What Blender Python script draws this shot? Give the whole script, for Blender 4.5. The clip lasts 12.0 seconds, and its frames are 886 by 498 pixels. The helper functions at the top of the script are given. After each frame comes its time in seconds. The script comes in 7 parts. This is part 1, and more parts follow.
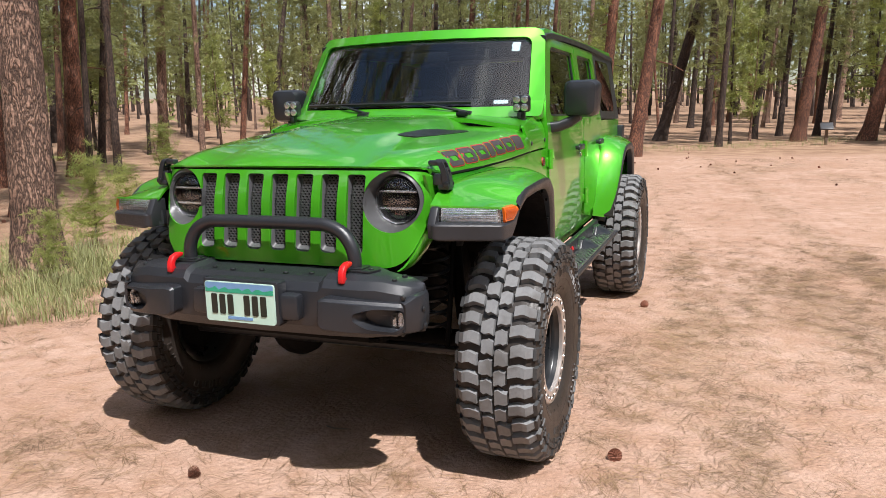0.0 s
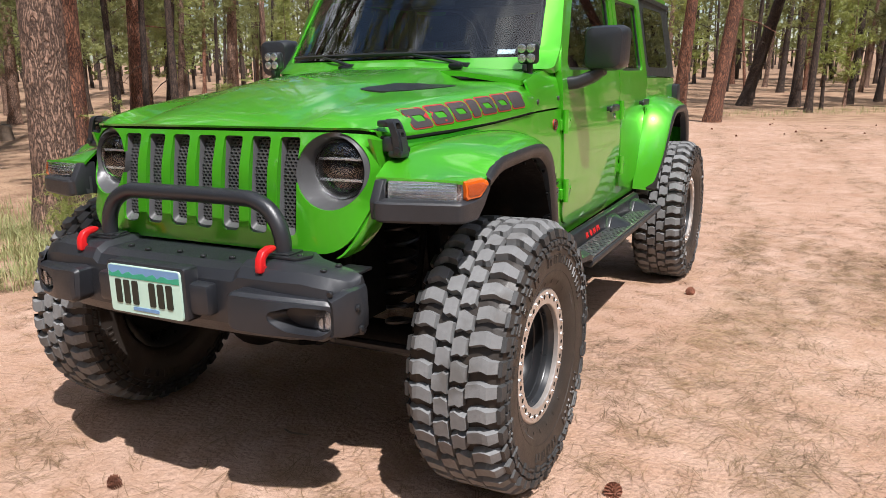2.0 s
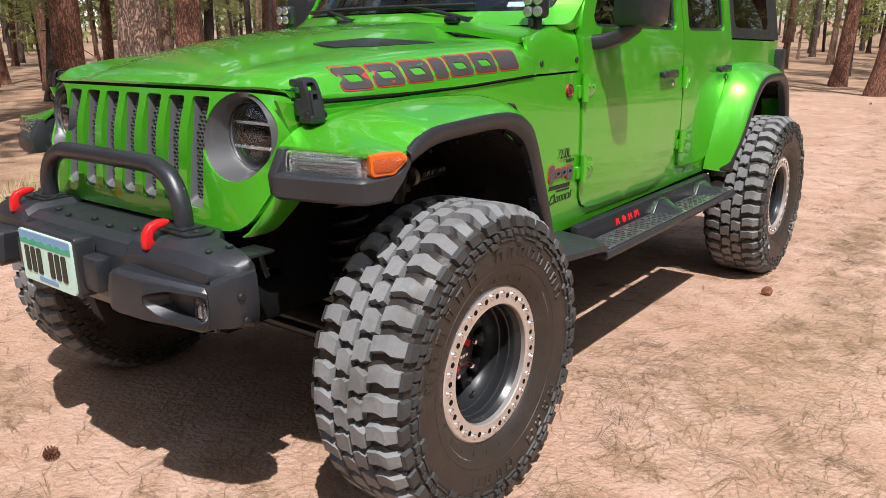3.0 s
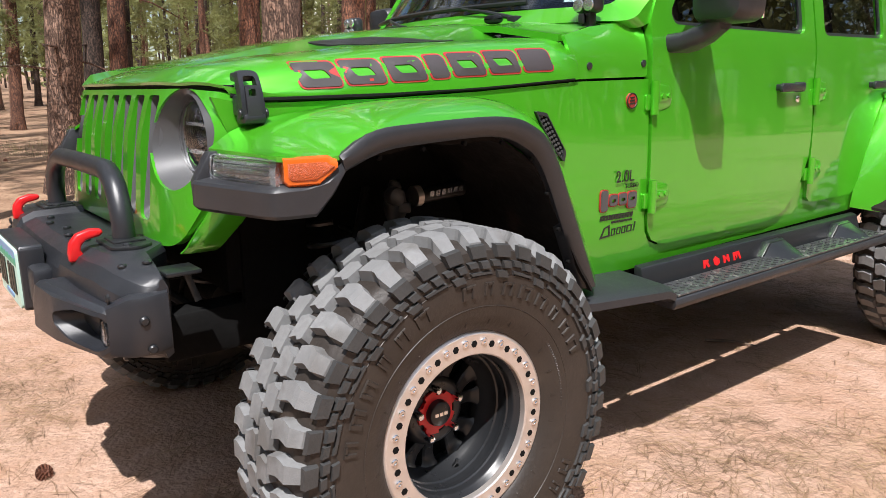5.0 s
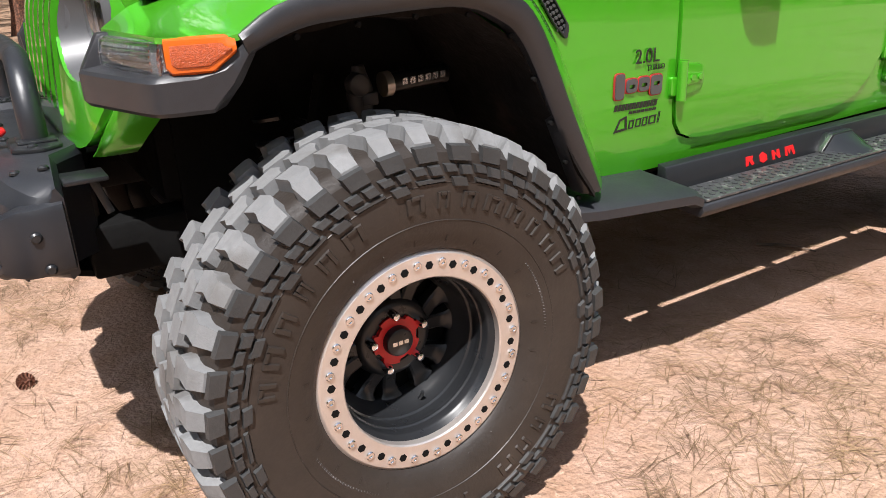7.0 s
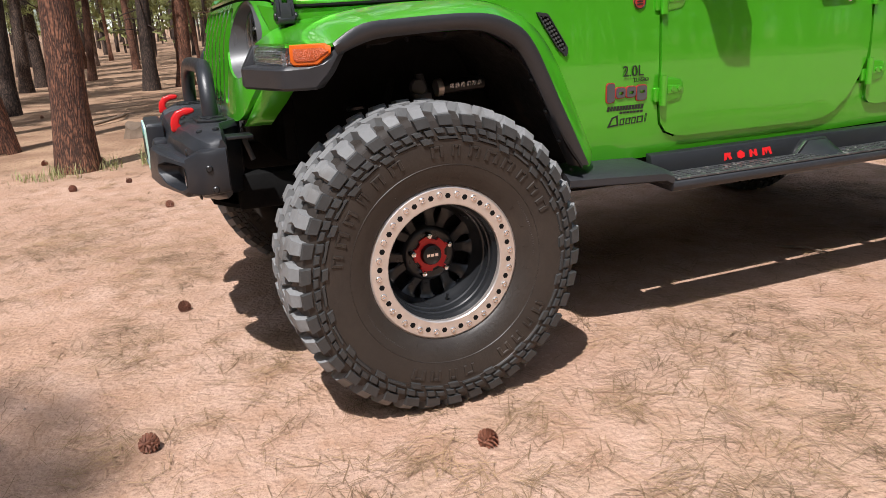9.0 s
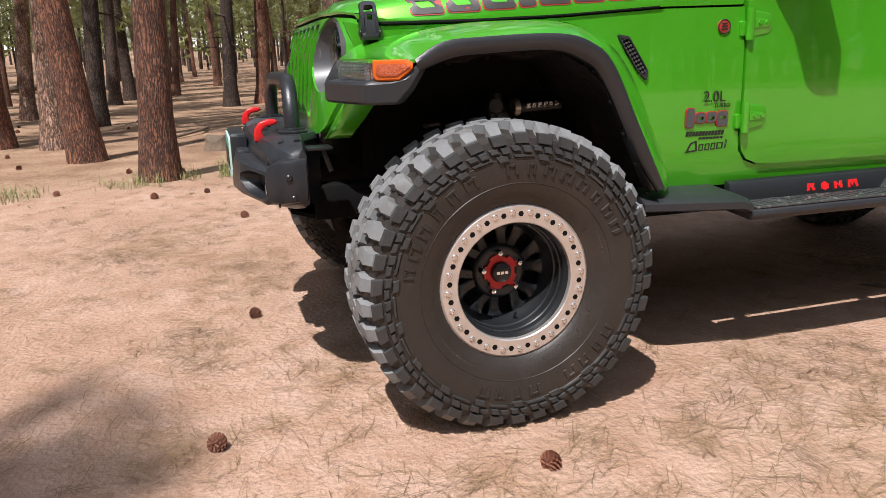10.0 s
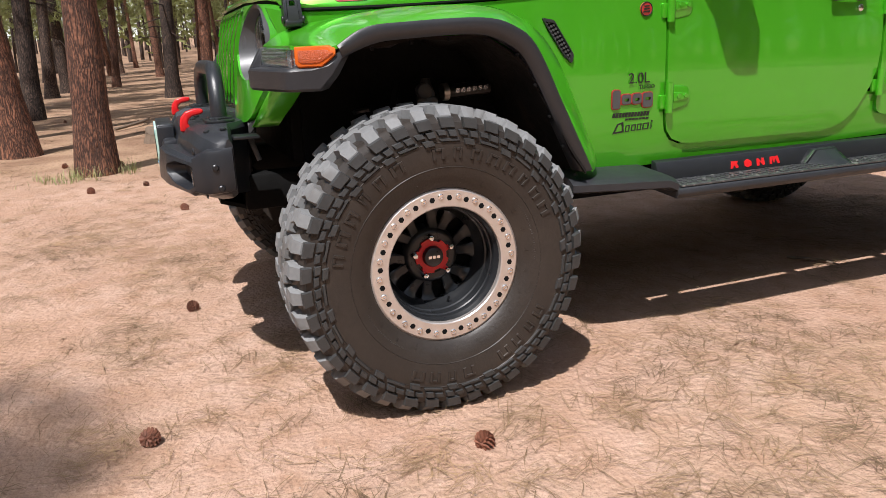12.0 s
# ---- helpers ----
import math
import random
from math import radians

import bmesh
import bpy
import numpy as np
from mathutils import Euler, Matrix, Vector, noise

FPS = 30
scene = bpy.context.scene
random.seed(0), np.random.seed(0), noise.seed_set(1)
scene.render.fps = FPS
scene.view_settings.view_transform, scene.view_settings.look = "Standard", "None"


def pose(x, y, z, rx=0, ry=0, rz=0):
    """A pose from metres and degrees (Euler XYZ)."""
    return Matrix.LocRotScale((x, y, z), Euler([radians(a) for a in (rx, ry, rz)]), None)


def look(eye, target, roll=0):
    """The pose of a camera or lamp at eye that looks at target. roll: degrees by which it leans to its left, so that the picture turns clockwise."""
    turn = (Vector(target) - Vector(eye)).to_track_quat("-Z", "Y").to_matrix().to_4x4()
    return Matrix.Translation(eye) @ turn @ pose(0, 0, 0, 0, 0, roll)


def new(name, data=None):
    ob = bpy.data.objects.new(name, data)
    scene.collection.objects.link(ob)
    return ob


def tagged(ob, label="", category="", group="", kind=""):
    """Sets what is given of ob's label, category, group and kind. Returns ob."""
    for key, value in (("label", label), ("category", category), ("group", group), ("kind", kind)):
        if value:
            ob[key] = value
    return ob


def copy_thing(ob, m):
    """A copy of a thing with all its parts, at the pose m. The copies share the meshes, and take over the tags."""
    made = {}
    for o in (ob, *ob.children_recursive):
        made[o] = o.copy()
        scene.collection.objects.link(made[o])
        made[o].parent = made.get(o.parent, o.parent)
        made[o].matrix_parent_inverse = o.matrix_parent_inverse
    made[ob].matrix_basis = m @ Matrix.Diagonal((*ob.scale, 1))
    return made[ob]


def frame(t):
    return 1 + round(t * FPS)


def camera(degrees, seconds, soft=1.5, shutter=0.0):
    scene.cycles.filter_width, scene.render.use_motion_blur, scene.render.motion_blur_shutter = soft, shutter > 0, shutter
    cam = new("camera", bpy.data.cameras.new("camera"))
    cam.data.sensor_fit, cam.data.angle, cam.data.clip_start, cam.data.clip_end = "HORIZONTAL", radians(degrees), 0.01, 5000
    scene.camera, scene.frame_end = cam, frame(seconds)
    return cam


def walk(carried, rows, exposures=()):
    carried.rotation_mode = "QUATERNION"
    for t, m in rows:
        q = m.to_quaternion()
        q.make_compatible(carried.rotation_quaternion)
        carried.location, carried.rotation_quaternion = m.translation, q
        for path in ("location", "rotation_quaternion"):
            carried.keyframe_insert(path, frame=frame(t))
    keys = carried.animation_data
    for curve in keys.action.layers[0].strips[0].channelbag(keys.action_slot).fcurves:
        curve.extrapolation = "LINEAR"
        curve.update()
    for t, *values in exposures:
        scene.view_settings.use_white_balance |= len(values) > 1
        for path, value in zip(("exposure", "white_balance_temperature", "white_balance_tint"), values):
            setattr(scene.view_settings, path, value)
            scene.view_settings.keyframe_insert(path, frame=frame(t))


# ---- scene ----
cam = camera(61.4, 12.0, 0.3)
PATH = [
    (0, (1.676, -2.983, 1.464), (0.966, -1.15, 1.096), -1.3),
    (0.5, (1.663, -2.961, 1.463), (0.955, -1.127, 1.094), -1.4),
    (1, (1.664, -2.855, 1.44), (0.978, -1.018, 1.045), -2.5),
    (1.5, (1.763, -2.569, 1.413), (0.972, -0.806, 0.899), -1.5),
    (2, (1.815, -2.291, 1.407), (0.927, -0.558, 0.95), -1.1),
    (2.5, (1.945, -1.965, 1.388), (0.918, -0.3, 0.974), -3.1),
    (3, (2.132, -1.656, 1.364), (0.943, -0.14, 0.828), -0.5),
    (3.2, (2.248, -1.627, 1.35), (1.034, -0.13, 0.814), -1.8),
    (4.8, (2.354, -1.106, 1.227), (0.79, 0.072, 0.82), 1.5),
    (5, (2.245, -1.016, 1.242), (0.698, 0.175, 0.81), -0.9),
    (5.5, (1.966, -0.727, 1.216), (0.277, 0.29, 0.88), -4.2),
    (6, (1.769, -0.538, 1.185), (0.107, 0.453, 0.678), -5.6),
    (6.5, (1.84, -0.536, 1.198), (0.169, 0.388, 0.603), -6.1),
    (7, (2.142, -0.643, 1.195), (0.549, 0.334, 0.482), -2.6),
    (7.5, (2.45, -0.676, 1.166), (0.72, 0.128, 0.564), -4.1),
    (7.7, (2.69, -0.604, 1.099), (0.889, 0.072, 0.551), -1.4),
    (9.3, (2.962, -0.829, 1.124), (1.186, -0.102, 0.56), -3.1),
    (9.5, (2.958, -0.835, 1.12), (1.184, -0.102, 0.559), -2.7),
    (10, (2.963, -0.823, 1.105), (1.111, -0.252, 0.61), -1.6),
    (10.5, (2.974, -0.803, 1.073), (1.148, -0.153, 0.577), -4.2),
    (11, (2.987, -0.787, 1.071), (1.179, -0.131, 0.521), -3.7),
    (11.5, (2.992, -0.772, 1.075), (1.178, -0.119, 0.542), -2.9),
    (12, (2.998, -0.759, 1.099), (1.194, -0.078, 0.567), -2.4),
]
walk(cam, [(t, look(eye, target, roll)) for t, eye, target, roll in PATH], [(0.0, 0.36), (3.0, 0.38), (5.0, 0.56), (6.0, 0.76), (6.5, 0.78), (7.0, 0.60), (7.7, 0.40), (9.5, 0.29), (12.0, 0.31)])

# ---- world and sun ----
SUN = Vector((0.45, -0.37, 1.0)).normalized()
world = bpy.data.worlds.new("sky")
scene.world = world
world.use_nodes = True
wt = world.node_tree
wn = wt.nodes
sky = wn.new("ShaderNodeTexSky")
sky.sky_type, sky.sun_disc = "NISHITA", False
sky.sun_elevation = math.asin(SUN.z)
sky.sun_rotation = math.atan2(SUN.x, SUN.y)
wco = wn.new("ShaderNodeTexCoord")
wno = wn.new("ShaderNodeTexNoise")
wno.inputs["Scale"].default_value, wno.inputs["Detail"].default_value = 4.6, 8.0
wra = wn.new("ShaderNodeValToRGB")
wra.color_ramp.elements[0].position, wra.color_ramp.elements[1].position = 0.52, 0.68
wmx = wn.new("ShaderNodeMix")
wmx.data_type = "RGBA"
wmx.inputs[7].default_value = (15.0, 14.9, 14.8, 1)
wt.links.new(wco.outputs["Generated"], wno.inputs["Vector"])
wt.links.new(wno.outputs["Fac"], wra.inputs["Fac"])
wt.links.new(wra.outputs["Color"], wmx.inputs[0])
wt.links.new(sky.outputs["Color"], wmx.inputs[6])
wt.links.new(wmx.outputs[2], wn["Background"].inputs["Color"])
wn["Background"].inputs["Strength"].default_value = 0.095
sun = new("sun", bpy.data.lights.new("sun", "SUN"))
sun.data.energy, sun.data.angle, sun.data.color = 5.0, radians(0.53), (1.0, 0.972, 0.965)
sun.matrix_world = look(SUN * 50, (0, 0, 0))


# ---- materials ----
def material(name, color, rough=0.5, metal=0.0, vary=0.15, scale=8.0, bump=0.0, bump_scale=60.0, coat=0.0, spots=None,
             spot_scale=3.0, spot_at=0.55, per_object=0.0, spec=0.5):
    """Principled with noise of two scales in colour and bump."""
    m = bpy.data.materials.new(name)
    m.use_nodes = True
    t, n = m.node_tree, m.node_tree.nodes
    b = n["Principled BSDF"]
    b.inputs["Roughness"].default_value, b.inputs["Metallic"].default_value = rough, metal
    b.inputs["Coat Weight"].default_value, b.inputs["Coat Roughness"].default_value = coat, 0.04
    b.inputs["Specular IOR Level"].default_value = spec
    co = n.new("ShaderNodeTexCoord")

    def tex(s, detail=5.0):
        x = n.new("ShaderNodeTexNoise")
        x.inputs["Scale"].default_value, x.inputs["Detail"].default_value = s, detail
        t.links.new(co.outputs["Object"], x.inputs["Vector"])
        return x.outputs["Fac"]

    def mix(fac, a, bcol, mode="MIX"):
        x = n.new("ShaderNodeMix")
        x.data_type, x.blend_type = "RGBA", mode
        for sock, v in ((0, fac), (6, a), (7, bcol)):
            if isinstance(v, bpy.types.NodeSocket):
                t.links.new(v, x.inputs[sock])
            else:
                x.inputs[sock].default_value = v if sock == 0 else (*v, 1)
        return x.outputs[2]

    def ramp(fac, lo, hi, a=0.0, c=1.0):
        x = n.new("ShaderNodeMapRange")
        for k, v in zip(("From Min", "From Max", "To Min", "To Max"), (lo, hi, a, c)):
            x.inputs[k].default_value = v
        t.links.new(fac, x.inputs["Value"])
        return x.outputs[0]

    dark = [c * (1 - vary) for c in color]
    lite = [min(1, c * (1 + vary)) for c in color]
    col = mix(ramp(tex(scale), 0.3, 0.7), dark, lite)
    col = mix(ramp(tex(scale * 9, 3), 0.35, 0.65, 0.0, 0.5), col, dark)
    if spots:
        col = mix(ramp(tex(spot_scale, 8), spot_at, spot_at + 0.12), col, spots)
    if per_object:
        oi = n.new("ShaderNodeObjectInfo")
        hv = n.new("ShaderNodeHueSaturation")
        t.links.new(ramp(oi.outputs["Random"], 0, 1, 1 - per_object, 1 + per_object), hv.inputs["Value"])
        t.links.new(col, hv.inputs["Color"])
        col = hv.outputs["Color"]
    t.links.new(col, b.inputs["Base Color"])
    t.links.new(ramp(tex(scale * 3), 0.3, 0.7, rough * 0.88, min(1, rough * 1.12)), b.inputs["Roughness"])
    if bump:
        bp = n.new("ShaderNodeBump")
        bp.inputs["Strength"].default_value, bp.inputs["Distance"].default_value = bump, 0.01
        t.links.new(tex(bump_scale, 6), bp.inputs["Height"])
        t.links.new(bp.outputs["Normal"], b.inputs["Normal"])
    return m


def glass(name, color, rough=0.0, ior=1.72):
    m = bpy.data.materials.new(name)
    m.use_nodes = True
    b = m.node_tree.nodes["Principled BSDF"]
    b.inputs["Base Color"].default_value = (*color, 1)
    b.inputs["Transmission Weight"].default_value = 1.0
    b.inputs["Roughness"].default_value = rough
    b.inputs["IOR"].default_value = ior
    return m


PAINT = material("green_paint", (0.080, 0.465, 0.018), 0.34, 0.48, 0.03, 2.0, coat=1.0, spec=0.3)
PAINT.node_tree.nodes["Principled BSDF"].inputs["Coat IOR"].default_value = 1.6
BLACK = material("black_textured_plastic", (0.019, 0.0205, 0.025), 0.36, 0.0, 0.12, 5.0, 0.10, 700, spec=0.6)
SATIN = material("satin_black_steel", (0.015, 0.016, 0.018), 0.32, 0.0, 0.15, 7.0, 0.05, 300)
DARK = material("dark_underbody", (0.007, 0.007, 0.007), 0.75, 0.0, 0.3, 6.0, 0.2, 40, spec=0.12)
LINER = material("felt_wheel_liner", (0.014, 0.012, 0.011), 0.9, 0.0, 0.3, 12.0, 0.3, 90, spots=(0.030, 0.022, 0.017), spot_scale=6.0, spot_at=0.6, spec=0.15)
GREYTRIM = material("grey_bezel", (0.085, 0.086, 0.09), 0.40, 0.2, 0.05, 5.0)
RUBBER = material("tyre_rubber", (0.19, 0.192, 0.194), 0.82, 0.0, 0.18, 9.0, 0.12, 260, spots=(0.12, 0.115, 0.11), spot_scale=7.0, spot_at=0.55)
BITER = material("side_biter_rubber", (0.040, 0.040, 0.040), 0.52, 0.0, 0.2, 12.0, 0.12, 200)
SIDEWALL = material("tyre_sidewall", (0.031, 0.0245, 0.0205), 0.45, 0.0, 0.2, 7.0, 0.12, 120, spots=(0.046, 0.036, 0.029), spot_scale=4.0, spot_at=0.6)
POLISHED = material("machined_aluminium", (0.70, 0.64, 0.60), 0.34, 0.72, 0.06, 30.0, 0.04, 400)
CHROME = material("bright_steel", (0.82, 0.82, 0.83), 0.15, 1.0, 0.05, 20.0)
RIMBLACK = material("rim_black", (0.017, 0.018, 0.020), 0.30, 0.0, 0.1, 8.0)
RED = material("red_powder_coat", (0.62, 0.012, 0.015), 0.36, 0.0, 0.06, 8.0)
DECAL = material("decal_charcoal", (0.050, 0.042, 0.045), 0.5, 0.0, 0.05)
DECALRED = material("decal_red", (0.38, 0.03, 0.025), 0.45, 0.0, 0.05)
DECALBLACK = material("decal_black", (0.015, 0.018, 0.012), 0.5, 0.0, 0.05)
SEAT = material("seat_cloth", (0.012, 0.012, 0.013), 0.9, 0.0, 0.2, 20, 0.2, 300, spec=0.15)
DASH = material("soft_dashboard", (0.014, 0.014, 0.015), 0.75, 0.0, 0.15, 9, 0.1, 400, spec=0.2)
PROJECTOR = material("projector_lens", (0.05, 0.055, 0.065), 0.06, 0.8, 0.1, 20)
GLASS = glass("windscreen_glass", (0.36, 0.41, 0.43))
TINT = glass("tinted_glass", (0.06, 0.064, 0.066))
LENS = glass("clear_lens", (0.96, 0.97, 0.98), 0.0, 1.45)
FLARE = material("dusty_flare_plastic", (0.025, 0.026, 0.030), 0.38, 0.0, 0.15, 6.0, 0.10, 600, spec=0.55)
AMBERDARK = material("amber_reflector", (0.46, 0.070, 0.005), 0.35, 0.0, 0.3, 260, 0.5, 420, coat=0.3)
AMBER = material("amber_lens", (0.64, 0.115, 0.008), 0.22, 0.0, 0.10, 60, 0.15, 700, coat=0.6)
MESHGREY = material("mesh_plastic", (0.075, 0.076, 0.080), 0.4, 0.0, 0.05, 5.0)
SLOTGREY = material("slot_grey", (0.085, 0.085, 0.09), 0.5, 0.0, 0.05, 5.0)
REFLECTOR = material("lamp_reflector", (0.55, 0.57, 0.60), 0.25, 0.85, 0.1, 30, 0.2, 200)
STEPTOP = material("step_tread", (0.10, 0.10, 0.105), 0.35, 0.5, 0.25, 14, 0.2, 200, spots=(0.30, 0.29, 0.28), spot_scale=30, spot_at=0.58)
INK = material("matte_black_print", (0.004, 0.004, 0.004), 0.9, 0.0, 0.05, spec=0.0)
PLATEWHITE = material("plate_white", (0.50, 0.70, 0.60), 0.4, 0.0, 0.04)
PLATEGREEN = material("plate_green", (0.03, 0.33, 0.20), 0.4, 0.0, 0.1)
PLATEBLUE = material("plate_blue", (0.16, 0.30, 0.52), 0.4, 0.0, 0.1)
PAPER = material("paper_sticker", (0.62, 0.72, 0.74), 0.6, 0.0, 0.05)
CONEMAT = material("pine_cone_scale", (0.21, 0.078, 0.045), 0.7, 0.0, 0.35, 40, 0.3, 200, per_object=0.25)
WOODDEAD = material("dead_wood", (0.17, 0.12, 0.085), 0.85, 0.0, 0.3, 12, 0.4, 90, per_object=0.2)
STONE = material("stone", (0.30, 0.22, 0.17), 0.85, 0.0, 0.25, 14, 0.4, 80, per_object=0.2)
NEEDLEDRY = material("dry_needles", (0.27, 0.17, 0.09), 0.7, 0.0, 0.5, 2.5)
GRASSMAT = material("grass_blades", (0.27, 0.28, 0.11), 0.6, 0.0, 0.35, 3.0, spots=(0.42, 0.34, 0.17), spot_scale=4.0, spot_at=0.55)


def foliage_material(name, color):
    m = material(name, color, 0.55, 0.0, 0.35, 1.6, per_object=0.18)
    b = m.node_tree.nodes["Principled BSDF"]
    b.inputs["Subsurface Weight"].default_value = 0.0
    tr = m.node_tree.nodes.new("ShaderNodeBsdfTranslucent")
    mx = m.node_tree.nodes.new("ShaderNodeMixShader")
    mx.inputs[0].default_value = 0.3
    out = m.node_tree.nodes["Material Output"]
    m.node_tree.links.new(b.inputs["Base Color"].links[0].from_socket, tr.inputs["Color"])
    m.node_tree.links.new(b.outputs[0], mx.inputs[1])
    m.node_tree.links.new(tr.outputs[0], mx.inputs[2])
    m.node_tree.links.new(mx.outputs[0], out.inputs["Surface"])
    return m


NEEDLES = foliage_material("pine_needles", (0.25, 0.265, 0.095))
NEEDLES_YOUNG = foliage_material("young_pine_needles", (0.33, 0.37, 0.10))


def bark_material(name, plate, crack, per_object=0.25):
    m = bpy.data.materials.new(name)
    m.use_nodes = True
    t, n = m.node_tree, m.node_tree.nodes
    b = n["Principled BSDF"]
    b.inputs["Roughness"].default_value = 0.9
    co = n.new("ShaderNodeTexCoord")
    mp = n.new("ShaderNodeMapping")
    mp.inputs["Scale"].default_value = (1, 1, 0.24)
    t.links.new(co.outputs["Object"], mp.inputs["Vector"])
    ns = n.new("ShaderNodeTexNoise")
    ns.inputs["Scale"].default_value, ns.inputs["Detail"].default_value = 9.0, 6.0
    t.links.new(mp.outputs[0], ns.inputs["Vector"])
    ad = n.new("ShaderNodeMix")
    ad.data_type, ad.blend_type = "RGBA", "ADD"
    ad.inputs[0].default_value = 0.30
    t.links.new(mp.outputs[0], ad.inputs[6])
    t.links.new(ns.outputs["Color"], ad.inputs[7])
    vo = n.new("ShaderNodeTexVoronoi")
    vo.feature = "DISTANCE_TO_EDGE"
    vo.inputs["Scale"].default_value = 23.0
    t.links.new(ad.outputs[2], vo.inputs["Vector"])
    rp = n.new("ShaderNodeValToRGB")
    rp.color_ramp.elements[0].position, rp.color_ramp.elements[1].position = 0.0, 0.25
    rp.color_ramp.elements[0].color, rp.color_ramp.elements[1].color = (*crack, 1), (*plate, 1)
    t.links.new(vo.outputs["Distance"], rp.inputs["Fac"])
    n2 = n.new("ShaderNodeTexNoise")
    n2.inputs["Scale"].default_value, n2.inputs["Detail"].default_value = 2.1, 8.0
    t.links.new(co.outputs["Object"], n2.inputs["Vector"])
    mx = n.new("ShaderNodeMix")
    mx.data_type, mx.blend_type = "RGBA", "MULTIPLY"
    mx.inputs[0].default_value = 0.75
    r2 = n.new("ShaderNodeValToRGB")
    r2.color_ramp.elements[0].position, r2.color_ramp.elements[1].position = 0.32, 0.68
    r2.color_ramp.elements[0].color, r2.color_ramp.elements[1].color = (0.42, 0.36, 0.34, 1), (1.0, 1.0, 1.0, 1)
    t.links.new(n2.outputs["Fac"], r2.inputs["Fac"])
    t.links.new(rp.outputs["Color"], mx.inputs[6])
    t.links.new(r2.outputs["Color"], mx.inputs[7])
    hv = n.new("ShaderNodeHueSaturation")
    oi = n.new("ShaderNodeObjectInfo")
    mr = n.new("ShaderNodeMapRange")
    mr.inputs["To Min"].default_value, mr.inputs["To Max"].default_value = 1 - per_object, 1 + per_object
    t.links.new(oi.outputs["Random"], mr.inputs["Value"])
    t.links.new(mr.outputs[0], hv.inputs["Value"])
    n3 = n.new("ShaderNodeTexNoise")
    n3.inputs["Scale"].default_value, n3.inputs["Detail"].default_value = 38.0, 7.0
    t.links.new(co.outputs["Object"], n3.inputs["Vector"])
    r3 = n.new("ShaderNodeValToRGB")
    r3.color_ramp.elements[0].position, r3.color_ramp.elements[1].position = 0.36, 0.64
    r3.color_ramp.elements[0].color, r3.color_ramp.elements[1].color = (0.40, 0.38, 0.38, 1), (1.0, 1.0, 1.0, 1)
    t.links.new(n3.outputs["Fac"], r3.inputs["Fac"])
    m3 = n.new("ShaderNodeMix")
    m3.data_type, m3.blend_type = "RGBA", "MULTIPLY"
    m3.inputs[0].default_value = 0.8
    t.links.new(mx.outputs[2], m3.inputs[6])
    t.links.new(r3.outputs["Color"], m3.inputs[7])
    t.links.new(m3.outputs[2], hv.inputs["Color"])
    t.links.new(hv.outputs[0], b.inputs["Base Color"])
    bp = n.new("ShaderNodeBump")
    bp.inputs["Strength"].default_value, bp.inputs["Distance"].default_value = 0.9, 0.03
    t.links.new(rp.outputs["Color"], bp.inputs["Height"])
    t.links.new(bp.outputs["Normal"], b.inputs["Normal"])
    return m


BARK_RED = bark_material("red_pine_bark", (0.44, 0.20, 0.12), (0.07, 0.036, 0.026))
BARK_GREY = bark_material("grey_pine_bark", (0.58, 0.37, 0.27), (0.10, 0.062, 0.046))
BARK_DARK = bark_material("dark_pine_bark", (0.16, 0.105, 0.08), (0.016, 0.012, 0.010))


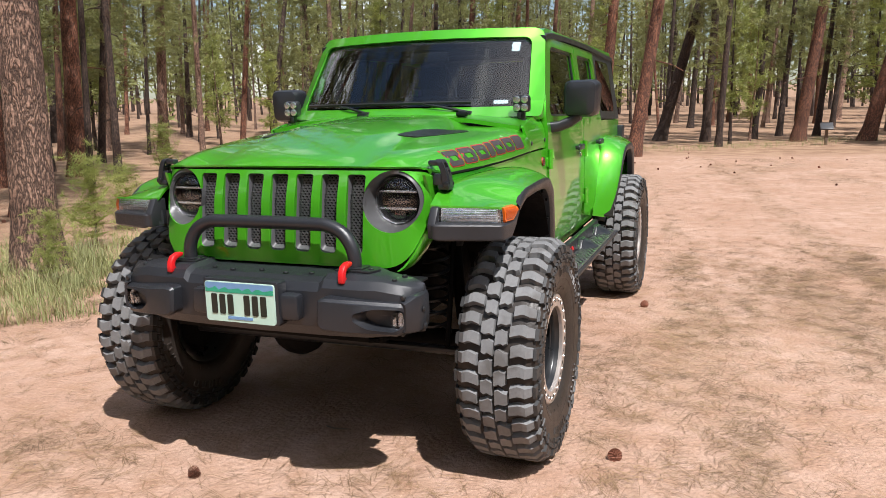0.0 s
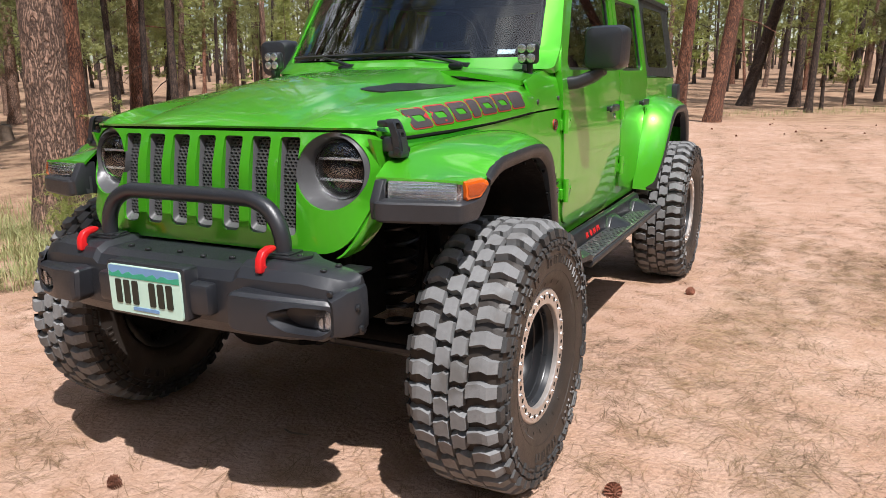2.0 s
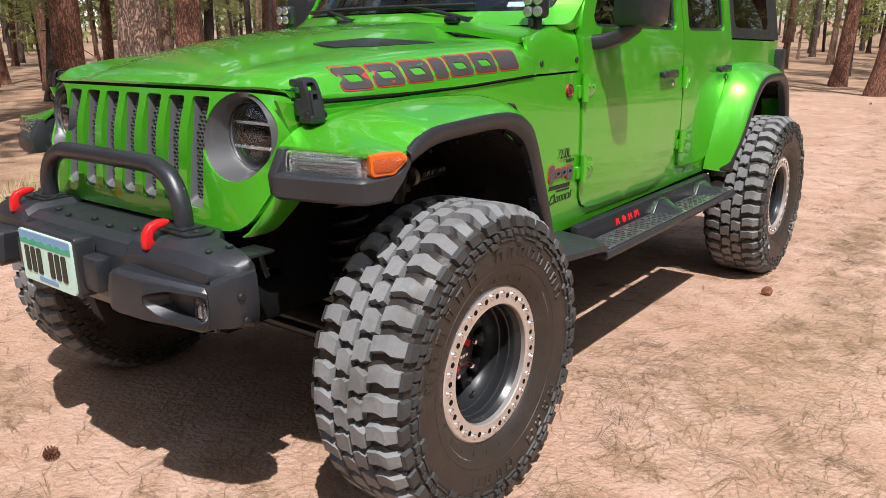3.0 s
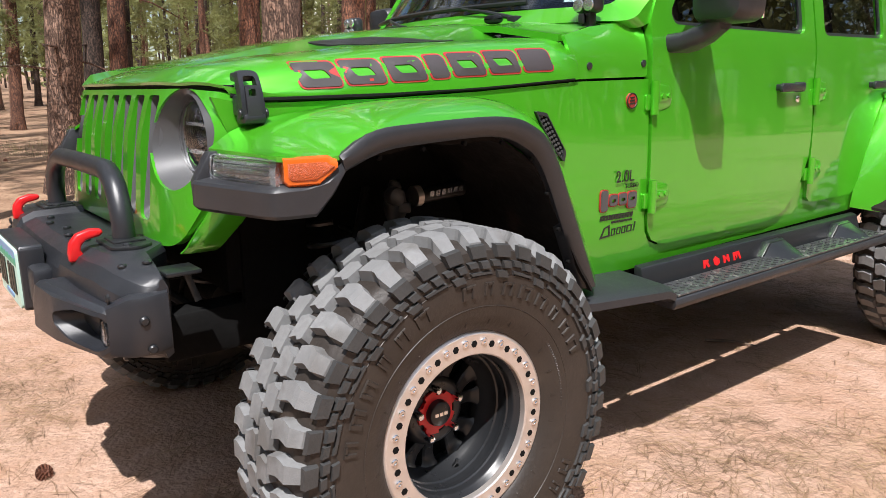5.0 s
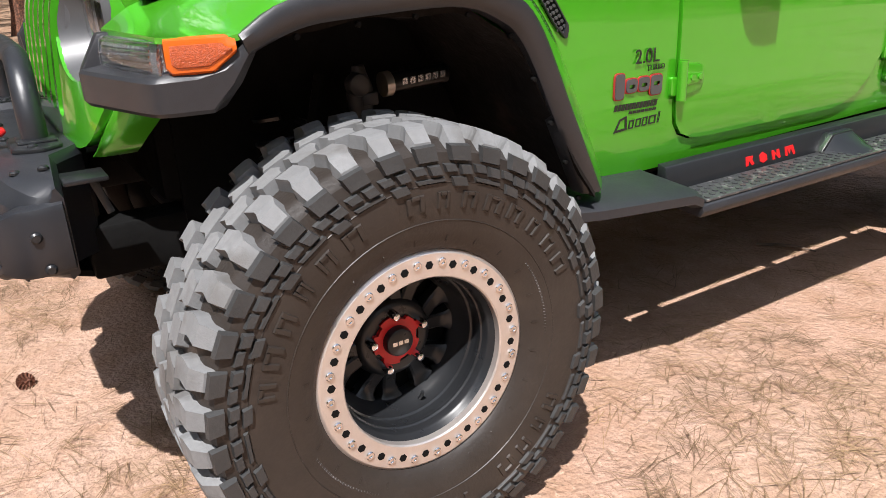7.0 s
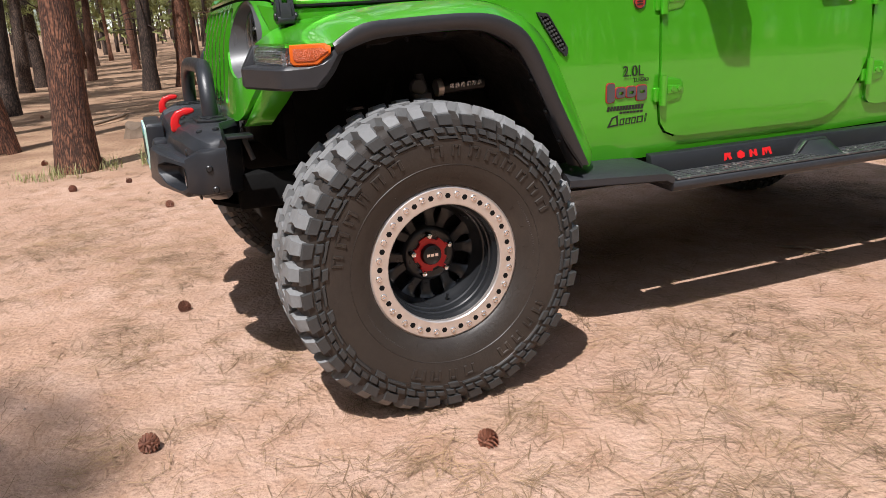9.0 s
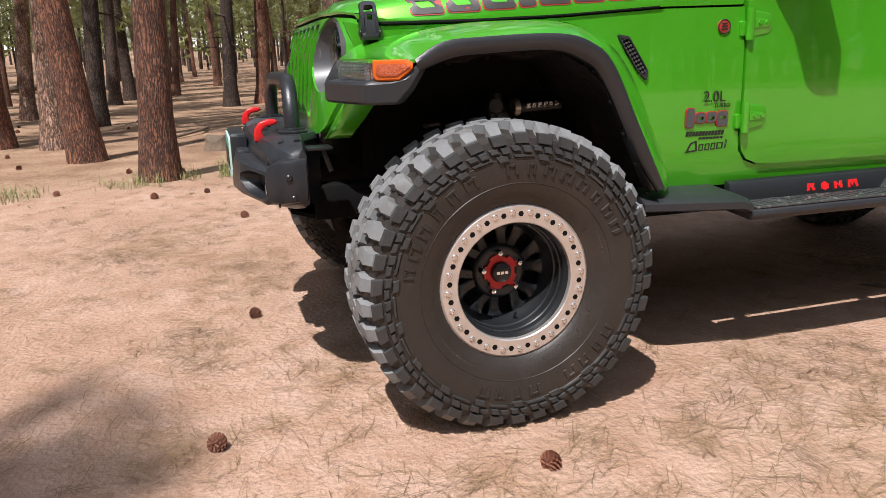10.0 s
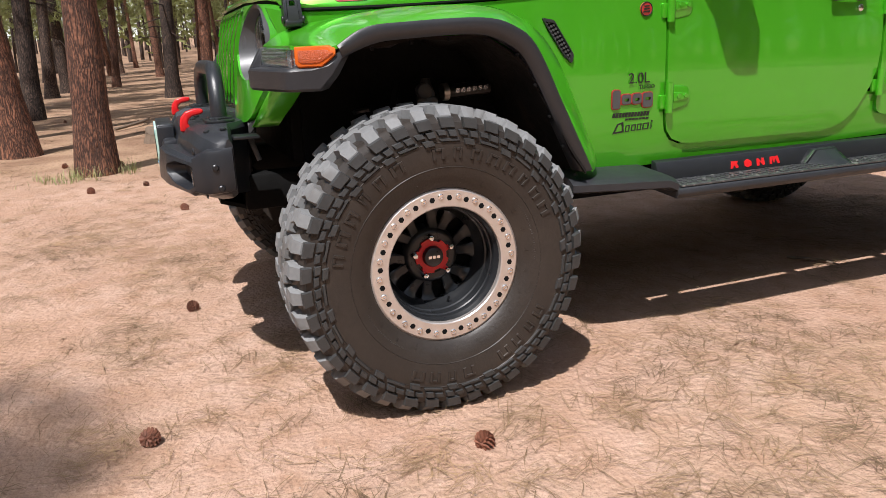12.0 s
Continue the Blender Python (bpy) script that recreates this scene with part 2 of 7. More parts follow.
def ground_material():
    m = bpy.data.materials.new("sandy_forest_soil")
    m.use_nodes = True
    t, n = m.node_tree, m.node_tree.nodes
    b = n["Principled BSDF"]
    b.inputs["Roughness"].default_value = 0.93
    b.inputs["Specular IOR Level"].default_value = 0.2
    geo = n.new("ShaderNodeNewGeometry")

    def tex(s, detail=6.0, stretch=None):
        x = n.new("ShaderNodeTexNoise")
        x.inputs["Scale"].default_value, x.inputs["Detail"].default_value = s, detail
        src = geo.outputs["Position"]
        if stretch:
            mp = n.new("ShaderNodeMapping")
            mp.inputs["Scale"].default_value = stretch
            mp.inputs["Rotation"].default_value = (0, 0, radians(12))
            t.links.new(src, mp.inputs["Vector"])
            src = mp.outputs[0]
        t.links.new(src, x.inputs["Vector"])
        return x.outputs["Fac"]

    def rng(f, lo, hi, a=0.0, c=1.0):
        x = n.new("ShaderNodeMapRange")
        for k, v in zip(("From Min", "From Max", "To Min", "To Max"), (lo, hi, a, c)):
            x.inputs[k].default_value = v
        t.links.new(f, x.inputs["Value"])
        return x.outputs[0]

    def mix(f, a, c, mode="MIX"):
        x = n.new("ShaderNodeMix")
        x.data_type, x.blend_type = "RGBA", mode
        for sock, v in ((0, f), (6, a), (7, c)):
            if isinstance(v, bpy.types.NodeSocket):
                t.links.new(v, x.inputs[sock])
            else:
                x.inputs[sock].default_value = v if sock == 0 else (*v, 1)
        return x.outputs[2]

    col = mix(rng(tex(0.9), 0.35, 0.65), (0.425, 0.265, 0.190), (0.53, 0.360, 0.280))
    col = mix(rng(tex(7.0), 0.4, 0.7), col, (0.395, 0.24, 0.162))
    col = mix(rng(tex(60.0, 3), 0.55, 0.75, 0, 0.6), col, (0.66, 0.47, 0.35))
    col = mix(rng(tex(210.0, 2), 0.52, 0.70, 0, 0.7), col, (0.25, 0.14, 0.09))
    col = mix(rng(tex(2.6, 9), 0.54, 0.68, 0, 0.5), col, (0.36, 0.205, 0.135))
    col = mix(rng(tex(90.0, 3), 0.60, 0.75, 0, 0.6), col, (0.27, 0.15, 0.095))
    # brown needle dust where the needles have drifted
    nd = n.new("ShaderNodeAttribute")
    nd.attribute_name = "needles"
    dust = n.new("ShaderNodeMath")
    dust.operation = "MULTIPLY"
    t.links.new(nd.outputs["Fac"], dust.inputs[0])
    t.links.new(rng(tex(14.0, 8, (1.0, 0.5, 1.0)), 0.38, 0.62, 0.08, 0.52), dust.inputs[1])
    col = mix(dust.outputs[0], col, (0.33, 0.225, 0.145))
    # needle litter under the pines
    at = n.new("ShaderNodeAttribute")
    at.attribute_name = "litter"
    duff = mix(rng(tex(1.6, 8), 0.35, 0.65), (0.26, 0.155, 0.10), (0.42, 0.275, 0.18))
    duff = mix(rng(tex(25.0, 4), 0.5, 0.7, 0, 0.7), duff, (0.17, 0.10, 0.065))
    col = mix(at.outputs["Fac"], col, duff)
    t.links.new(col, b.inputs["Base Color"])
    add = n.new("ShaderNodeMath")
    add.operation = "ADD"
    t.links.new(rng(tex(42.0, 9), 0, 1, 0, 1.5), add.inputs[0])
    t.links.new(rng(tex(6.0, 4), 0, 1, 0, 0.9), add.inputs[1])
    bp = n.new("ShaderNodeBump")
    bp.inputs["Strength"].default_value, bp.inputs["Distance"].default_value = 0.55, 0.025
    t.links.new(add.outputs[0], bp.inputs["Height"])
    t.links.new(bp.outputs["Normal"], b.inputs["Normal"])
    return m


SOIL = ground_material()


# ---- mesh helpers ----
def finish(name, bm, mat, angle=35, recalc=True):
    if recalc:
        bmesh.ops.recalc_face_normals(bm, faces=bm.faces[:])
    me = bpy.data.meshes.new(name)
    bm.to_mesh(me)
    bm.free()
    me.polygons.foreach_set("use_smooth", [True] * len(me.polygons))
    me.set_sharp_from_angle(angle=radians(angle))
    me.materials.append(mat)
    return me


def part(name, bm, mat, parent=None, label="", angle=35, recalc=True):
    ob = new(name, finish(name, bm, mat, angle, recalc))
    ob.parent = parent
    return tagged(ob, label)


def pair(name, bm, mat, parents, label="", angle=35):
    """The same part on the left and, mirrored, on the right."""
    if not isinstance(parents, tuple):
        parents = (parents, parents)
    other = bm.copy()
    bmesh.ops.scale(other, vec=(-1, 1, 1), verts=other.verts[:])
    return part(name, bm, mat, parents[0], label, angle), part(name, other, mat, parents[1], label, angle)


def lerp_table(x, xs, ys):
    return float(np.interp(x, xs, ys))


def inside(p, poly):
    x, y, c = p[0], p[1], False
    for i in range(len(poly)):
        (x1, y1), (x2, y2) = poly[i - 1], poly[i]
        if (y1 > y) != (y2 > y) and x < (x2 - x1) * (y - y1) / (y2 - y1) + x1:
            c = not c
    return c


def rounded(poly, r, n=5):
    """A polygon with its corners rounded by r (or by a radius for each corner)."""
    out = []
    for i, p in enumerate(poly):
        a, b, c = Vector(poly[i - 1]), Vector(p), Vector(poly[(i + 1) % len(poly)])
        q = r[i] if isinstance(r, (list, tuple)) else r
        q = min(q, (a - b).length * 0.45, (c - b).length * 0.45)
        s, e = b + (a - b).normalized() * q, b + (c - b).normalized() * q
        for k in range(n + 1):
            u = k / n
            out.append(tuple((1 - u) ** 2 * s + 2 * u * (1 - u) * b + u * u * e))
    return out


def inset(poly, d):
    """A polygon drawn in by d."""
    area = sum(poly[i - 1][0] * poly[i][1] - poly[i][0] * poly[i - 1][1] for i in range(len(poly)))
    sign, out = (1 if area > 0 else -1), []
    for i, p in enumerate(poly):
        t = (Vector(poly[(i + 1) % len(poly)]) - Vector(poly[i - 1])).normalized()
        out.append((p[0] - sign * t.y * d, p[1] + sign * t.x * d))
    return out


def dense(poly, step):
    out = []
    for i in range(len(poly)):
        a, b = Vector(poly[i]), Vector(poly[(i + 1) % len(poly)])
        k = max(1, int((b - a).length / step))
        out += [tuple(a.lerp(b, j / k)) for j in range(k)]
    return out


from mathutils.bvhtree import BVHTree
from mathutils.geometry import delaunay_2d_cdt


def sheet(outline, holes, place, back, step=0.06, grid=0.09, lip=0.0):
    """A bent panel with holes: place(u, v) gives its face, back(point, u, v) the far side of its thickness."""
    loops = [dense(outline, step)] + [dense(h, step) for h in holes]
    pts, edges = [], []
    for lp in loops:
        s = len(pts)
        pts += [Vector(p) for p in lp]
        edges += [(s + i, s + (i + 1) % len(lp)) for i in range(len(lp))]
    us, vs = [p[0] for p in loops[0]], [p[1] for p in loops[0]]
    u = min(us) + grid / 2
    while u < max(us):
        v = min(vs) + grid / 2
        while v < max(vs):
            if inside((u, v), loops[0]) and not any(inside((u, v), h) for h in loops[1:]):
                if all((Vector((u, v)) - q).length > grid * 0.3 for q in pts[:sum(map(len, loops))]):
                    pts.append(Vector((u, v)))
            v += grid
        u += grid
    vo, eo, fo, *_ = delaunay_2d_cdt(pts, edges, [], 0, 1e-6)
    bm = bmesh.new()
    front = [bm.verts.new(place(p[0], p[1])) for p in vo]
    rear = [bm.verts.new(back(place(p[0], p[1]), p[0], p[1])) for p in vo]
    count = {}
    for f in fo:
        c = sum((vo[i] for i in f), Vector((0, 0))) / len(f)
        if not inside(c, loops[0]) or any(inside(c, h) for h in loops[1:]):
            continue
        bm.faces.new([front[i] for i in f])
        bm.faces.new([rear[i] for i in reversed(f)])
        for i in range(len(f)):
            a, b = f[i], f[(i + 1) % len(f)]
            k = (min(a, b), max(a, b))
            count[k] = count.get(k, 0) + 1
    for (a, b), k in count.items():
        if k == 1:
            bm.faces.new((front[a], front[b], rear[b], rear[a]))
    loose = [v for v in bm.verts if not v.link_faces]
    bmesh.ops.delete(bm, geom=loose, context="VERTS")
    return bm


def loft(rows, closed=False, caps=False, bm=None):
    """Faces between rows of points; closed: each row is a ring."""
    bm = bm or bmesh.new()
    vs = [[bm.verts.new(p) for p in r] for r in rows]
    n = len(rows[0])
    for a, b in zip(vs, vs[1:]):
        for i in range(n if closed else n - 1):
            j = (i + 1) % n
            try:
                bm.faces.new((a[i], a[j], b[j], b[i]))
            except ValueError:
                pass
    if caps:
        if caps != "end":
            bm.faces.new(vs[0])
        bm.faces.new(list(reversed(vs[-1])))
    return bm


def thick(rows, depth, bm=None):
    """A lofted sheet given thickness: depth(point, i, j) is the vector to its back."""
    bm = bm or bmesh.new()
    n, m = len(rows), len(rows[0])
    f = [[bm.verts.new(p) for p in r] for r in rows]
    g = [[bm.verts.new(Vector(p) + Vector(depth)) for p in r] for r in rows]
    for i in range(n - 1):
        for j in range(m - 1):
            bm.faces.new((f[i][j], f[i][j + 1], f[i + 1][j + 1], f[i + 1][j]))
            bm.faces.new((g[i][j], g[i + 1][j], g[i + 1][j + 1], g[i][j + 1]))
    for i in range(n - 1):
        for j in (0, m - 1):
            bm.faces.new((f[i][j], f[i + 1][j], g[i + 1][j], g[i][j]))
    for j in range(m - 1):
        for i in (0, n - 1):
            bm.faces.new((f[i][j], f[i][j + 1], g[i][j + 1], g[i][j]))
    return bm


def box(bm, lo, hi, bevel=0.0, turn=None, seg=2):
    """A bevelled block between two corners, turned about its middle."""
    tmp = bmesh.new()
    bmesh.ops.create_cube(tmp, size=1.0)
    c, s = (Vector(lo) + Vector(hi)) / 2, Vector(hi) - Vector(lo)
    bmesh.ops.scale(tmp, vec=s, verts=tmp.verts[:])
    if bevel:
        bmesh.ops.bevel(tmp, geom=tmp.edges[:], offset=bevel, segments=seg, affect="EDGES", profile=0.5)
    m = Matrix.Translation(c) @ (turn.to_4x4() if turn else Matrix())
    tmp.transform(m)
    join(bm, tmp)
    return bm


def join(bm, tmp):
    mp = {v: bm.verts.new(v.co) for v in tmp.verts}
    for f in tmp.faces:
        bm.faces.new([mp[v] for v in f.verts])
    tmp.free()


def prism(bm, poly, axis, a, b, bevel=0.0):
    """A polygon of two coordinates drawn out along an axis from a to b."""
    tmp = bmesh.new()

    def at(p, d):
        return {0: (d, p[0], p[1]), 1: (p[0], d, p[1]), 2: (p[0], p[1], d)}[axis]
    lo, hi = [tmp.verts.new(at(p, a)) for p in poly], [tmp.verts.new(at(p, b)) for p in poly]
    tmp.faces.new(lo)
    tmp.faces.new(list(reversed(hi)))
    n = len(poly)
    for i in range(n):
        tmp.faces.new((lo[i], hi[i], hi[(i + 1) % n], lo[(i + 1) % n]))
    bmesh.ops.recalc_face_normals(tmp, faces=tmp.faces[:])
    if bevel:
        bmesh.ops.bevel(tmp, geom=[e for e in tmp.edges if e.calc_face_angle(0) > 0.5], offset=bevel, segments=2, affect="EDGES", profile=0.5)
    join(bm, tmp)
    return bm


def smooth_path(pts, n):
    """Points at even steps along a Catmull-Rom curve."""
    p = [Vector(pts[0]) * 2 - Vector(pts[1])] + [Vector(q) for q in pts] + [Vector(pts[-1]) * 2 - Vector(pts[-2])]
    fine = []
    for i in range(1, len(p) - 2):
        for k in range(16):
            u = k / 16
            fine.append(0.5 * ((2 * p[i]) + (p[i + 1] - p[i - 1]) * u + (2 * p[i - 1] - 5 * p[i] + 4 * p[i + 1] - p[i + 2]) * u * u
                               + (-p[i - 1] + 3 * p[i] - 3 * p[i + 1] + p[i + 2]) * u ** 3))
    fine.append(p[-2])
    d = [0.0]
    for a, b in zip(fine, fine[1:]):
        d.append(d[-1] + (b - a).length)
    out, j = [], 0
    for k in range(n):
        s = d[-1] * k / (n - 1)
        while j < len(d) - 2 and d[j + 1] < s:
            j += 1
        u = (s - d[j]) / max(1e-9, d[j + 1] - d[j])
        out.append(fine[j].lerp(fine[j + 1], min(1, u)))
    return out


def tube(bm, pts, radii, seg=10, caps=True):
    """A round bar along points; radii: one number or one a point."""
    pts = [Vector(p) for p in pts]
    if not isinstance(radii, (list, tuple)):
        radii = [radii] * len(pts)
    rows, side = [], None
    for i, p in enumerate(pts):
        d = (pts[min(i + 1, len(pts) - 1)] - pts[max(i - 1, 0)]).normalized()
        if side is None:
            side = d.orthogonal().normalized()
        side = (side - d * side.dot(d)).normalized()
        up = d.cross(side)
        rows.append([p + (side * math.cos(a) + up * math.sin(a)) * radii[i] for a in (2 * math.pi * k / seg for k in range(seg))])
    return loft(rows, True, caps, bm)


def disc_x(bm, c, r, x0, x1, seg=24, bevel=0.0):
    """A short cylinder along x."""
    prism(bm, [(c[0] + r * math.cos(2 * math.pi * k / seg), c[1] + r * math.sin(2 * math.pi * k / seg)) for k in range(seg)], 0, x0, x1, bevel)
    return bm


def revolve(profile, seg, bm=None, closed=True):
    """A profile of (x, r) turned about the x axis."""
    rows = []
    for k in range(seg + 1):
        a = 2 * math.pi * k / seg
        rows.append([(x, r * math.cos(a), r * math.sin(a)) for x, r in profile])
    bm = loft(rows, False, False, bm)
    bmesh.ops.remove_doubles(bm, verts=bm.verts[:], dist=1e-5)
    return bm


# ---- ground ----
def height(x, y):
    d = math.hypot(x, y)
    far = max(0.0, d - 32.0)
    h = 0.026 * far * far / (far + 25.0)
    rough = 0.0 if d < 4 else min(1.0, (d - 4) / 10)
    h += rough * 0.10 * noise.noise((x * 0.16, y * 0.16, 3.1))
    return h + 0.006 * noise.noise((x * 1.3, y * 1.3, 0.0)) * min(1.0, max(0.0, d - 1.4))


def litter_amount(x, y):
    edge = max(-3.9 - x + 0.8 * noise.noise((x * 0.5, y * 0.5, 7.0)), y - 19.5 + 1.5 * noise.noise((x * 0.3, y * 0.3, 9.0)), -y - 16.0, x - 18.0)
    return min(1.0, max(0.0, edge / 1.6))


MATS = [(-1.9, -1.25, 0.75, 0.45), (-1.2, -0.7, 0.5, 0.32), (0.0, -0.95, 0.35, 0.24), (0.3, -0.45, 0.32, 0.2), (0.9, -1.0, 0.38, 0.3), (1.35, -0.3, 0.25, 0.2),
        (1.2, 0.15, 0.16, 0.14), (1.0, 0.8, 0.22, 0.16), (1.28, 0.5, 0.22, 0.12), (0.95, 1.3, 0.25, 0.2), (1.8, 0.75, 0.25, 0.3), (1.6, 0.0, 0.22, 0.2), (-0.9, -0.75, 0.35, 0.3)]


def drift(x, y):
    """How thick the dry needles lie: drifts along the track, and long streaks beside the wheel ruts."""
    n1 = noise.noise((x * 0.55 + 3, y * 0.28, 1.7)) + 0.6 * noise.noise((x * 1.7, y * 1.1, 5.2)) + 0.3 * noise.noise((x * 4.0, y * 3.0, 2.2))
    d = min(1.0, max(0.12, (n1 - 0.12) * 2.1)) ** 1.3
    near = math.exp(-((x - 0.8) / 2.2) ** 2 - (y / 2.0) ** 2)
    d = max(0.16, d * (1 - 0.5 * near))
    for cx, cy, rx, ry in MATS:
        q = ((x - cx) / rx) ** 2 + ((y - cy) / ry) ** 2
        if q < 5:
            d = max(d, math.exp(-q) * min(1.0, max(0.1, 0.75 + 0.9 * noise.noise((x * 5.0, y * 5.0, 3.3)))))
    for x0, slope, wide in ((1.88, -0.14, 0.14), (3.3, -0.12, 0.20)):
        off = (x - x0 - slope * y + 0.22 * noise.noise((y * 0.5, x0, 0.0))) / wide
        if y > -2.5:
            d = max(d, 1.5 * math.exp(-off * off) * min(1.0, max(0.0, 0.55 + 0.9 * noise.noise((x * 2.0, y * 0.9, x0)))))
    return d


def build_ground():
    bm = bmesh.new()
    radii, r = [0.0], 0.25
    while r < 520:
        radii.append(r)
        r *= 1.055
        r += 0.06
    seg = 200
    cx, cy = 1.0, 0.5
    layer = bm.verts.layers.float.new("litter")
    needles = bm.verts.layers.float.new("needles")
    rows = []
    for r in radii[1:]:
        row = []
        for k in range(seg):
            a = 2 * math.pi * k / seg
            x, y = cx + r * math.cos(a), cy + r * math.sin(a)
            v = bm.verts.new((x, y, height(x, y)))
            v[layer] = litter_amount(x, y)
            v[needles] = drift(x, y)
            row.append(v)
        rows.append(row)
    mid = bm.verts.new((cx, cy, height(cx, cy)))
    for k in range(seg):
        bm.faces.new((mid, rows[0][k], rows[0][(k + 1) % seg]))
    for a, b in zip(rows, rows[1:]):
        for k in range(seg):
            j = (k + 1) % seg
            bm.faces.new((a[k], b[k], b[j], a[j]))
    ob = part("ground", bm, SOIL, None, "sandy pink-tan dirt clearing with pine needle litter", 180)
    tagged(ob, "", "ground", "", "structure")


build_ground()

# ---- vehicle ----
car = new("off_road_vehicle")
car.empty_display_size = 0.3
tagged(car, "bright green four-door off-road vehicle with black bumper parked on dirt", "car")

HOOD_Y = [-0.43, -0.30, 0.0, 0.30, 0.63, 0.95]


def half_width(y):
    return lerp_table(y, HOOD_Y, [0.600, 0.632, 0.674, 0.708, 0.745, 0.757])


def side_x(y, z):
    x = half_width(y) if y < 0.95 else 0.757
    x += 0.010 * max(0.0, 1 - ((z - 0.97) / 0.26) ** 2) * min(1.0, max(0.0, (y - 0.2) / 0.6))
    if z > 1.34:
        x -= (z - 1.34) * 0.15
    if z < 0.74:
        x -= (0.74 - z) * 0.14
    return x


def seam_z(y):
    return lerp_table(y, HOOD_Y, [1.238, 1.212, 1.216, 1.228, 1.249, 1.254])


def on_side(off=0.0):
    return lambda y, z: Vector((side_x(y, z) + off, y, z))


def inward(d):
    return lambda p, u, v: p - Vector((d, 0, 0))


def build_hood():
    ys = [-0.43, -0.40, -0.34, -0.26, -0.12, 0.05, 0.22, 0.40, 0.55, 0.628]
    rows = []
    for k, y in enumerate(ys):
        w = half_width(y)
        zc = lerp_table(y, [-0.43, -0.40, -0.3, 0.0, 0.3, 0.63], [1.257, 1.280, 1.312, 1.376, 1.418, 1.442])
        zs = lerp_table(y, [-0.43, -0.40, -0.3, 0.0, 0.3, 0.63], [1.257, 1.270, 1.292, 1.322, 1.345, 1.362])
        sz = seam_z(y) + 0.007
        if k == 0:
            prof = [(0, zc), (0.2, zc), (0.32, zc), (0.40, zc - 0.001), (0.47, zc - 0.003), (w - 0.07, zs - 0.002), (w - 0.03, zs - 0.004), (w - 0.008, zs - 0.008), (w + 0.004, sz + 0.002), (w + 0.006, sz)]
        else:
            prof = [(0, zc), (0.2, zc - 0.004), (0.30, zc - 0.010), (0.35, zc - 0.024), (0.44, zs + 0.018), (w - 0.10, zs + 0.008),
                    (w - 0.045, zs - 0.006), (w - 0.014, zs - 0.030), (w + 0.003, zs - 0.062), (w + 0.008, sz)]
        fade = max(0.0, 1 - (y + 0.43) / 0.5)
        half = []
        for x, z in prof:
            q = abs(x) / w
            if y > 0.5:
                yy = y - 0.05 * (1 - (abs(x) / w)) * (y - 0.5) / 0.13
            else:
                yy = y + fade * (0.055 * (max(0.0, abs(x) - 0.34) / 0.26) ** 2 + 8.0 * max(0.0, abs(x) - 0.57) ** 2)
            half.append((x, yy, z))
        rows.append([(-x, yy, z) for x, yy, z in reversed(half[1:])] + half)
    bm = thick(rows, (0, 0.004, -0.007))
    hood = part("hood", bm, PAINT, car, "green bonnet with raised centre and two vents", 50)
    tree = BVHTree.FromPolygons([v.co.copy() for v in hood.data.vertices], [tuple(p.vertices) for p in hood.data.polygons])
    # vents lying on the bonnet
    q = [(0.315, 0.0), (0.40, 0.02), (0.525, 0.30), (0.53, 0.36), (0.45, 0.37), (0.36, 0.17)]

    def top(x, y):
        return tree.ray_cast(Vector((x, y, 2.0)), Vector((0, 0, -1)))[0] + Vector((0, 0, 0.0025))
    vent = sheet(rounded(q, 0.015, 3), [], top, lambda p, u, v: p - Vector((0, 0, 0.008)), 0.03, 0.03)
    pair("vent", vent, SATIN, hood, "black bonnet vent insert")
    # charcoal side lettering drawn as plain slanted blocks with red borders
    n = 7
    for k in range(n):
        a, b = -0.185 + 0.107 * k, -0.185 + 0.107 * k + (0.094 if k != 3 else 0.05)
        if k > 3:
            a, b = a - 0.044, b - 0.044
        a, b = -0.185 + (a + 0.185) * 1.05, -0.185 + (b + 0.185) * 1.05
        z0, z1 = 1.237 + 0.040 * (k / n), 1.237 + 0.040 * (k / n) + 0.058
        sl = -0.012
        poly = rounded([(a, z0), (b, z0 + 0.003), (b + sl, z1 + 0.003), (a + sl, z1)], 0.012, 3)
        grow = rounded([(a - 0.004, z0 - 0.004), (b + 0.004, z0 - 0.001), (b + sl + 0.004, z1 + 0.007), (a + sl - 0.004, z1 + 0.004)], 0.014, 3)
        core = rounded([(a + 0.026, z0 + 0.020), (b - 0.024, z0 + 0.022), (b - 0.027 + sl, z1 - 0.016), (a + 0.023 + sl, z1 - 0.018)], 0.006, 2)
        cuts = [core] if k in (0, 1, 2, 4, 5) else []

        def face(off):
            def f(y, z):
                hit = tree.ray_cast(Vector((1.5, y, z)), Vector((-1, 0, 0)))[0]
                return (hit if hit else Vector((half_width(y), y, z))) + Vector((off, 0, off * 0.5))
            return f
        d = pair("decal_border", sheet(grow, cuts, face(0.0014), inward(0.004), 0.02, 0.03), DECALRED, hood)
        pair("decal_block", sheet(poly, cuts, face(0.0024), inward(0.004), 0.02, 0.03), DECAL, d)
    return hood


HOOD = build_hood()


def grille_y(x, z):
    y = lerp_table(z, [0.86, 0.92, 1.12, 1.20, 1.25], [-0.492, -0.486, -0.466, -0.442, -0.424])
    q = max(0.0, abs(x) - 0.34) / 0.26
    y += q * q * lerp_table(z, [0.87, 1.0, 1.2], [0.045, 0.050, 0.055])
    if abs(x) > 0.56:
        y += ((abs(x) - 0.56) / 0.05) ** 2 * 0.03
    return y


SLOT_X = [-0.342, -0.228, -0.114, 0.0, 0.114, 0.228, 0.342]


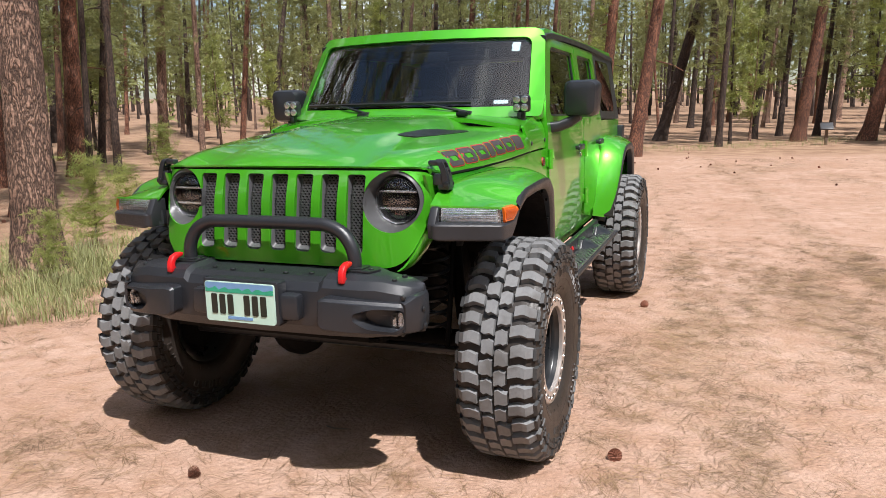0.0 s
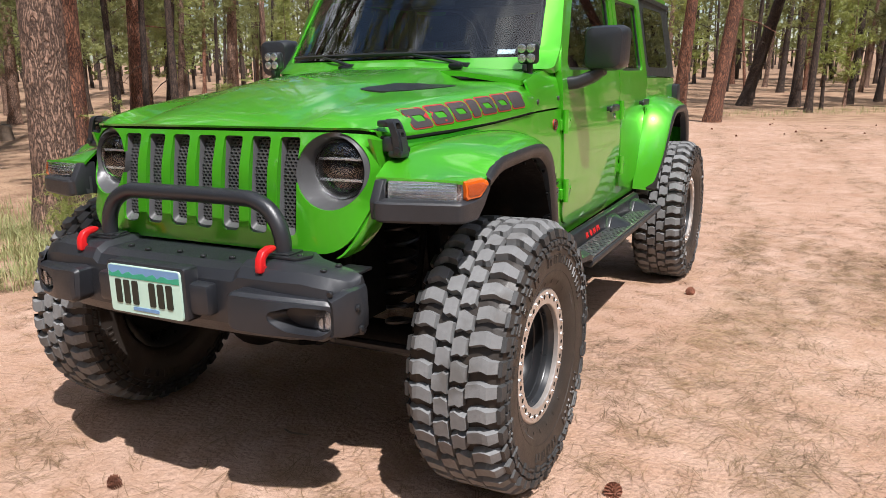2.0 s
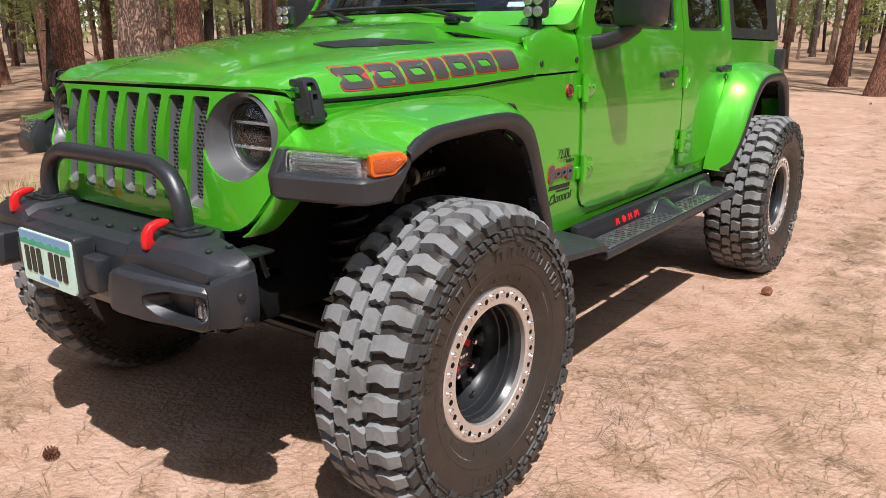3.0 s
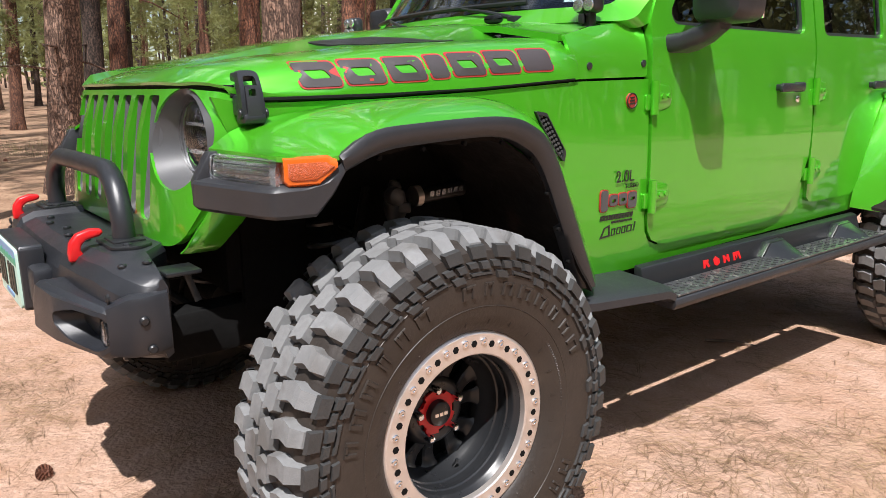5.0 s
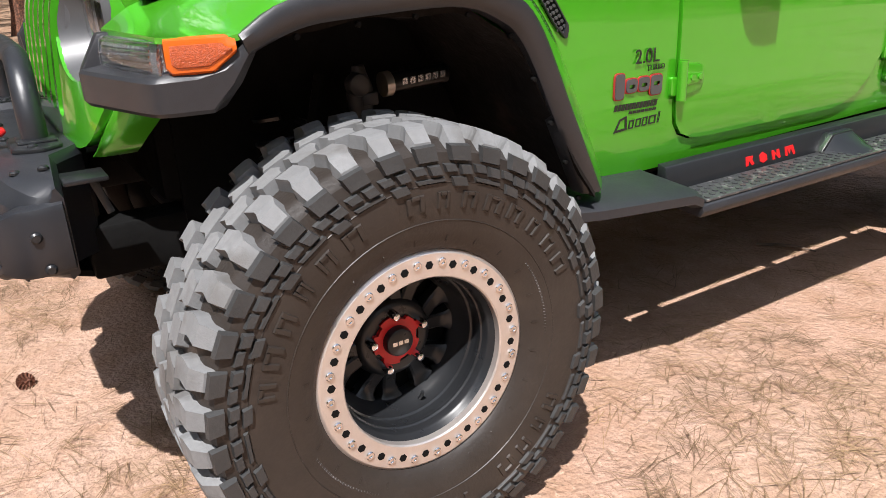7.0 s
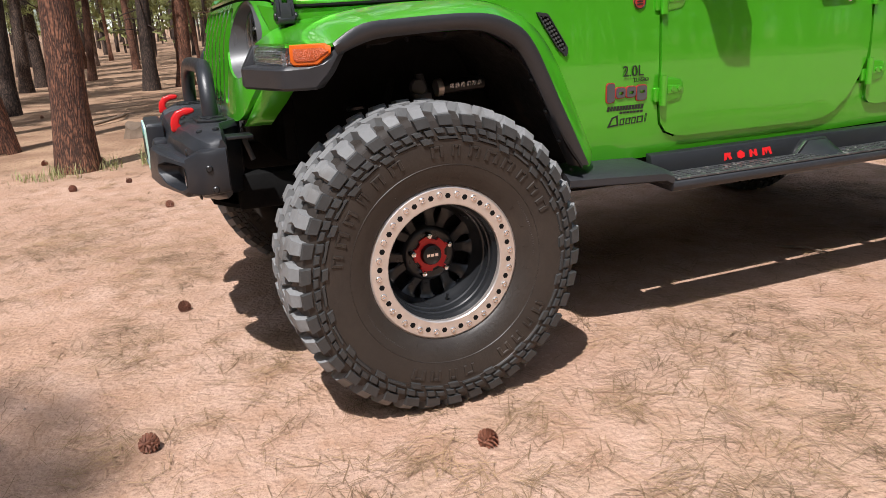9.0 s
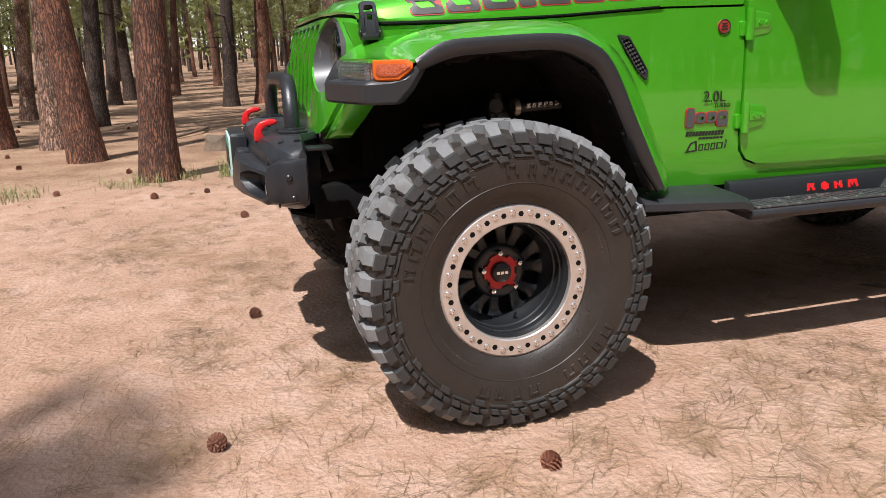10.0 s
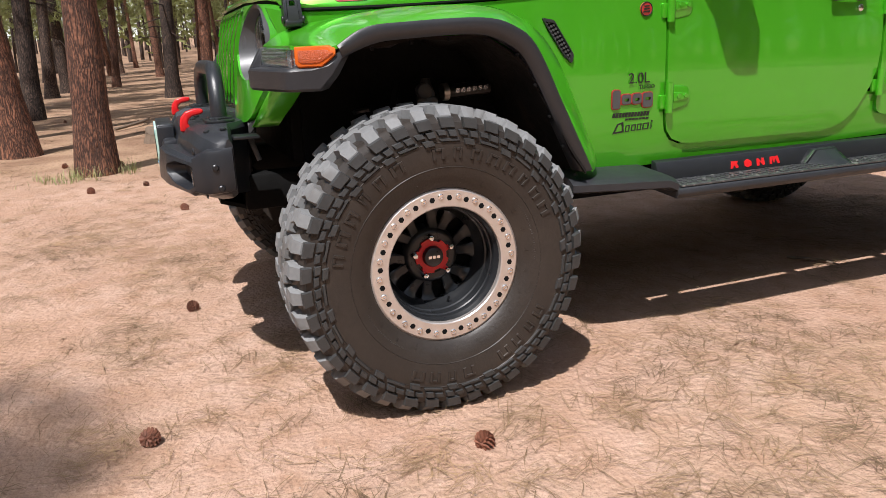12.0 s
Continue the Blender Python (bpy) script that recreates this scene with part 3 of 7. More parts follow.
def build_grille():
    out = rounded([(-0.612, 1.231), (-0.625, 1.06), (-0.545, 0.875), (0.545, 0.875), (0.625, 1.06), (0.612, 1.231), (0.50, 1.2405), (-0.50, 1.2405)],
                  [0.03, 0.12, 0.09, 0.09, 0.12, 0.03, 0.05, 0.05], 6)
    slots = []
    for x in SLOT_X:
        slots.append(rounded([(x - 0.036, 0.925), (x + 0.036, 0.925), (x + 0.0385, 1.226), (x - 0.0385, 1.226)], [0.022, 0.022, 0.014, 0.014], 4))
    lamps = [[(s * 0.487 + 0.113 * math.cos(a), 1.125 + 0.116 * math.sin(a)) for a in (2 * math.pi * k / 40 for k in range(40))] for s in (-1, 1)]
    bm = sheet(out, slots + lamps, lambda x, z: Vector((x, grille_y(x, z), z)), lambda p, u, v: p + Vector((0, 0.022, 0)), 0.035, 0.055)
    g = part("grille", bm, PAINT, car, "green seven-slot front grille panel", 30)
    # cheeks behind the panel's edge
    rows = []
    for z in (1.226, 1.15, 1.06, 0.98, 0.93, 0.895, 0.876, 0.862):
        x = lerp_table(z, [0.862, 0.876, 0.895, 0.93, 0.98, 1.06, 1.15, 1.226], [0.525, 0.545, 0.560, 0.580, 0.600, 0.613, 0.612, 0.603])
        y = grille_y(x, z)
        back = lerp_table(z, [0.88, 0.93, 1.1], [0.09, 0.105, 0.12])
        rows.append([(x - 0.006, y + 0.008, z), (x + 0.004, y + 0.022, z), (x + 0.008, y + 0.05, z), (x + 0.006, y + back, z)])
    pair("cheek", thick(rows, (-0.010, 0, 0)), PAINT, g)
    for x, hole in zip(SLOT_X, slots):
        bm = bmesh.new()

        def loop(poly, dy):
            n = len(poly)
            return [(p[0], grille_y(p[0], p[1]) + dy, p[1]) for p in poly]
        a = loop(hole, 0.008)
        b = loop(inner_match(hole, x), 0.026)
        loft([a, b, [(q[0], q[1] + 0.012, q[2]) for q in b], [(q[0], q[1] + 0.042, q[2]) for q in a], a], True, False, bm)
        fr = part("slot_frame", bm, SLOTGREY, g, "dark grey slot surround")
        # honeycomb mesh
        hm = bmesh.new()
        r = 0.0098
        row, z = 0, 0.945
        while z < 1.215:
            for c in range(-4, 5):
                cx = x + c * r * 1.75 + (r * 0.875 if row % 2 else 0)
                if abs(cx - x) > 0.0335:
                    continue
                yy = grille_y(x, z) + 0.029
                cor = [(cx + r * 0.98 * math.sin(math.pi * j / 3), yy, z + r * 0.72 * math.cos(math.pi * j / 3)) for j in range(6)]
                cin = [(cx + r * 0.70 * math.sin(math.pi * j / 3), yy, z + r * 0.46 * math.cos(math.pi * j / 3)) for j in range(6)]
                loft([[(p[0], p[1] + 0.006, p[2]) for p in cor], cor, cin, [(p[0], p[1] + 0.008, p[2]) for p in cin]], True, False, hm)
            z += r * 1.08
            row += 1
        part("slot_mesh", hm, MESHGREY, g, "black honeycomb mesh", recalc=True)
    back = bmesh.new()
    box(back, (-0.365, -0.36, 0.90), (0.365, -0.33, 1.225), 0.005)
    part("radiator", back, DARK, g)
    return g


def inner_match(hole, x):
    zc = 1.078
    return [(x + (p[0] - x) * 0.86, zc + (p[1] - zc) * 0.915 + 0.006) for p in hole]


GRILLE = build_grille()


def build_headlight(s):
    c = Vector((s * 0.487, 0, 1.125))
    lampy = grille_y(0.487, 1.125)
    seg = 48

    def ring(rx, rz, y):
        out = []
        for k in range(seg):
            a = 2 * math.pi * k / seg
            x, z = c.x + rx * math.cos(a), c.z + rz * math.sin(a)
            out.append((x, (grille_y(x, z) if y is None else y), z))
        return out
    rim = [(p[0], p[1] + 0.006, p[2]) for p in ring(0.113, 0.116, None)]
    bm = loft([rim, ring(0.100, 0.103, lampy + 0.045), ring(0.092, 0.094, lampy + 0.075), ring(0.092, 0.094, lampy + 0.10), ring(0.118, 0.12, lampy + 0.10), rim], True)
    h = part("headlight", bm, GREYTRIM, GRILLE, "round headlight with grey bezel")
    bm = loft([ring(0.091, 0.093, lampy + 0.06), ring(0.088, 0.090, lampy + 0.052), ring(0.070, 0.072, lampy + 0.040), ring(0.045, 0.046, lampy + 0.032), ring(0.015, 0.015, lampy + 0.029), ring(0.002, 0.002, lampy + 0.0288), ring(0.002, 0.002, lampy + 0.0318), ring(0.015, 0.015, lampy + 0.032), ring(0.044, 0.045, lampy + 0.035), ring(0.069, 0.071, lampy + 0.043), ring(0.086, 0.088, lampy + 0.055), ring(0.089, 0.091, lampy + 0.062), ring(0.091, 0.093, lampy + 0.06)], True)
    part("lens", bm, LENS, h, "clear headlight lens").visible_shadow = False
    bm = loft([ring(0.092, 0.094, lampy + 0.062), ring(0.086, 0.088, lampy + 0.068), ring(0.084, 0.086, lampy + 0.10), ring(0.01, 0.01, lampy + 0.115)], True, "end")
    part("housing", bm, DARK, h)
    bm = bmesh.new()
    for z0 in (-0.033, 0.033):
        box(bm, (c.x - 0.078, lampy + 0.062, c.z + z0 - 0.0045), (c.x + 0.078, lampy + 0.075, c.z + z0 + 0.0045), 0.002)
    part("bar", bm, REFLECTOR, h, "bright lamp divider bars")
    bm = bmesh.new()
    for dz, r in ((0.058, 0.022), (0.0, 0.030), (-0.058, 0.022)):
        prism(bm, [(c.x + r * 1.5 * math.cos(2 * math.pi * k / 20), c.z + dz + r * 0.72 * math.sin(2 * math.pi * k / 20)) for k in range(20)], 1, lampy + 0.070, lampy + 0.085, 0.004)
    part("projector", bm, PROJECTOR, h, "projector lenses")


for s in (1, -1):
    build_headlight(s)

# dark tube under the bonnet edge, put in for the shade of the open gap
bm = bmesh.new()
tube(bm, [(half_width(y) + 0.0035, y, seam_z(y) + 0.001) for y in np.linspace(-0.355, 0.62, 26)], 0.0055, 6)
pair("edge_seal", bm, DARK, car)

# the same across the front: gap shade drawn as a dark tube
bm = bmesh.new()
tube(bm, [(x, grille_y(x, 1.24) + 0.016, 1.245 - 0.006 * max(0.0, abs(x) - 0.45) / 0.15) for x in np.linspace(-0.600, 0.600, 41)], 0.008, 6)
part("front_seal", bm, DARK, car, "dark tube standing for the shade in the gap under the bonnet edge")

# front side panel and cowl
FRONT_PANEL = [(-0.395, 1.222), (-0.34, 1.210), (-0.30, 1.2055), (0.0, 1.209), (0.30, 1.221), (0.63, 1.242), (0.9465, 1.247), (0.9465, 0.81), (0.955, 0.762), (0.981, 0.7275), (1.028, 0.7095), (1.05, 0.706), (1.05, 0.645),
               (0.60, 0.635), (0.52, 0.80), (0.42, 1.0), (0.30, 1.10), (-0.10, 1.14), (-0.30, 1.13), (-0.36, 1.13)]
panel_lr = pair("front_side_panel", sheet(FRONT_PANEL, [], on_side(), inward(0.012), 0.05, 0.08), PAINT, car, "green side panel behind the front wheel")
COWL = rounded([(0.634, 1.2495), (0.944, 1.2545), (0.944, 1.37), (0.965, 1.44), (0.86, 1.415), (0.72, 1.40), (0.60, 1.372)], 0.01, 3)


def cowl_place(y, z):
    x = side_x(y, min(z, 1.30)) - 0.005
    if z > 1.30:
        x -= ((z - 1.30) / 0.14) ** 2 * 0.06
    return Vector((x, y, z))


cowl_lr = pair("cowl_side", sheet(COWL, [], cowl_place, inward(0.012), 0.04, 0.05), PAINT, car, "green cowl corner")
bm = loft([[(x, y, z) for x, y, z in ((-0.70, 0.60, 1.375), (-0.45, 0.58, 1.415), (0, 0.575, 1.436), (0.45, 0.58, 1.415), (0.70, 0.60, 1.375))],
           [(x, y, z) for x, y, z in ((-0.71, 0.74, 1.398), (-0.45, 0.68, 1.428), (0, 0.66, 1.446), (0.45, 0.68, 1.428), (0.71, 0.74, 1.398))],
           [(x, y, z) for x, y, z in ((-0.70, 0.87, 1.42), (-0.45, 0.76, 1.438), (0, 0.70, 1.452), (0.45, 0.76, 1.438), (0.70, 0.87, 1.42))]])
part("cowl_top", thick([[v.co.copy() for v in bm.verts][i * 5:i * 5 + 5] for i in range(3)], (0, 0, -0.02)), PAINT, car, "green cowl below the windscreen")
bm.free()

# ---- windscreen ----


def wind_y(x, z):
    return 0.70 + 0.42 * x * x + 0.76 * (z - 1.47)


def wind_place(off):
    return lambda x, z: Vector((x, wind_y(x, z) + off, z))


WS_OUT = rounded([(-0.745, 1.42), (0.745, 1.42), (0.735, 1.55), (0.685, 1.895), (-0.685, 1.895), (-0.735, 1.55)], [0.02, 0.02, 0.05, 0.06, 0.06, 0.05], 6)
WS_IN = rounded([(-0.675, 1.472), (0.675, 1.472), (0.632, 1.845), (-0.632, 1.845)], 0.045, 6)
bm = sheet(WS_OUT, [WS_IN], lambda x, z: Vector((x, wind_y(x, z) - 0.012 + 3.5 * max(0.0, abs(x) - 0.64) ** 2 - 0.9 * max(0.0, 1.475 - z), z)), lambda p, u, v: p + Vector((0, 0.055, -0.02)), 0.05, 0.07)
frame_ws = part("windscreen_frame", bm, PAINT, car, "green windscreen frame", 40)
bm = sheet(rounded([(-0.685, 1.462), (0.685, 1.462), (0.642, 1.855), (-0.642, 1.855)], 0.05, 6), [], wind_place(0.004), lambda p, u, v: p + Vector((0, 0.005, 0)), 0.06, 0.10)
ws = part("windscreen", bm, GLASS, car, "curved clear windscreen reflecting sky and pines", 60)
ws.visible_shadow = False
BAND = rounded([(-0.682, 1.463), (0.682, 1.463), (0.640, 1.852), (-0.640, 1.852)], 0.05, 6)
bm = sheet(BAND, [rounded([(-0.650, 1.520), (0.650, 1.520), (0.618, 1.822), (-0.618, 1.822)], 0.04, 6)], wind_place(0.012), lambda p, u, v: p + Vector((0, 0.003, 0)), 0.05, 0.08)
part("black_border", bm, INK, ws)
for x0, x1, z0, z1 in ((0.535, 0.575, 1.765, 1.815), (0.50, 0.57, 1.485, 1.505)):
    bm = sheet([(x0, z0), (x1, z0), (x1, z1), (x0, z1)], [], wind_place(0.0105), lambda p, u, v: p + Vector((0, 0.001, 0)), 0.1, 0.2)
    part("sticker", bm, PAPER, ws, "small pale paper sticker")

# wipers
for base, tip in (((0.40, 1.445), (-0.12, 1.50)), ((-0.16, 1.45), (-0.60, 1.50))):
    bm = bmesh.new()
    bx0, bz0 = base
    p0 = Vector((bx0, wind_y(bx0, bz0) - 0.035, bz0))
    tx, tz = tip
    mid = Vector(((bx0 + tx) / 2 + 0.02, wind_y((bx0 + tx) / 2, 1.49) - 0.035, 1.492))
    box(bm, p0 - Vector((0.02, 0.02, 0.03)), p0 + Vector((0.02, 0.02, 0.008)), 0.006)
    tube(bm, smooth_path([p0, p0.lerp(mid, 0.5) + Vector((0, -0.012, 0.004)), mid], 9), [0.008, 0.008, 0.008, 0.007, 0.007, 0.006, 0.006, 0.005, 0.005], 8)
    w = part("wiper_arm", bm, SATIN, car, "black wiper arm resting on the glass")
    bm = bmesh.new()
    a = Vector((mid.x + 0.24, wind_y(mid.x + 0.24, 1.496) - 0.02, 1.496))
    b = Vector((tx - 0.02, wind_y(tx - 0.02, 1.498) - 0.02, 1.498))
    tube(bm, [(a.x + (b.x - a.x) * k / 12, wind_y(a.x + (b.x - a.x) * k / 12, 1.497) - 0.022, 1.497) for k in range(13)], 0.0085, 6)
    part("blade", bm, SATIN, w)
    bm = bmesh.new()
    for k in range(3):
        box(bm, (bx0 - 0.03, 0.60, 1.425), (bx0 + 0.03, 0.64, 1.452), 0.012)
    part("washer_cover", bm, BLACK, w)

# ---- doors ----
FRONT_DOOR = [(0.952, 1.42), (0.952, 0.81), (0.960, 0.765), (0.985, 0.732), (1.03, 0.714), (1.08, 0.708), (1.70, 0.704), (1.76, 0.712), (1.82, 0.735), (1.88, 0.785), (1.935, 0.865),
              (1.962, 0.93), (1.970, 1.0), (1.970, 1.42), (1.955, 1.845), (1.235, 1.850), (1.205, 1.835), (0.990, 1.50)]
FRONT_WIN = rounded([(1.075, 1.415), (1.90, 1.405), (1.895, 1.795), (1.285, 1.800), (1.055, 1.45)], [0.02, 0.04, 0.03, 0.05, 0.02], 4)
REAR_DOOR = [(1.982, 1.42), (1.982, 0.80), (1.988, 0.770), (2.01, 0.752), (2.05, 0.745), (2.36, 0.745), (2.40, 0.755), (2.43, 0.80), (2.47, 0.92), (2.53, 1.05), (2.60, 1.15), (2.66, 1.21),
             (2.68, 1.28), (2.68, 1.42), (2.655, 1.845), (1.967, 1.845)]
REAR_WIN = rounded([(2.05, 1.405), (2.58, 1.405), (2.565, 1.792), (2.045, 1.795)], 0.035, 4)


def handle_mesh(y, z):
    bm = bmesh.new()
    x = side_x(y, z)
    prism(bm, rounded([(y - 0.085, z - 0.018), (y + 0.075, z - 0.014), (y + 0.085, z + 0.012), (y - 0.08, z + 0.016)], 0.012, 3), 0, x + 0.024, x + 0.040, 0.005)
    box(bm, (x - 0.005, y - 0.075, z - 0.012), (x + 0.03, y - 0.05, z + 0.012), 0.005)
    box(bm, (x - 0.005, y + 0.055, z - 0.018), (x + 0.038, y + 0.095, z + 0.018), 0.008)
    return bm


def hinge_mesh(y, z):
    bm = bmesh.new()
    x = side_x(y, z)
    tube(bm, [(x + 0.018, y, z - 0.052), (x + 0.018, y, z + 0.052)], 0.014, 12)
    prism(bm, rounded([(y + 0.004, z - 0.046), (y + 0.085, z - 0.032), (y + 0.098, z), (y + 0.085, z + 0.036), (y + 0.004, z + 0.046)], 0.012, 3), 0, x - 0.002, x + 0.014, 0.005)
    prism(bm, rounded([(y - 0.030, z - 0.040), (y - 0.002, z - 0.040), (y - 0.002, z + 0.010), (y - 0.030, z + 0.010)], 0.006, 3), 0, x - 0.002, x + 0.010, 0.003)
    prism(bm, rounded([(y + 0.02, z - 0.016), (y + 0.085, z - 0.010), (y + 0.085, z + 0.012), (y + 0.02, z + 0.018)], 0.006, 3), 0, x + 0.010, x + 0.018, 0.003)
    return bm


for shape, win, hy, hinges, nm in ((FRONT_DOOR, FRONT_WIN, 1.765, (0.955, 0.955), "front"), (REAR_DOOR, REAR_WIN, 2.53, (1.975, 1.98), "rear")):
    d = pair("door", sheet(shape, [win], on_side(0.008), inward(0.030), 0.05, 0.085), PAINT, car, "green " + nm + " door with exposed hinges", 40)
    g = pair("window_glass", sheet(win, [], on_side(-0.010), inward(0.004), 0.06, 0.12), TINT, d, "dark tinted side window")
    for o in g:
        o.visible_shadow = False
    cy, cz = sum(p[0] for p in win) / len(win), sum(p[1] for p in win) / len(win)
    innerw = [(cy + (p[0] - cy) * 0.955, cz + (p[1] - cz) * 0.93) for p in win]
    pair("window_seal", sheet(win, [innerw], on_side(-0.004), inward(0.008), 0.04, 0.5), BLACK, d)
    pair("handle", handle_mesh(hy, 1.210), BLACK, d, "black door handle")
    bm = bmesh.new()
    disc_x(bm, (hy + 0.075, 1.165), 0.014, side_x(hy, 1.165) + 0.006, side_x(hy, 1.165) + 0.016, 16, 0.003)
    pair("lock", bm, CHROME if nm == "front" else PAINT, d)
    for z in (1.190, 0.880):
        h = pair("hinge", hinge_mesh(hinges[0], z), PAINT, d, "green painted external hinge")
        bm = bmesh.new()
        for dy in (0.04, 0.07):
            disc_x(bm, (hinges[0] + dy, z + 0.004), 0.008, side_x(hinges[0], z) + 0.014, side_x(hinges[0], z) + 0.022, 8)
        pair("bolt", bm, PAINT, h)

# rocker, rear quarter, hard top
pair("rocker_panel", sheet([(1.04, 0.645), (2.45, 0.665), (2.47, 0.80), (1.75, 0.86), (1.04, 0.76)], [], on_side(-0.004), inward(0.012), 0.08, 0.12), PAINT, car, "green sill panel")
QUARTER = [(2.692, 1.36), (2.692, 1.28), (2.67, 1.20), (2.56, 1.06), (2.48, 0.90), (2.44, 0.78), (2.48, 0.70), (2.56, 0.70), (2.62, 0.95), (2.74, 1.13), (3.26, 1.14), (3.42, 0.95), (3.47, 0.80), (3.62, 0.80), (3.64, 1.0), (3.63, 1.345)]
pair("rear_quarter_panel", sheet(QUARTER, [], on_side(), inward(0.012), 0.06, 0.1), PAINT, car, "green rear quarter panel")
HT = [(2.67, 1.855), (2.692, 1.37), (3.63, 1.352), (3.58, 1.855)]
HTW = rounded([(2.76, 1.425), (3.40, 1.415), (3.36, 1.80), (2.755, 1.80)], 0.06, 5)
ht = pair("hard_top_side", sheet(HT, [HTW], on_side(0.004), inward(0.02), 0.06, 0.1), BLACK, car, "black hard top side")
for o in pair("quarter_window", sheet(HTW, [], on_side(0.006), inward(0.004), 0.06, 0.15), TINT, ht, "dark quarter window"):
    o.visible_shadow = False
pair("roof_rail", sheet([(1.19, 1.845), (1.25, 1.856), (3.58, 1.862), (3.56, 1.895), (1.24, 1.895), (1.20, 1.88)], [], on_side(0.004), inward(0.03), 0.08, 0.2), PAINT, car)
rows = []
for y in (1.17, 1.22, 1.35, 1.8, 2.4, 3.0, 3.5, 3.6):
    zt = lerp_table(y, [1.17, 1.22, 1.35, 2.2, 3.6], [1.890, 1.905, 1.918, 1.93, 1.90])
    rows.append([(x * 0.665, y, zt - 0.035 * abs(x) ** 4) for x in (-1.05, -1, -0.9, -0.6, 0, 0.6, 0.9, 1, 1.05)])
part("roof", thick(rows, (0, 0, -0.03)), BLACK, car, "black textured hard top roof")
bm = bmesh.new()
box(bm, (-0.74, 3.60, 0.72), (0.74, 3.64, 1.36), 0.01)
part("tailgate", bm, PAINT, car)
bm = bmesh.new()
box(bm, (-0.70, 3.58, 1.36), (0.70, 3.61, 1.86), 0.01)
o = part("rear_window", bm, TINT, car)
o.visible_shadow = False
bm = bmesh.new()
box(bm, (0.69, 3.58, 1.12), (0.80, 3.70, 1.30), 0.015)
pair("tail_light", bm, BLACK, car, "black tail light housing")

# black floor, firewall and inner walls
bm = bmesh.new()
box(bm, (-0.71, 0.62, 0.62), (0.71, 3.60, 0.68), 0.0)
part("cabin_floor", bm, DARK, car)
bm = bmesh.new()
box(bm, (-0.70, 0.60, 0.69), (0.70, 0.66, 1.36), 0.0)
part("firewall", bm, DARK, car)
bm = bmesh.new()
box(bm, (0.703, 0.64, 0.64), (0.727, 3.58, 1.36), 0.0)
pair("inner_side", bm, DARK, car)
bm = bmesh.new()
box(bm, (-0.70, 2.65, 0.69), (0.70, 3.57, 1.30), 0.02)
part("cargo_floor", bm, DARK, car)
bm = bmesh.new()
box(bm, (-0.69, 0.80, 1.18), (0.69, 1.08, 1.40), 0.05, seg=3)
box(bm, (0.14, 0.86, 1.38), (0.58, 1.06, 1.465), 0.04, seg=3)
box(bm, (-0.16, 0.88, 1.0), (0.16, 1.14, 1.42), 0.03)
part("dashboard", bm, DASH, car, "black dashboard")
bm = bmesh.new()
n = 40
rows = []
for k in range(n):
    a = 2 * math.pi * k / n
    c0 = Vector((0.36 + 0.185 * math.cos(a), 1.20 + 0.185 * math.sin(a) * -0.42, 1.33 + 0.185 * math.sin(a) * 0.907))
    out = (c0 - Vector((0.36, 1.20, 1.33))).normalized()
    ax = Vector((0, 0.907, 0.42))
    rows.append([c0 + (out * math.cos(b) + ax * math.sin(b)) * 0.014 for b in (2 * math.pi * j / 8 for j in range(8))])
loft(rows + [rows[0]], True, False, bm)
bmesh.ops.remove_doubles(bm, verts=bm.verts[:], dist=1e-5)
box(bm, (0.29, 1.15, 1.30), (0.43, 1.22, 1.37), 0.02)
box(bm, (0.18, 1.17, 1.325), (0.54, 1.19, 1.35), 0.006)
part("steering_wheel", bm, SATIN, car, "black steering wheel")
for x in (-0.36, 0.36):
    bm = bmesh.new()
    box(bm, (x - 0.25, 1.45, 0.95), (x + 0.25, 1.95, 1.10), 0.05, seg=3)
    box(bm, (x - 0.24, 1.90, 1.05), (x + 0.24, 2.06, 1.56), 0.06, Matrix.Rotation(radians(-14), 3, "X"), 3)
    box(bm, (x - 0.13, 2.00, 1.60), (x + 0.13, 2.10, 1.76), 0.04, Matrix.Rotation(radians(-10), 3, "X"), 3)
    part("seat", bm, SEAT, car, "black cloth seat with headrest")
bm = bmesh.new()
box(bm, (-0.62, 2.45, 1.0), (0.62, 2.62, 1.52), 0.05, Matrix.Rotation(radians(-12), 3, "X"), 3)
part("seat", bm, SEAT, car, "black cloth rear bench")
bm = bmesh.new()
for s in (-1, 1):
    tube(bm, smooth_path([(s * 0.60, 1.08, 1.42), (s * 0.585, 1.30, 1.78), (s * 0.58, 2.0, 1.82), (s * 0.58, 2.9, 1.82), (s * 0.60, 3.35, 1.4)], 24), 0.03, 10)
    tube(bm, [(s * 0.60, 2.02, 1.3), (s * 0.58, 2.02, 1.82)], 0.03, 10)
tube(bm, [(-0.58, 2.02, 1.82), (0.58, 2.02, 1.82)], 0.03, 10)
tube(bm, [(-0.58, 1.30, 1.79), (0.58, 1.30, 1.79)], 0.025, 10)
part("roll_cage", bm, BLACK, car, "padded roll cage")
bm = bmesh.new()
box(bm, (-0.12, 1.18, 1.73), (0.12, 1.21, 1.79), 0.012)
part("rear_view_mirror", bm, BLACK, car)
bm = bmesh.new()
box(bm, (-0.632, 0.99, 1.56), (-0.60, 1.01, 1.66), 0.01, Matrix.Rotation(radians(-25), 3, "X"))
part("grab_handle", bm, PAINT, car, "green grab strap on the pillar")

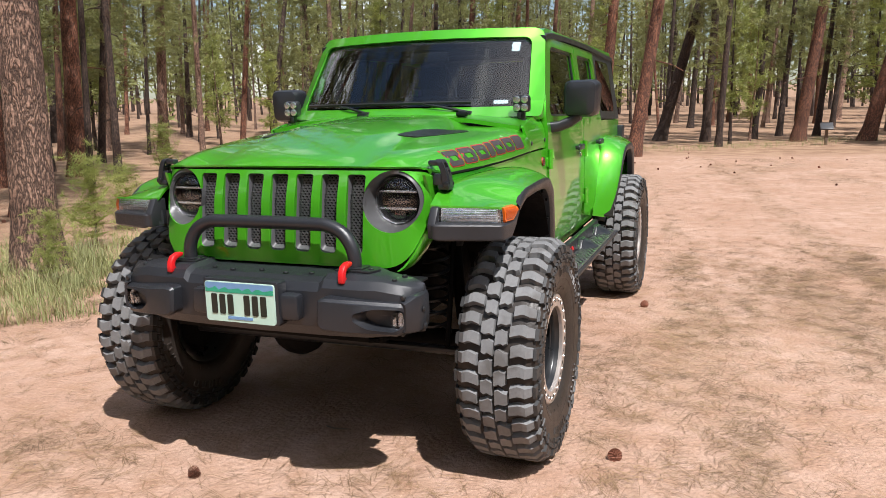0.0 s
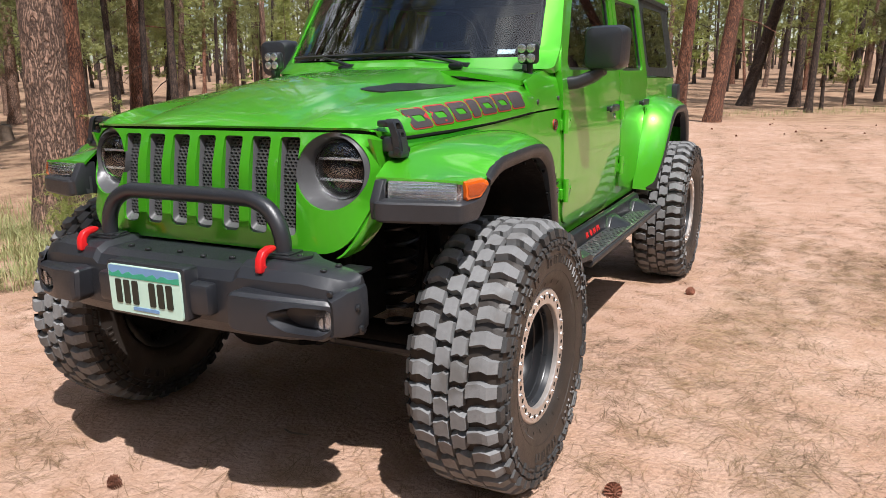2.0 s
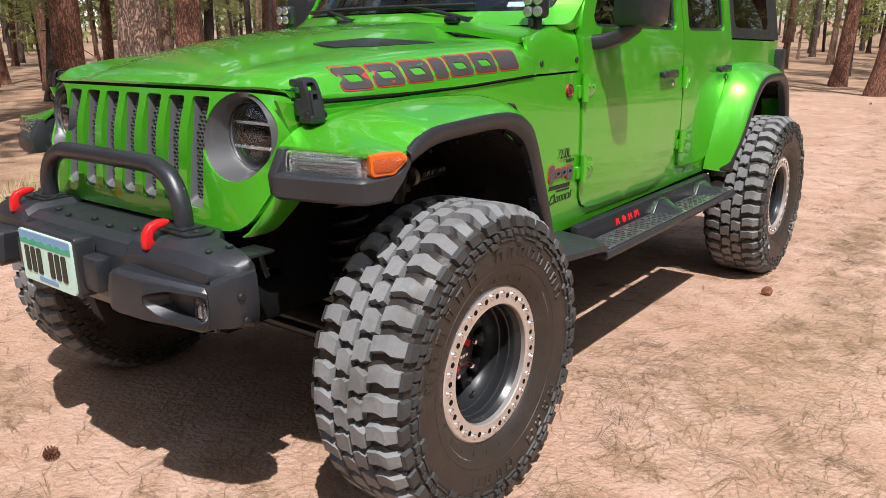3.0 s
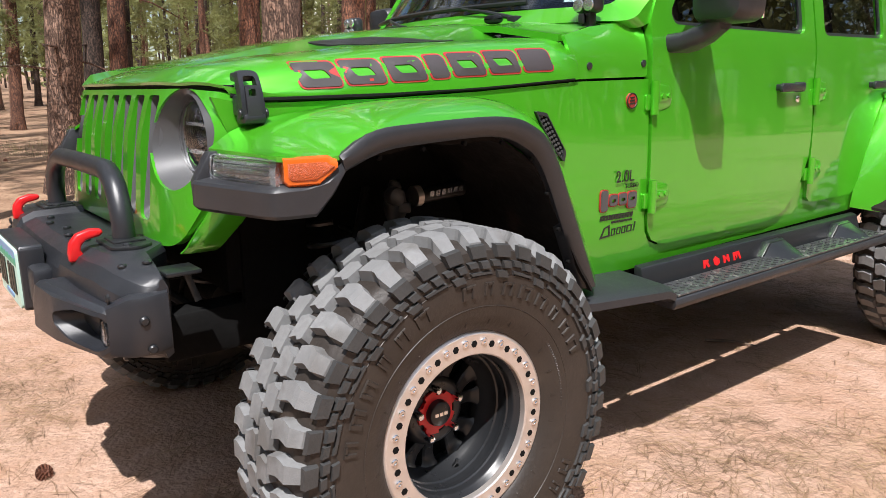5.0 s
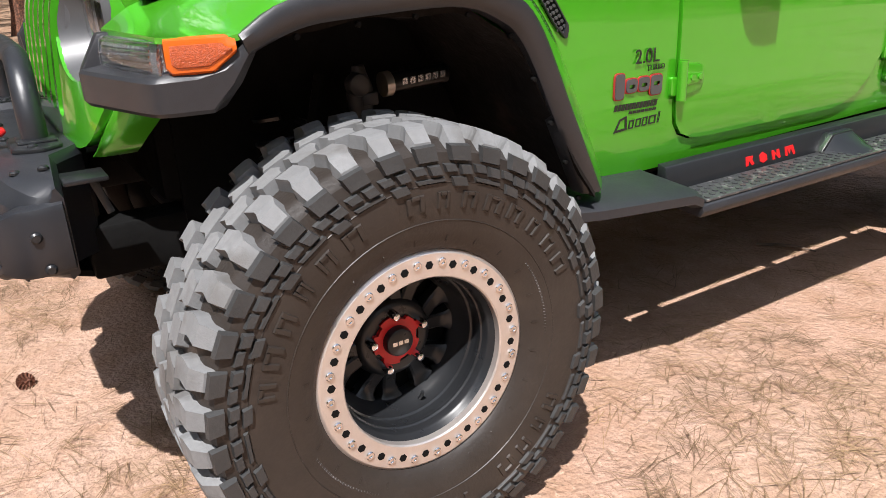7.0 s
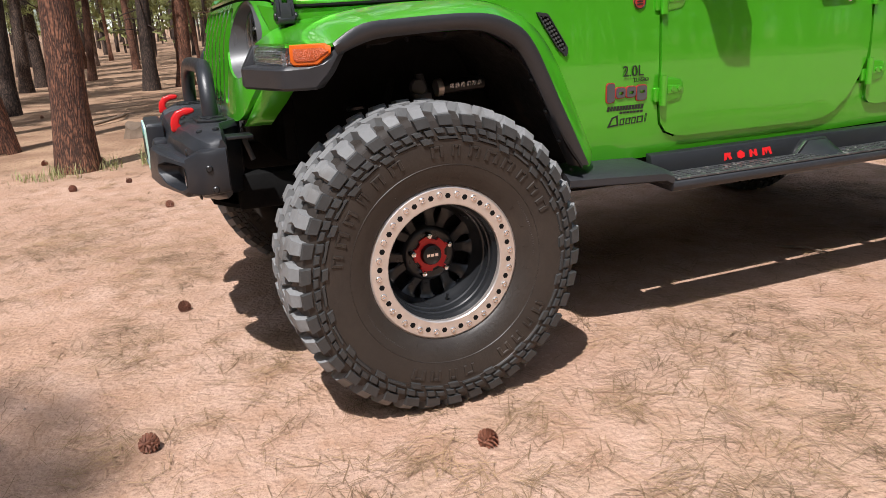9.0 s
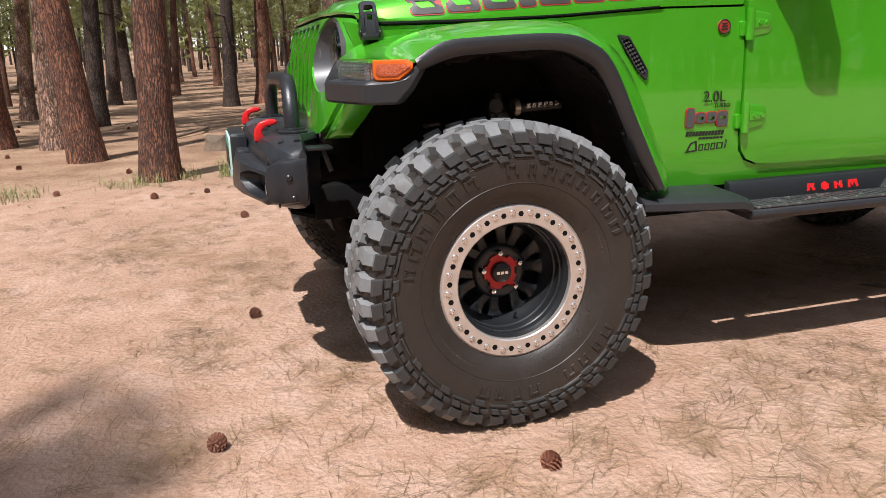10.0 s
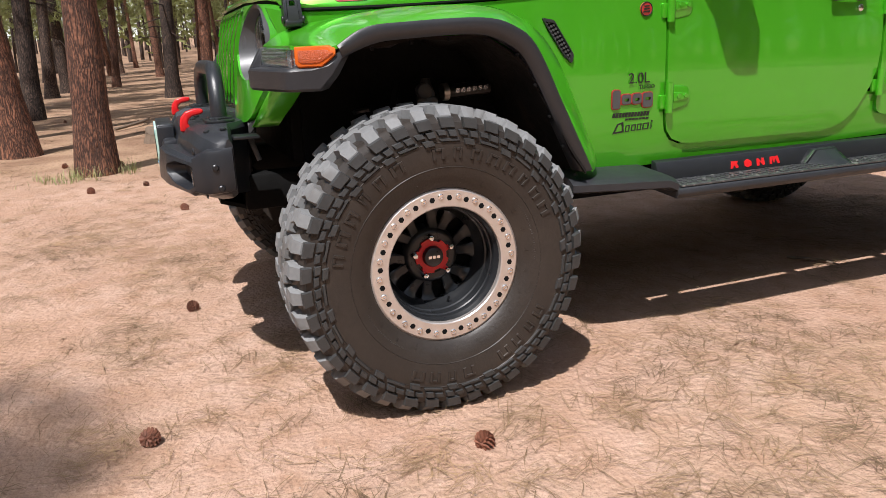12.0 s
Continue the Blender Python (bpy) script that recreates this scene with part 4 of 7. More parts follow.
# mirrors
bm = bmesh.new()
rows = []
for y, sx, sz in ((1.035, 0.55, 0.62), (1.045, 0.85, 0.88), (1.07, 0.97, 0.97), (1.11, 1.0, 1.0), (1.165, 0.98, 0.98), (1.17, 0.90, 0.90)):
    ring = rounded([(-0.092 * sx, -0.098 * sz), (0.088 * sx, -0.098 * sz), (0.100 * sx, 0.098 * sz), (-0.092 * sx, 0.098 * sz)], 0.045 * sx, 5)
    rows.append([(0.912 + p[0], y, 1.505 + p[1]) for p in ring])
loft(rows, True, True, bm)
mirror_lr = pair("mirror", bm, BLACK, car, "large black door mirror", 40)
bm = bmesh.new()
rows = []
for x, y, z, a, b in ((0.735, 1.085, 1.352, 0.075, 0.030), (0.80, 1.09, 1.360, 0.060, 0.028), (0.86, 1.10, 1.385, 0.045, 0.030), (0.91, 1.105, 1.42, 0.035, 0.03)):
    rows.append([(x, y + p[0], z + p[1]) for p in rounded([(-a, -b), (a, -b), (a, b), (-a, b)], b * 0.8, 4)])
loft(rows, True, True, bm)
pair("mirror_arm", bm, BLACK, mirror_lr)
bm = bmesh.new()
box(bm, (0.83, 1.168, 1.42), (0.995, 1.174, 1.585), 0.002)
pair("mirror_glass", bm, CHROME, mirror_lr)

# cube lamps on the cowl
bm = bmesh.new()
box(bm, (0.629, 0.735, 1.440), (0.717, 0.785, 1.528), 0.018, seg=3)
cube_lr = pair("cube_lamp", bm, SATIN, car, "square four-lens auxiliary lamp")
for dx in (-0.020, 0.020):
    for dz in (-0.020, 0.020):
        bm = bmesh.new()
        prism(bm, [(0.673 + dx + 0.0192 * math.cos(2 * math.pi * k / 16), 1.484 + dz + 0.0192 * math.sin(2 * math.pi * k / 16)) for k in range(16)], 1, 0.729, 0.737, 0.003)
        pair("lens", bm, REFLECTOR, cube_lr)
bm = bmesh.new()
box(bm, (0.655, 0.745, 1.395), (0.690, 0.775, 1.45), 0.005)
box(bm, (0.585, 0.735, 1.392), (0.70, 0.78, 1.404), 0.004)
box(bm, (0.655, 0.73, 1.41), (0.675, 0.742, 1.44), 0.004)
pair("bracket", bm, SATIN, cube_lr)

# ---- fenders ----


def flare(name, inner, outer, lip_in, n=46, crown=0.028):
    """A fender shelf lofted from the body line to the outer lip. Returns meshes of the painted shelf and of the black lip."""
    a, b, c = smooth_path(inner, n), smooth_path(outer, n), smooth_path(lip_in, n)
    rows = []
    for k in range(n):
        mid = Vector((0, sum(p.y for p in b) / n, 0.46))
        up = Vector((0, b[k].y - mid.y, b[k].z - mid.z)).normalized()
        row = []
        for u in (0, 0.12, 0.3, 0.5, 0.68, 0.82, 0.91, 0.96, 1.0):
            p = a[k].lerp(b[k], u)
            p += up * crown * (lambda q: q * q * (3 - 2 * q))(min(1.0, k / 15)) * (math.sin(math.pi * min(1, u * 1.02)) ** 0.6 if 0 < u < 1 else 0)
            row.append(p)
        rows.append(row)
    green = thick(rows, (0, 0, -0.010))
    rows = []
    for k in range(n):
        up = (b[k] - c[k])
        p, q = b[k], c[k]
        rows.append([p + Vector((-0.020, 0, 0)), p + Vector((0.004, 0, 0)), p.lerp(q, 0.25) + Vector((0.012, 0, 0)), p.lerp(q, 0.8) + Vector((0.010, 0, 0)), q + Vector((0.002, 0, 0)), q + Vector((-0.035, 0, 0)), p.lerp(q, 0.5) + Vector((-0.035, 0, 0))])
    black = loft(rows, True, True)
    return green, black


F_IN = [(0.635, -0.418, 1.113), (0.640, -0.34, 1.158), (0.655, -0.18, 1.188), (0.685, 0.05, 1.196), (0.715, 0.28, 1.188), (0.738, 0.42, 1.140), (0.750, 0.51, 1.04), (0.756, 0.58, 0.88), (0.755, 0.645, 0.70)]
F_OUT = [(0.898, -0.384, 1.108), (0.926, -0.262, 1.104), (0.930, -0.185, 1.148), (0.932, -0.08, 1.160), (0.932, 0.17, 1.166), (0.930, 0.285, 1.135), (0.922, 0.36, 1.070), (0.905, 0.46, 0.89), (0.875, 0.585, 0.672)]
F_LIP = [(0.905, -0.330, 1.030), (0.922, -0.235, 1.060), (0.926, -0.160, 1.104), (0.926, -0.07, 1.114), (0.926, 0.15, 1.120), (0.922, 0.25, 1.092), (0.915, 0.322, 1.035), (0.898, 0.42, 0.865), (0.868, 0.53, 0.672)]
g, b = flare("fender", F_IN, F_OUT, F_LIP)
b.free()
_, b = flare("fender", F_IN[1:], F_OUT[1:], [(0.924, -0.250, 1.070)] + F_LIP[2:])
_.free()
fender_lr = pair("fender", g, PAINT, car, "wide green front fender with black edge", 45)
pair("fender_trim", b, FLARE, fender_lr, "black plastic wheel arch lip", 45)

# front chin: a black ledge with an angular corner, the lamp set back on it
CH = smooth_path([(0.650, -0.464, 0), (0.674, -0.473, 0), (0.75, -0.453, 0), (0.83, -0.429, 0), (0.893, -0.408, 0), (0.912, -0.388, 0), (0.922, -0.325, 0), (0.933, -0.245, 0)], 49)
LP = smooth_path([(0.668, -0.430, 0), (0.70, -0.428, 0), (0.76, -0.420, 0), (0.83, -0.405, 0), (0.885, -0.391, 0), (0.902, -0.380, 0), (0.914, -0.325, 0), (0.929, -0.252, 0)], 49)
rows = []
for k in range(49):
    c, l = CH[k], LP[k]
    top = lerp_table(k, [0, 30, 38, 43, 48], [1.050, 1.046, 1.048, 1.058, 1.088])
    low = lerp_table(k, [0, 4, 34, 40, 44, 48], [0.992, 0.986, 0.984, 0.984, 1.020, 1.072])
    out = (c - l).normalized() * 0.010
    inn = Vector((-0.035, 0.03, 0))
    rows.append([l + inn + Vector((0, 0, top + 0.006)), l + Vector((0, 0, top + 0.005)), c - out * 0.5 + Vector((0, 0, top - 0.001)), c + Vector((0, 0, top - 0.007)), c + Vector((0, 0, low + 0.008)), c - out * 0.6 + Vector((0, 0, low + 0.001)), c - out * 2.0 + Vector((0, 0, low)), l + inn + Vector((0, 0, low + 0.004))])
pair("chin", loft(rows, True, True), FLARE, fender_lr, "black plastic fender corner", 28)
bm = bmesh.new()
prism(bm, [(-0.463, 0.992), (-0.468, 1.046), (-0.432, 1.108), (-0.37, 1.110), (-0.37, 0.992)], 0, 0.640, 0.672, 0.005)
pair("chin_end", bm, FLARE, fender_lr)


def lamp_rows(k0, k1, out, grow=0.0, cut=0.0):
    """A strip of lens along the lamp's line; cut: how far its lower rear corner is chamfered."""
    rows = []
    for k in range(k0, k1 + 1):
        p = LP[k]
        d = (LP[min(48, k + 1)] - LP[max(0, k - 1)]).normalized()
        o = Vector((d.y, -d.x, 0)) * out
        inn = Vector((d.y, -d.x, 0)) * -0.028
        zb = 1.050 - grow + cut * max(0.0, (k - k1 + 5) / 5) + cut * 0.3 * max(0.0, (k0 + 1 - k))
        z1 = 1.104 + grow - 0.006 * max(0.0, (k - k1 + 2) / 2) * (1 if cut else 0)
        rows.append([p + o * 0.3 + Vector((0, 0, zb)), p + o + Vector((0, 0, zb + 0.005)), p + o * 1.1 + Vector((0, 0, (zb + z1) / 2)), p + o + inn * 0.15 + Vector((0, 0, z1 - 0.004)), p + inn * 0.2 + Vector((0, 0, z1)), p + inn + Vector((0, 0, z1)), p + inn + Vector((0, 0, zb))])
    return rows


sig = pair("turn_signal", loft(lamp_rows(1, 31, 0.006), True, True), LENS, fender_lr, "clear front turn signal with ribbed reflector", 45)
for o in sig:
    o.visible_shadow = False
pair("reflector", loft([[q + Vector((-0.004, 0.010, 0)) for q in r] for r in lamp_rows(2, 29, 0.0, -0.003)], True, True), REFLECTOR, sig)
for r in range(5):
    bm = bmesh.new()
    tube(bm, [LP[k] + Vector((0, 0.0035, 1.060 + r * 0.009)) for k in range(3, 29)], 0.0024, 5)
    pair("rib", bm, CHROME, sig)
marker_lr = pair("side_marker", loft(lamp_rows(32, 46, 0.009, 0.002, 0.030), True, True), AMBER, fender_lr, "amber side marker lens with six-sided outline", 45)
pair("reflector", loft(lamp_rows(33, 45, 0.0115, -0.006, 0.022), True, True), AMBERDARK, marker_lr, "honeycomb amber reflector", 45)

# push pins along the inside of the lip
pins = smooth_path([Vector(p) + Vector((-0.020, 0, -0.012)) for p in F_LIP[2:]], 9)
for p in pins:
    bm = bmesh.new()
    disc_x(bm, (p.y, p.z), 0.006, p.x + 0.006, p.x + 0.016, 10, 0.002)
    pair("push_pin", bm, DARK, fender_lr)

# wheel arch liners
for shift, flip in ((0.0, 1), (3.008, -1)):
    path = smooth_path([(0, -0.37, 0.99), (0, -0.28, 1.055), (0, -0.12, 1.10), (0, 0.14, 1.108), (0, 0.25, 1.075), (0, 0.33, 1.01), (0, 0.46, 0.80), (0, 0.55, 0.66)], 30)
    rows = []
    for x in (0.895, 0.82, 0.70, 0.58, 0.46):
        rows.append([(x, shift + flip * p.y, p.z + 0.014 * math.sin(k * 1.3 + x * 9) * (0.3 if x > 0.85 else 1)) for k, p in enumerate(path)])
    pair("arch_liner", thick(rows, (0, 0, 0.012)), LINER, car, "dusty black felt wheel arch liner")
bm = bmesh.new()
box(bm, (0.44, -0.29, 0.66), (0.465, 0.58, 1.20), 0.0)
pair("engine_bay_side", bm, DARK, car)
bm = bmesh.new()
box(bm, (-0.45, -0.33, 0.72), (0.45, 0.55, 0.95), 0.02)
part("engine_block", bm, DARK, car)
bm = bmesh.new()
box(bm, (0.44, 2.45, 0.60), (0.47, 3.55, 1.20), 0.0)
pair("rear_arch_side", bm, DARK, car)

# rear fenders
R_IN = [(0.755, 2.415, 0.69), (0.757, 2.46, 0.86), (0.757, 2.53, 1.02), (0.757, 2.62, 1.15), (0.757, 2.76, 1.222), (0.757, 3.0, 1.235), (0.757, 3.22, 1.22), (0.757, 3.40, 1.12), (0.757, 3.52, 0.90), (0.757, 3.56, 0.75)]
R_OUT = [(0.86, 2.475, 0.672), (0.905, 2.53, 0.84), (0.925, 2.60, 1.0), (0.93, 2.68, 1.105), (0.932, 2.80, 1.160), (0.932, 3.0, 1.172), (0.93, 3.17, 1.160), (0.925, 3.31, 1.08), (0.915, 3.43, 0.90), (0.90, 3.49, 0.75)]
R_LIP = [(0.855, 2.525, 0.672), (0.898, 2.575, 0.82), (0.918, 2.635, 0.965), (0.925, 2.715, 1.062), (0.926, 2.82, 1.116), (0.926, 3.0, 1.126), (0.925, 3.15, 1.116), (0.918, 3.27, 1.045), (0.908, 3.385, 0.88), (0.895, 3.44, 0.75)]
g, b = flare("fender", R_IN, R_OUT, R_LIP, 46, 0.022)
rf = pair("rear_fender", g, PAINT, car, "wide green rear fender with black edge", 45)
pair("fender_trim", b, FLARE, rf, "", 45)

# fender vent
VENT = rounded([(0.475, 1.165), (0.515, 1.158), (0.585, 1.045), (0.578, 1.015), (0.545, 1.05), (0.50, 1.12)], 0.008, 3)
v = pair("fender_vent", sheet(VENT, [[(p[0] * 0.84 + 0.532 * 0.16, p[1] * 0.84 + 1.095 * 0.16) for p in VENT]], on_side(0.010), inward(0.014), 0.03, 0.05), BLACK, car, "black mesh fender vent")
bm = bmesh.new()
for j in range(11):
    for i in range(4):
        y, z = 0.497 + 0.0072 * j + 0.009 * i - 0.006, 1.145 - 0.0118 * j + 0.004 * i
        if inside((y, z), VENT):
            disc_x(bm, (y, z), 0.0042, side_x(y, z) + 0.003, side_x(y, z) + 0.007, 6)
pair("mesh_stud", bm, GREYTRIM, v)
pair("backing", sheet(VENT, [], on_side(0.003), inward(0.006), 0.03, 0.05), DARK, v)

# badges: round one, engine lettering, plain shapes for the maker's names
bm = bmesh.new()
disc_x(bm, (0.864, 1.183), 0.0235, side_x(0.864, 1.183) - 0.004, side_x(0.864, 1.183) + 0.006, 28, 0.002)
rb = pair("round_badge", bm, DECALRED, car, "small round red badge")
bm = bmesh.new()
for k in range(3):
    prism(bm, [(0.85 + 0.004 * k, 1.171 + 0.009 * k), (0.877 - 0.002 * k, 1.173 + 0.009 * k), (0.875, 1.178 + 0.009 * k), (0.851, 1.176 + 0.009 * k)], 0, side_x(0.864, 1.183) + 0.005, side_x(0.864, 1.183) + 0.0075)
pair("bar", bm, DECALBLACK, rb)
bm = bmesh.new()
tube(bm, [(side_x(0.864, 1.183) + 0.006, 0.864 + 0.0225 * math.cos(a), 1.183 + 0.0225 * math.sin(a)) for a in (2 * math.pi * k / 28 for k in range(29))], 0.002, 6)
pair("rim", bm, DECALBLACK, rb)


def word(text, size, y, z, mat, name, label, ext=0.0008, off=0.0):
    """Text with the built-in font, upright on the left body side, reading towards the back."""
    cu = bpy.data.curves.new(name, "FONT")
    cu.body, cu.size, cu.extrude = text, size, ext
    tmp = bpy.data.objects.new(name, cu)
    scene.collection.objects.link(tmp)
    me = bpy.data.meshes.new_from_object(tmp.evaluated_get(bpy.context.evaluated_depsgraph_get()))
    bpy.data.objects.remove(tmp)
    me.transform(Matrix(((0, 0, 1, side_x(y + 0.05, z) + 0.004 + off), (1, 0, 0, y), (0, 1, 0, z), (0, 0, 0, 1))))
    me.materials.append(mat)
    ob = new(name, me)
    ob.parent = car
    return tagged(ob, label)


word("2.0L", 0.052, 0.795, 0.937, DECALBLACK, "engine_lettering", "black lettering 2.0L")
word("TURBO", 0.020, 0.838, 0.9165, DECALBLACK, "engine_lettering", "small black lettering TURBO")
for k, (y0, y1, dz0, dz1) in enumerate(((0.735, 0.757, -0.012, 0.044), (0.762, 0.789, 0.0, 0.030), (0.793, 0.820, 0.0, 0.031), (0.824, 0.853, -0.012, 0.032))):
    z = 0.866
    y0, y1 = 0.735 + (y0 - 0.735) * 1.36, 0.735 + (y1 - 0.735) * 1.36
    dz0, dz1 = dz0 * 1.15, dz1 * 1.15
    poly = rounded([(y0, z + dz0), (y1, z + dz0 + 0.001), (y1, z + dz1), (y0, z + dz1)], 0.011, 4)
    grow = rounded([(y0 - 0.003, z + dz0 - 0.003), (y1 + 0.003, z + dz0 - 0.002), (y1 + 0.003, z + dz1 + 0.003), (y0 - 0.003, z + dz1 + 0.003)], 0.013, 4)
    core = [] if k == 0 else [rounded([(y0 + 0.009, z + 0.010), (y1 - 0.008, z + 0.010), (y1 - 0.008, z + 0.021), (y0 + 0.009, z + 0.021)], 0.004, 2)]
    br = part("badge_border", sheet(grow, core, on_side(0.004), inward(0.006), 0.02, 0.03), DECALRED, car, "red badge edge")
    part("badge_block", sheet(poly, core, on_side(0.0065), inward(0.006), 0.02, 0.03), GREYTRIM, br, "grey raised badge shape")
for y0, y1, z0, z1, sl in ((0.738, 0.888, 0.822, 0.838, 0.004), (0.79, 0.888, 0.810, 0.817, 0.002)):
    n = max(5, int((y1 - y0) / 0.0125))
    for k in range(n):
        a = y0 + (y1 - y0) * k / n
        b = a + (y1 - y0) / n * 0.78
        part("model_script", sheet([(a, z0), (b, z0), (b + sl, z1), (a + sl, z1)], [], on_side(0.0016), inward(0.002), 0.1, 0.1), DECALBLACK, car)
for poly in ([(0.742, 0.772), (0.755, 0.802), (0.772, 0.808), (0.775, 0.776)], [(0.778, 0.776), (0.790, 0.777), (0.792, 0.797), (0.780, 0.796)], [(0.795, 0.778), (0.808, 0.778), (0.810, 0.798), (0.797, 0.797)],
             [(0.812, 0.778), (0.824, 0.778), (0.826, 0.799), (0.814, 0.798)], [(0.828, 0.779), (0.846, 0.780), (0.848, 0.800), (0.830, 0.799)], [(0.851, 0.780), (0.855, 0.780), (0.858, 0.806), (0.854, 0.806)]):
    poly = [(0.742 + (p[0] - 0.742) * 1.40, 0.765 + (p[1] - 0.772) * 1.15) for p in poly]
    c = (sum(p[0] for p in poly) / 4, sum(p[1] for p in poly) / 4)
    hole = [[(c[0] + (p[0] - c[0]) * 0.62, c[1] + (p[1] - c[1]) * 0.68) for p in poly]]
    part("side_script", sheet(poly, hole, on_side(0.0016), inward(0.002), 0.1, 0.1), DECALBLACK, car, "black outlined decal shape")
for y, z in ((0.688, 1.286), (0.926, 1.294)):
    bm = bmesh.new()
    c = cowl_place(y, z)
    disc_x(bm, (y, z), 0.011, c.x - 0.004, c.x + 0.004, 14, 0.002)
    pair("cap", bm, BLACK, cowl_lr, "black fastener cap")

# bonnet latches
LATCH_Y = -0.328


def latch_place(y, z):
    return Vector((lerp_table(z, [1.15, 1.20, 1.25, 1.29], [0.686, 0.684, 0.672, 0.648]), LATCH_Y + y, z))


ring = rounded([(-0.028, 1.172), (0.028, 1.172), (0.024, 1.278), (-0.024, 1.278)], [0.012, 0.012, 0.016, 0.016], 4)
gap = rounded([(-0.018, 1.188), (0.018, 1.188), (0.014, 1.266), (-0.014, 1.266)], 0.008, 3)
latch_lr = pair("hood_latch", sheet(ring, [gap], latch_place, inward(0.022), 0.02, 0.03), BLACK, car, "black rubber bonnet latch", 40)
lever = rounded([(-0.0165, 1.172), (0.0165, 1.172), (0.0145, 1.246), (-0.0145, 1.246)], 0.006, 3)
notch = rounded([(-0.009, 1.222), (0.009, 1.222), (0.008, 1.238), (-0.008, 1.238)], 0.003, 2)
pair("lever", sheet(lever, [notch], lambda y, z: latch_place(y, z) + Vector((0.004, 0, 0)), inward(0.022), 0.02, 0.03), FLARE, latch_lr, "dark grey lever")
bm = bmesh.new()
box(bm, (0.640, LATCH_Y - 0.027, 1.162), (0.690, LATCH_Y + 0.027, 1.186), 0.009)
box(bm, (0.620, LATCH_Y - 0.024, 1.18), (0.664, LATCH_Y + 0.024, 1.225), 0.006)
pair("latch_base", bm, BLACK, latch_lr)
bm = bmesh.new()
box(bm, (0.600, LATCH_Y - 0.018, 1.254), (0.652, LATCH_Y + 0.018, 1.274), 0.006)
pair("clip", bm, BLACK, latch_lr)
for side in (-1, 1):
    bm = bmesh.new()
    prism(bm, [(0.676 + 0.012 * math.cos(2 * math.pi * k / 14), 1.184 + 0.012 * math.sin(2 * math.pi * k / 14)) for k in range(14)], 1, LATCH_Y + side * 0.027, LATCH_Y + side * 0.034, 0.003)
    pair("knob", bm, SATIN, latch_lr)

# ---- bumper ----
bump = new("bumper")
bump.parent = car
tagged(bump, "black steel-style front bumper with hoop and red tow hooks")
rows = []
XS = [0.0, 0.20, 0.29, 0.31, 0.45, 0.52, 0.57, 0.60, 0.625, 0.642, 0.652, 0.658, 0.661]
for x in [-q for q in reversed(XS[1:])] + XS:
    q = abs(x)
    f = lerp_table(q, [0, 0.30, 0.45, 0.57, 0.60, 0.625, 0.642, 0.652, 0.658, 0.661], [-0.688, -0.684, -0.672, -0.648, -0.638, -0.626, -0.613, -0.600, -0.586, -0.57])
    top = lerp_table(q, [0, 0.29, 0.31, 0.52, 0.62, 0.661], [0.868, 0.868, 0.884, 0.880, 0.862, 0.846])
    low = lerp_table(q, [0, 0.45, 0.58, 0.661], [0.632, 0.636, 0.650, 0.668])
    bk = lerp_table(q, [0, 0.42, 0.52, 0.661], [-0.45, -0.45, -0.53, -0.541])
    rows.append([(x, bk, top - 0.02), (x, bk - 0.010, top), (x, min(f + 0.055, bk - 0.016), top - 0.003), (x, min(f + 0.02, bk - 0.020), top - 0.018), (x, f, top - 0.048), (x, f - 0.012, 0.745), (x, f, low + 0.055), (x, min(f + 0.035, bk - 0.018), low + 0.012), (x, min(f + 0.07, bk - 0.014), low), (x, bk, low + 0.01)])
part("bumper_body", loft(rows, True, True), BLACK, bump, "textured black bumper shell", 21)
# wings with fog lamp wells
WING = rounded([(0.318, 0.806), (0.345, 0.812), (0.62, 0.790), (0.648, 0.768), (0.648, 0.705), (0.60, 0.672), (0.345, 0.695), (0.318, 0.712)], 0.012, 3)
WELL = rounded([(0.455, 0.762), (0.52, 0.778), (0.610, 0.773), (0.628, 0.755), (0.625, 0.708), (0.59, 0.690), (0.50, 0.705), (0.455, 0.735)], 0.02, 4)


def wing_y(x, z):
    return lerp_table(x, [0.31, 0.34, 0.45, 0.60, 0.65], [-0.748, -0.756, -0.738, -0.680, -0.638]) + 0.35 * max(0.0, z - 0.775) + 0.25 * max(0.0, 0.705 - z)


face = inset(WING, 0.009)
bm = sheet(face, [WELL], lambda x, z: Vector((x, wing_y(x, z), z)), lambda p, u, v: p + Vector((0, 0.03, 0)), 0.03, 0.05)
loft([[(x, wing_y(x, z), z) for x, z in face], [(x, wing_y(x, z) + 0.009, z) for x, z in WING], [(x, wing_y(x, z) + 0.09, z) for x, z in WING]], True, False, bm)
wing_lr = pair("wing", bm, BLACK, bump, "moulded black bumper wing", 28)
well = dense(WELL, 0.02)
c = (0.565, 0.735)
rows = [[(p[0], wing_y(*p) + 0.004, p[1]) for p in well], [(c[0] + (p[0] - c[0]) * 0.85, wing_y(*p) + 0.035, c[1] + (p[1] - c[1]) * 0.9) for p in well],
        [(c[0] + (p[0] - c[0]) * 0.55, -0.618, c[1] + (p[1] - c[1]) * 0.75) for p in well], [(c[0] + (p[0] - c[0]) * 0.1, -0.612, c[1] + (p[1] - c[1]) * 0.1) for p in well]]
pair("well", loft(rows, True, "end"), BLACK, wing_lr)
bm = bmesh.new()
prism(bm, [(0.594 + 0.029 * math.cos(2 * math.pi * k / 24), 0.732 + 0.033 * math.sin(2 * math.pi * k / 24)) for k in range(24)], 1, -0.668, -0.622, 0.008)
fog_lr = pair("fog_lamp", bm, LENS, wing_lr, "round clear fog lamp")
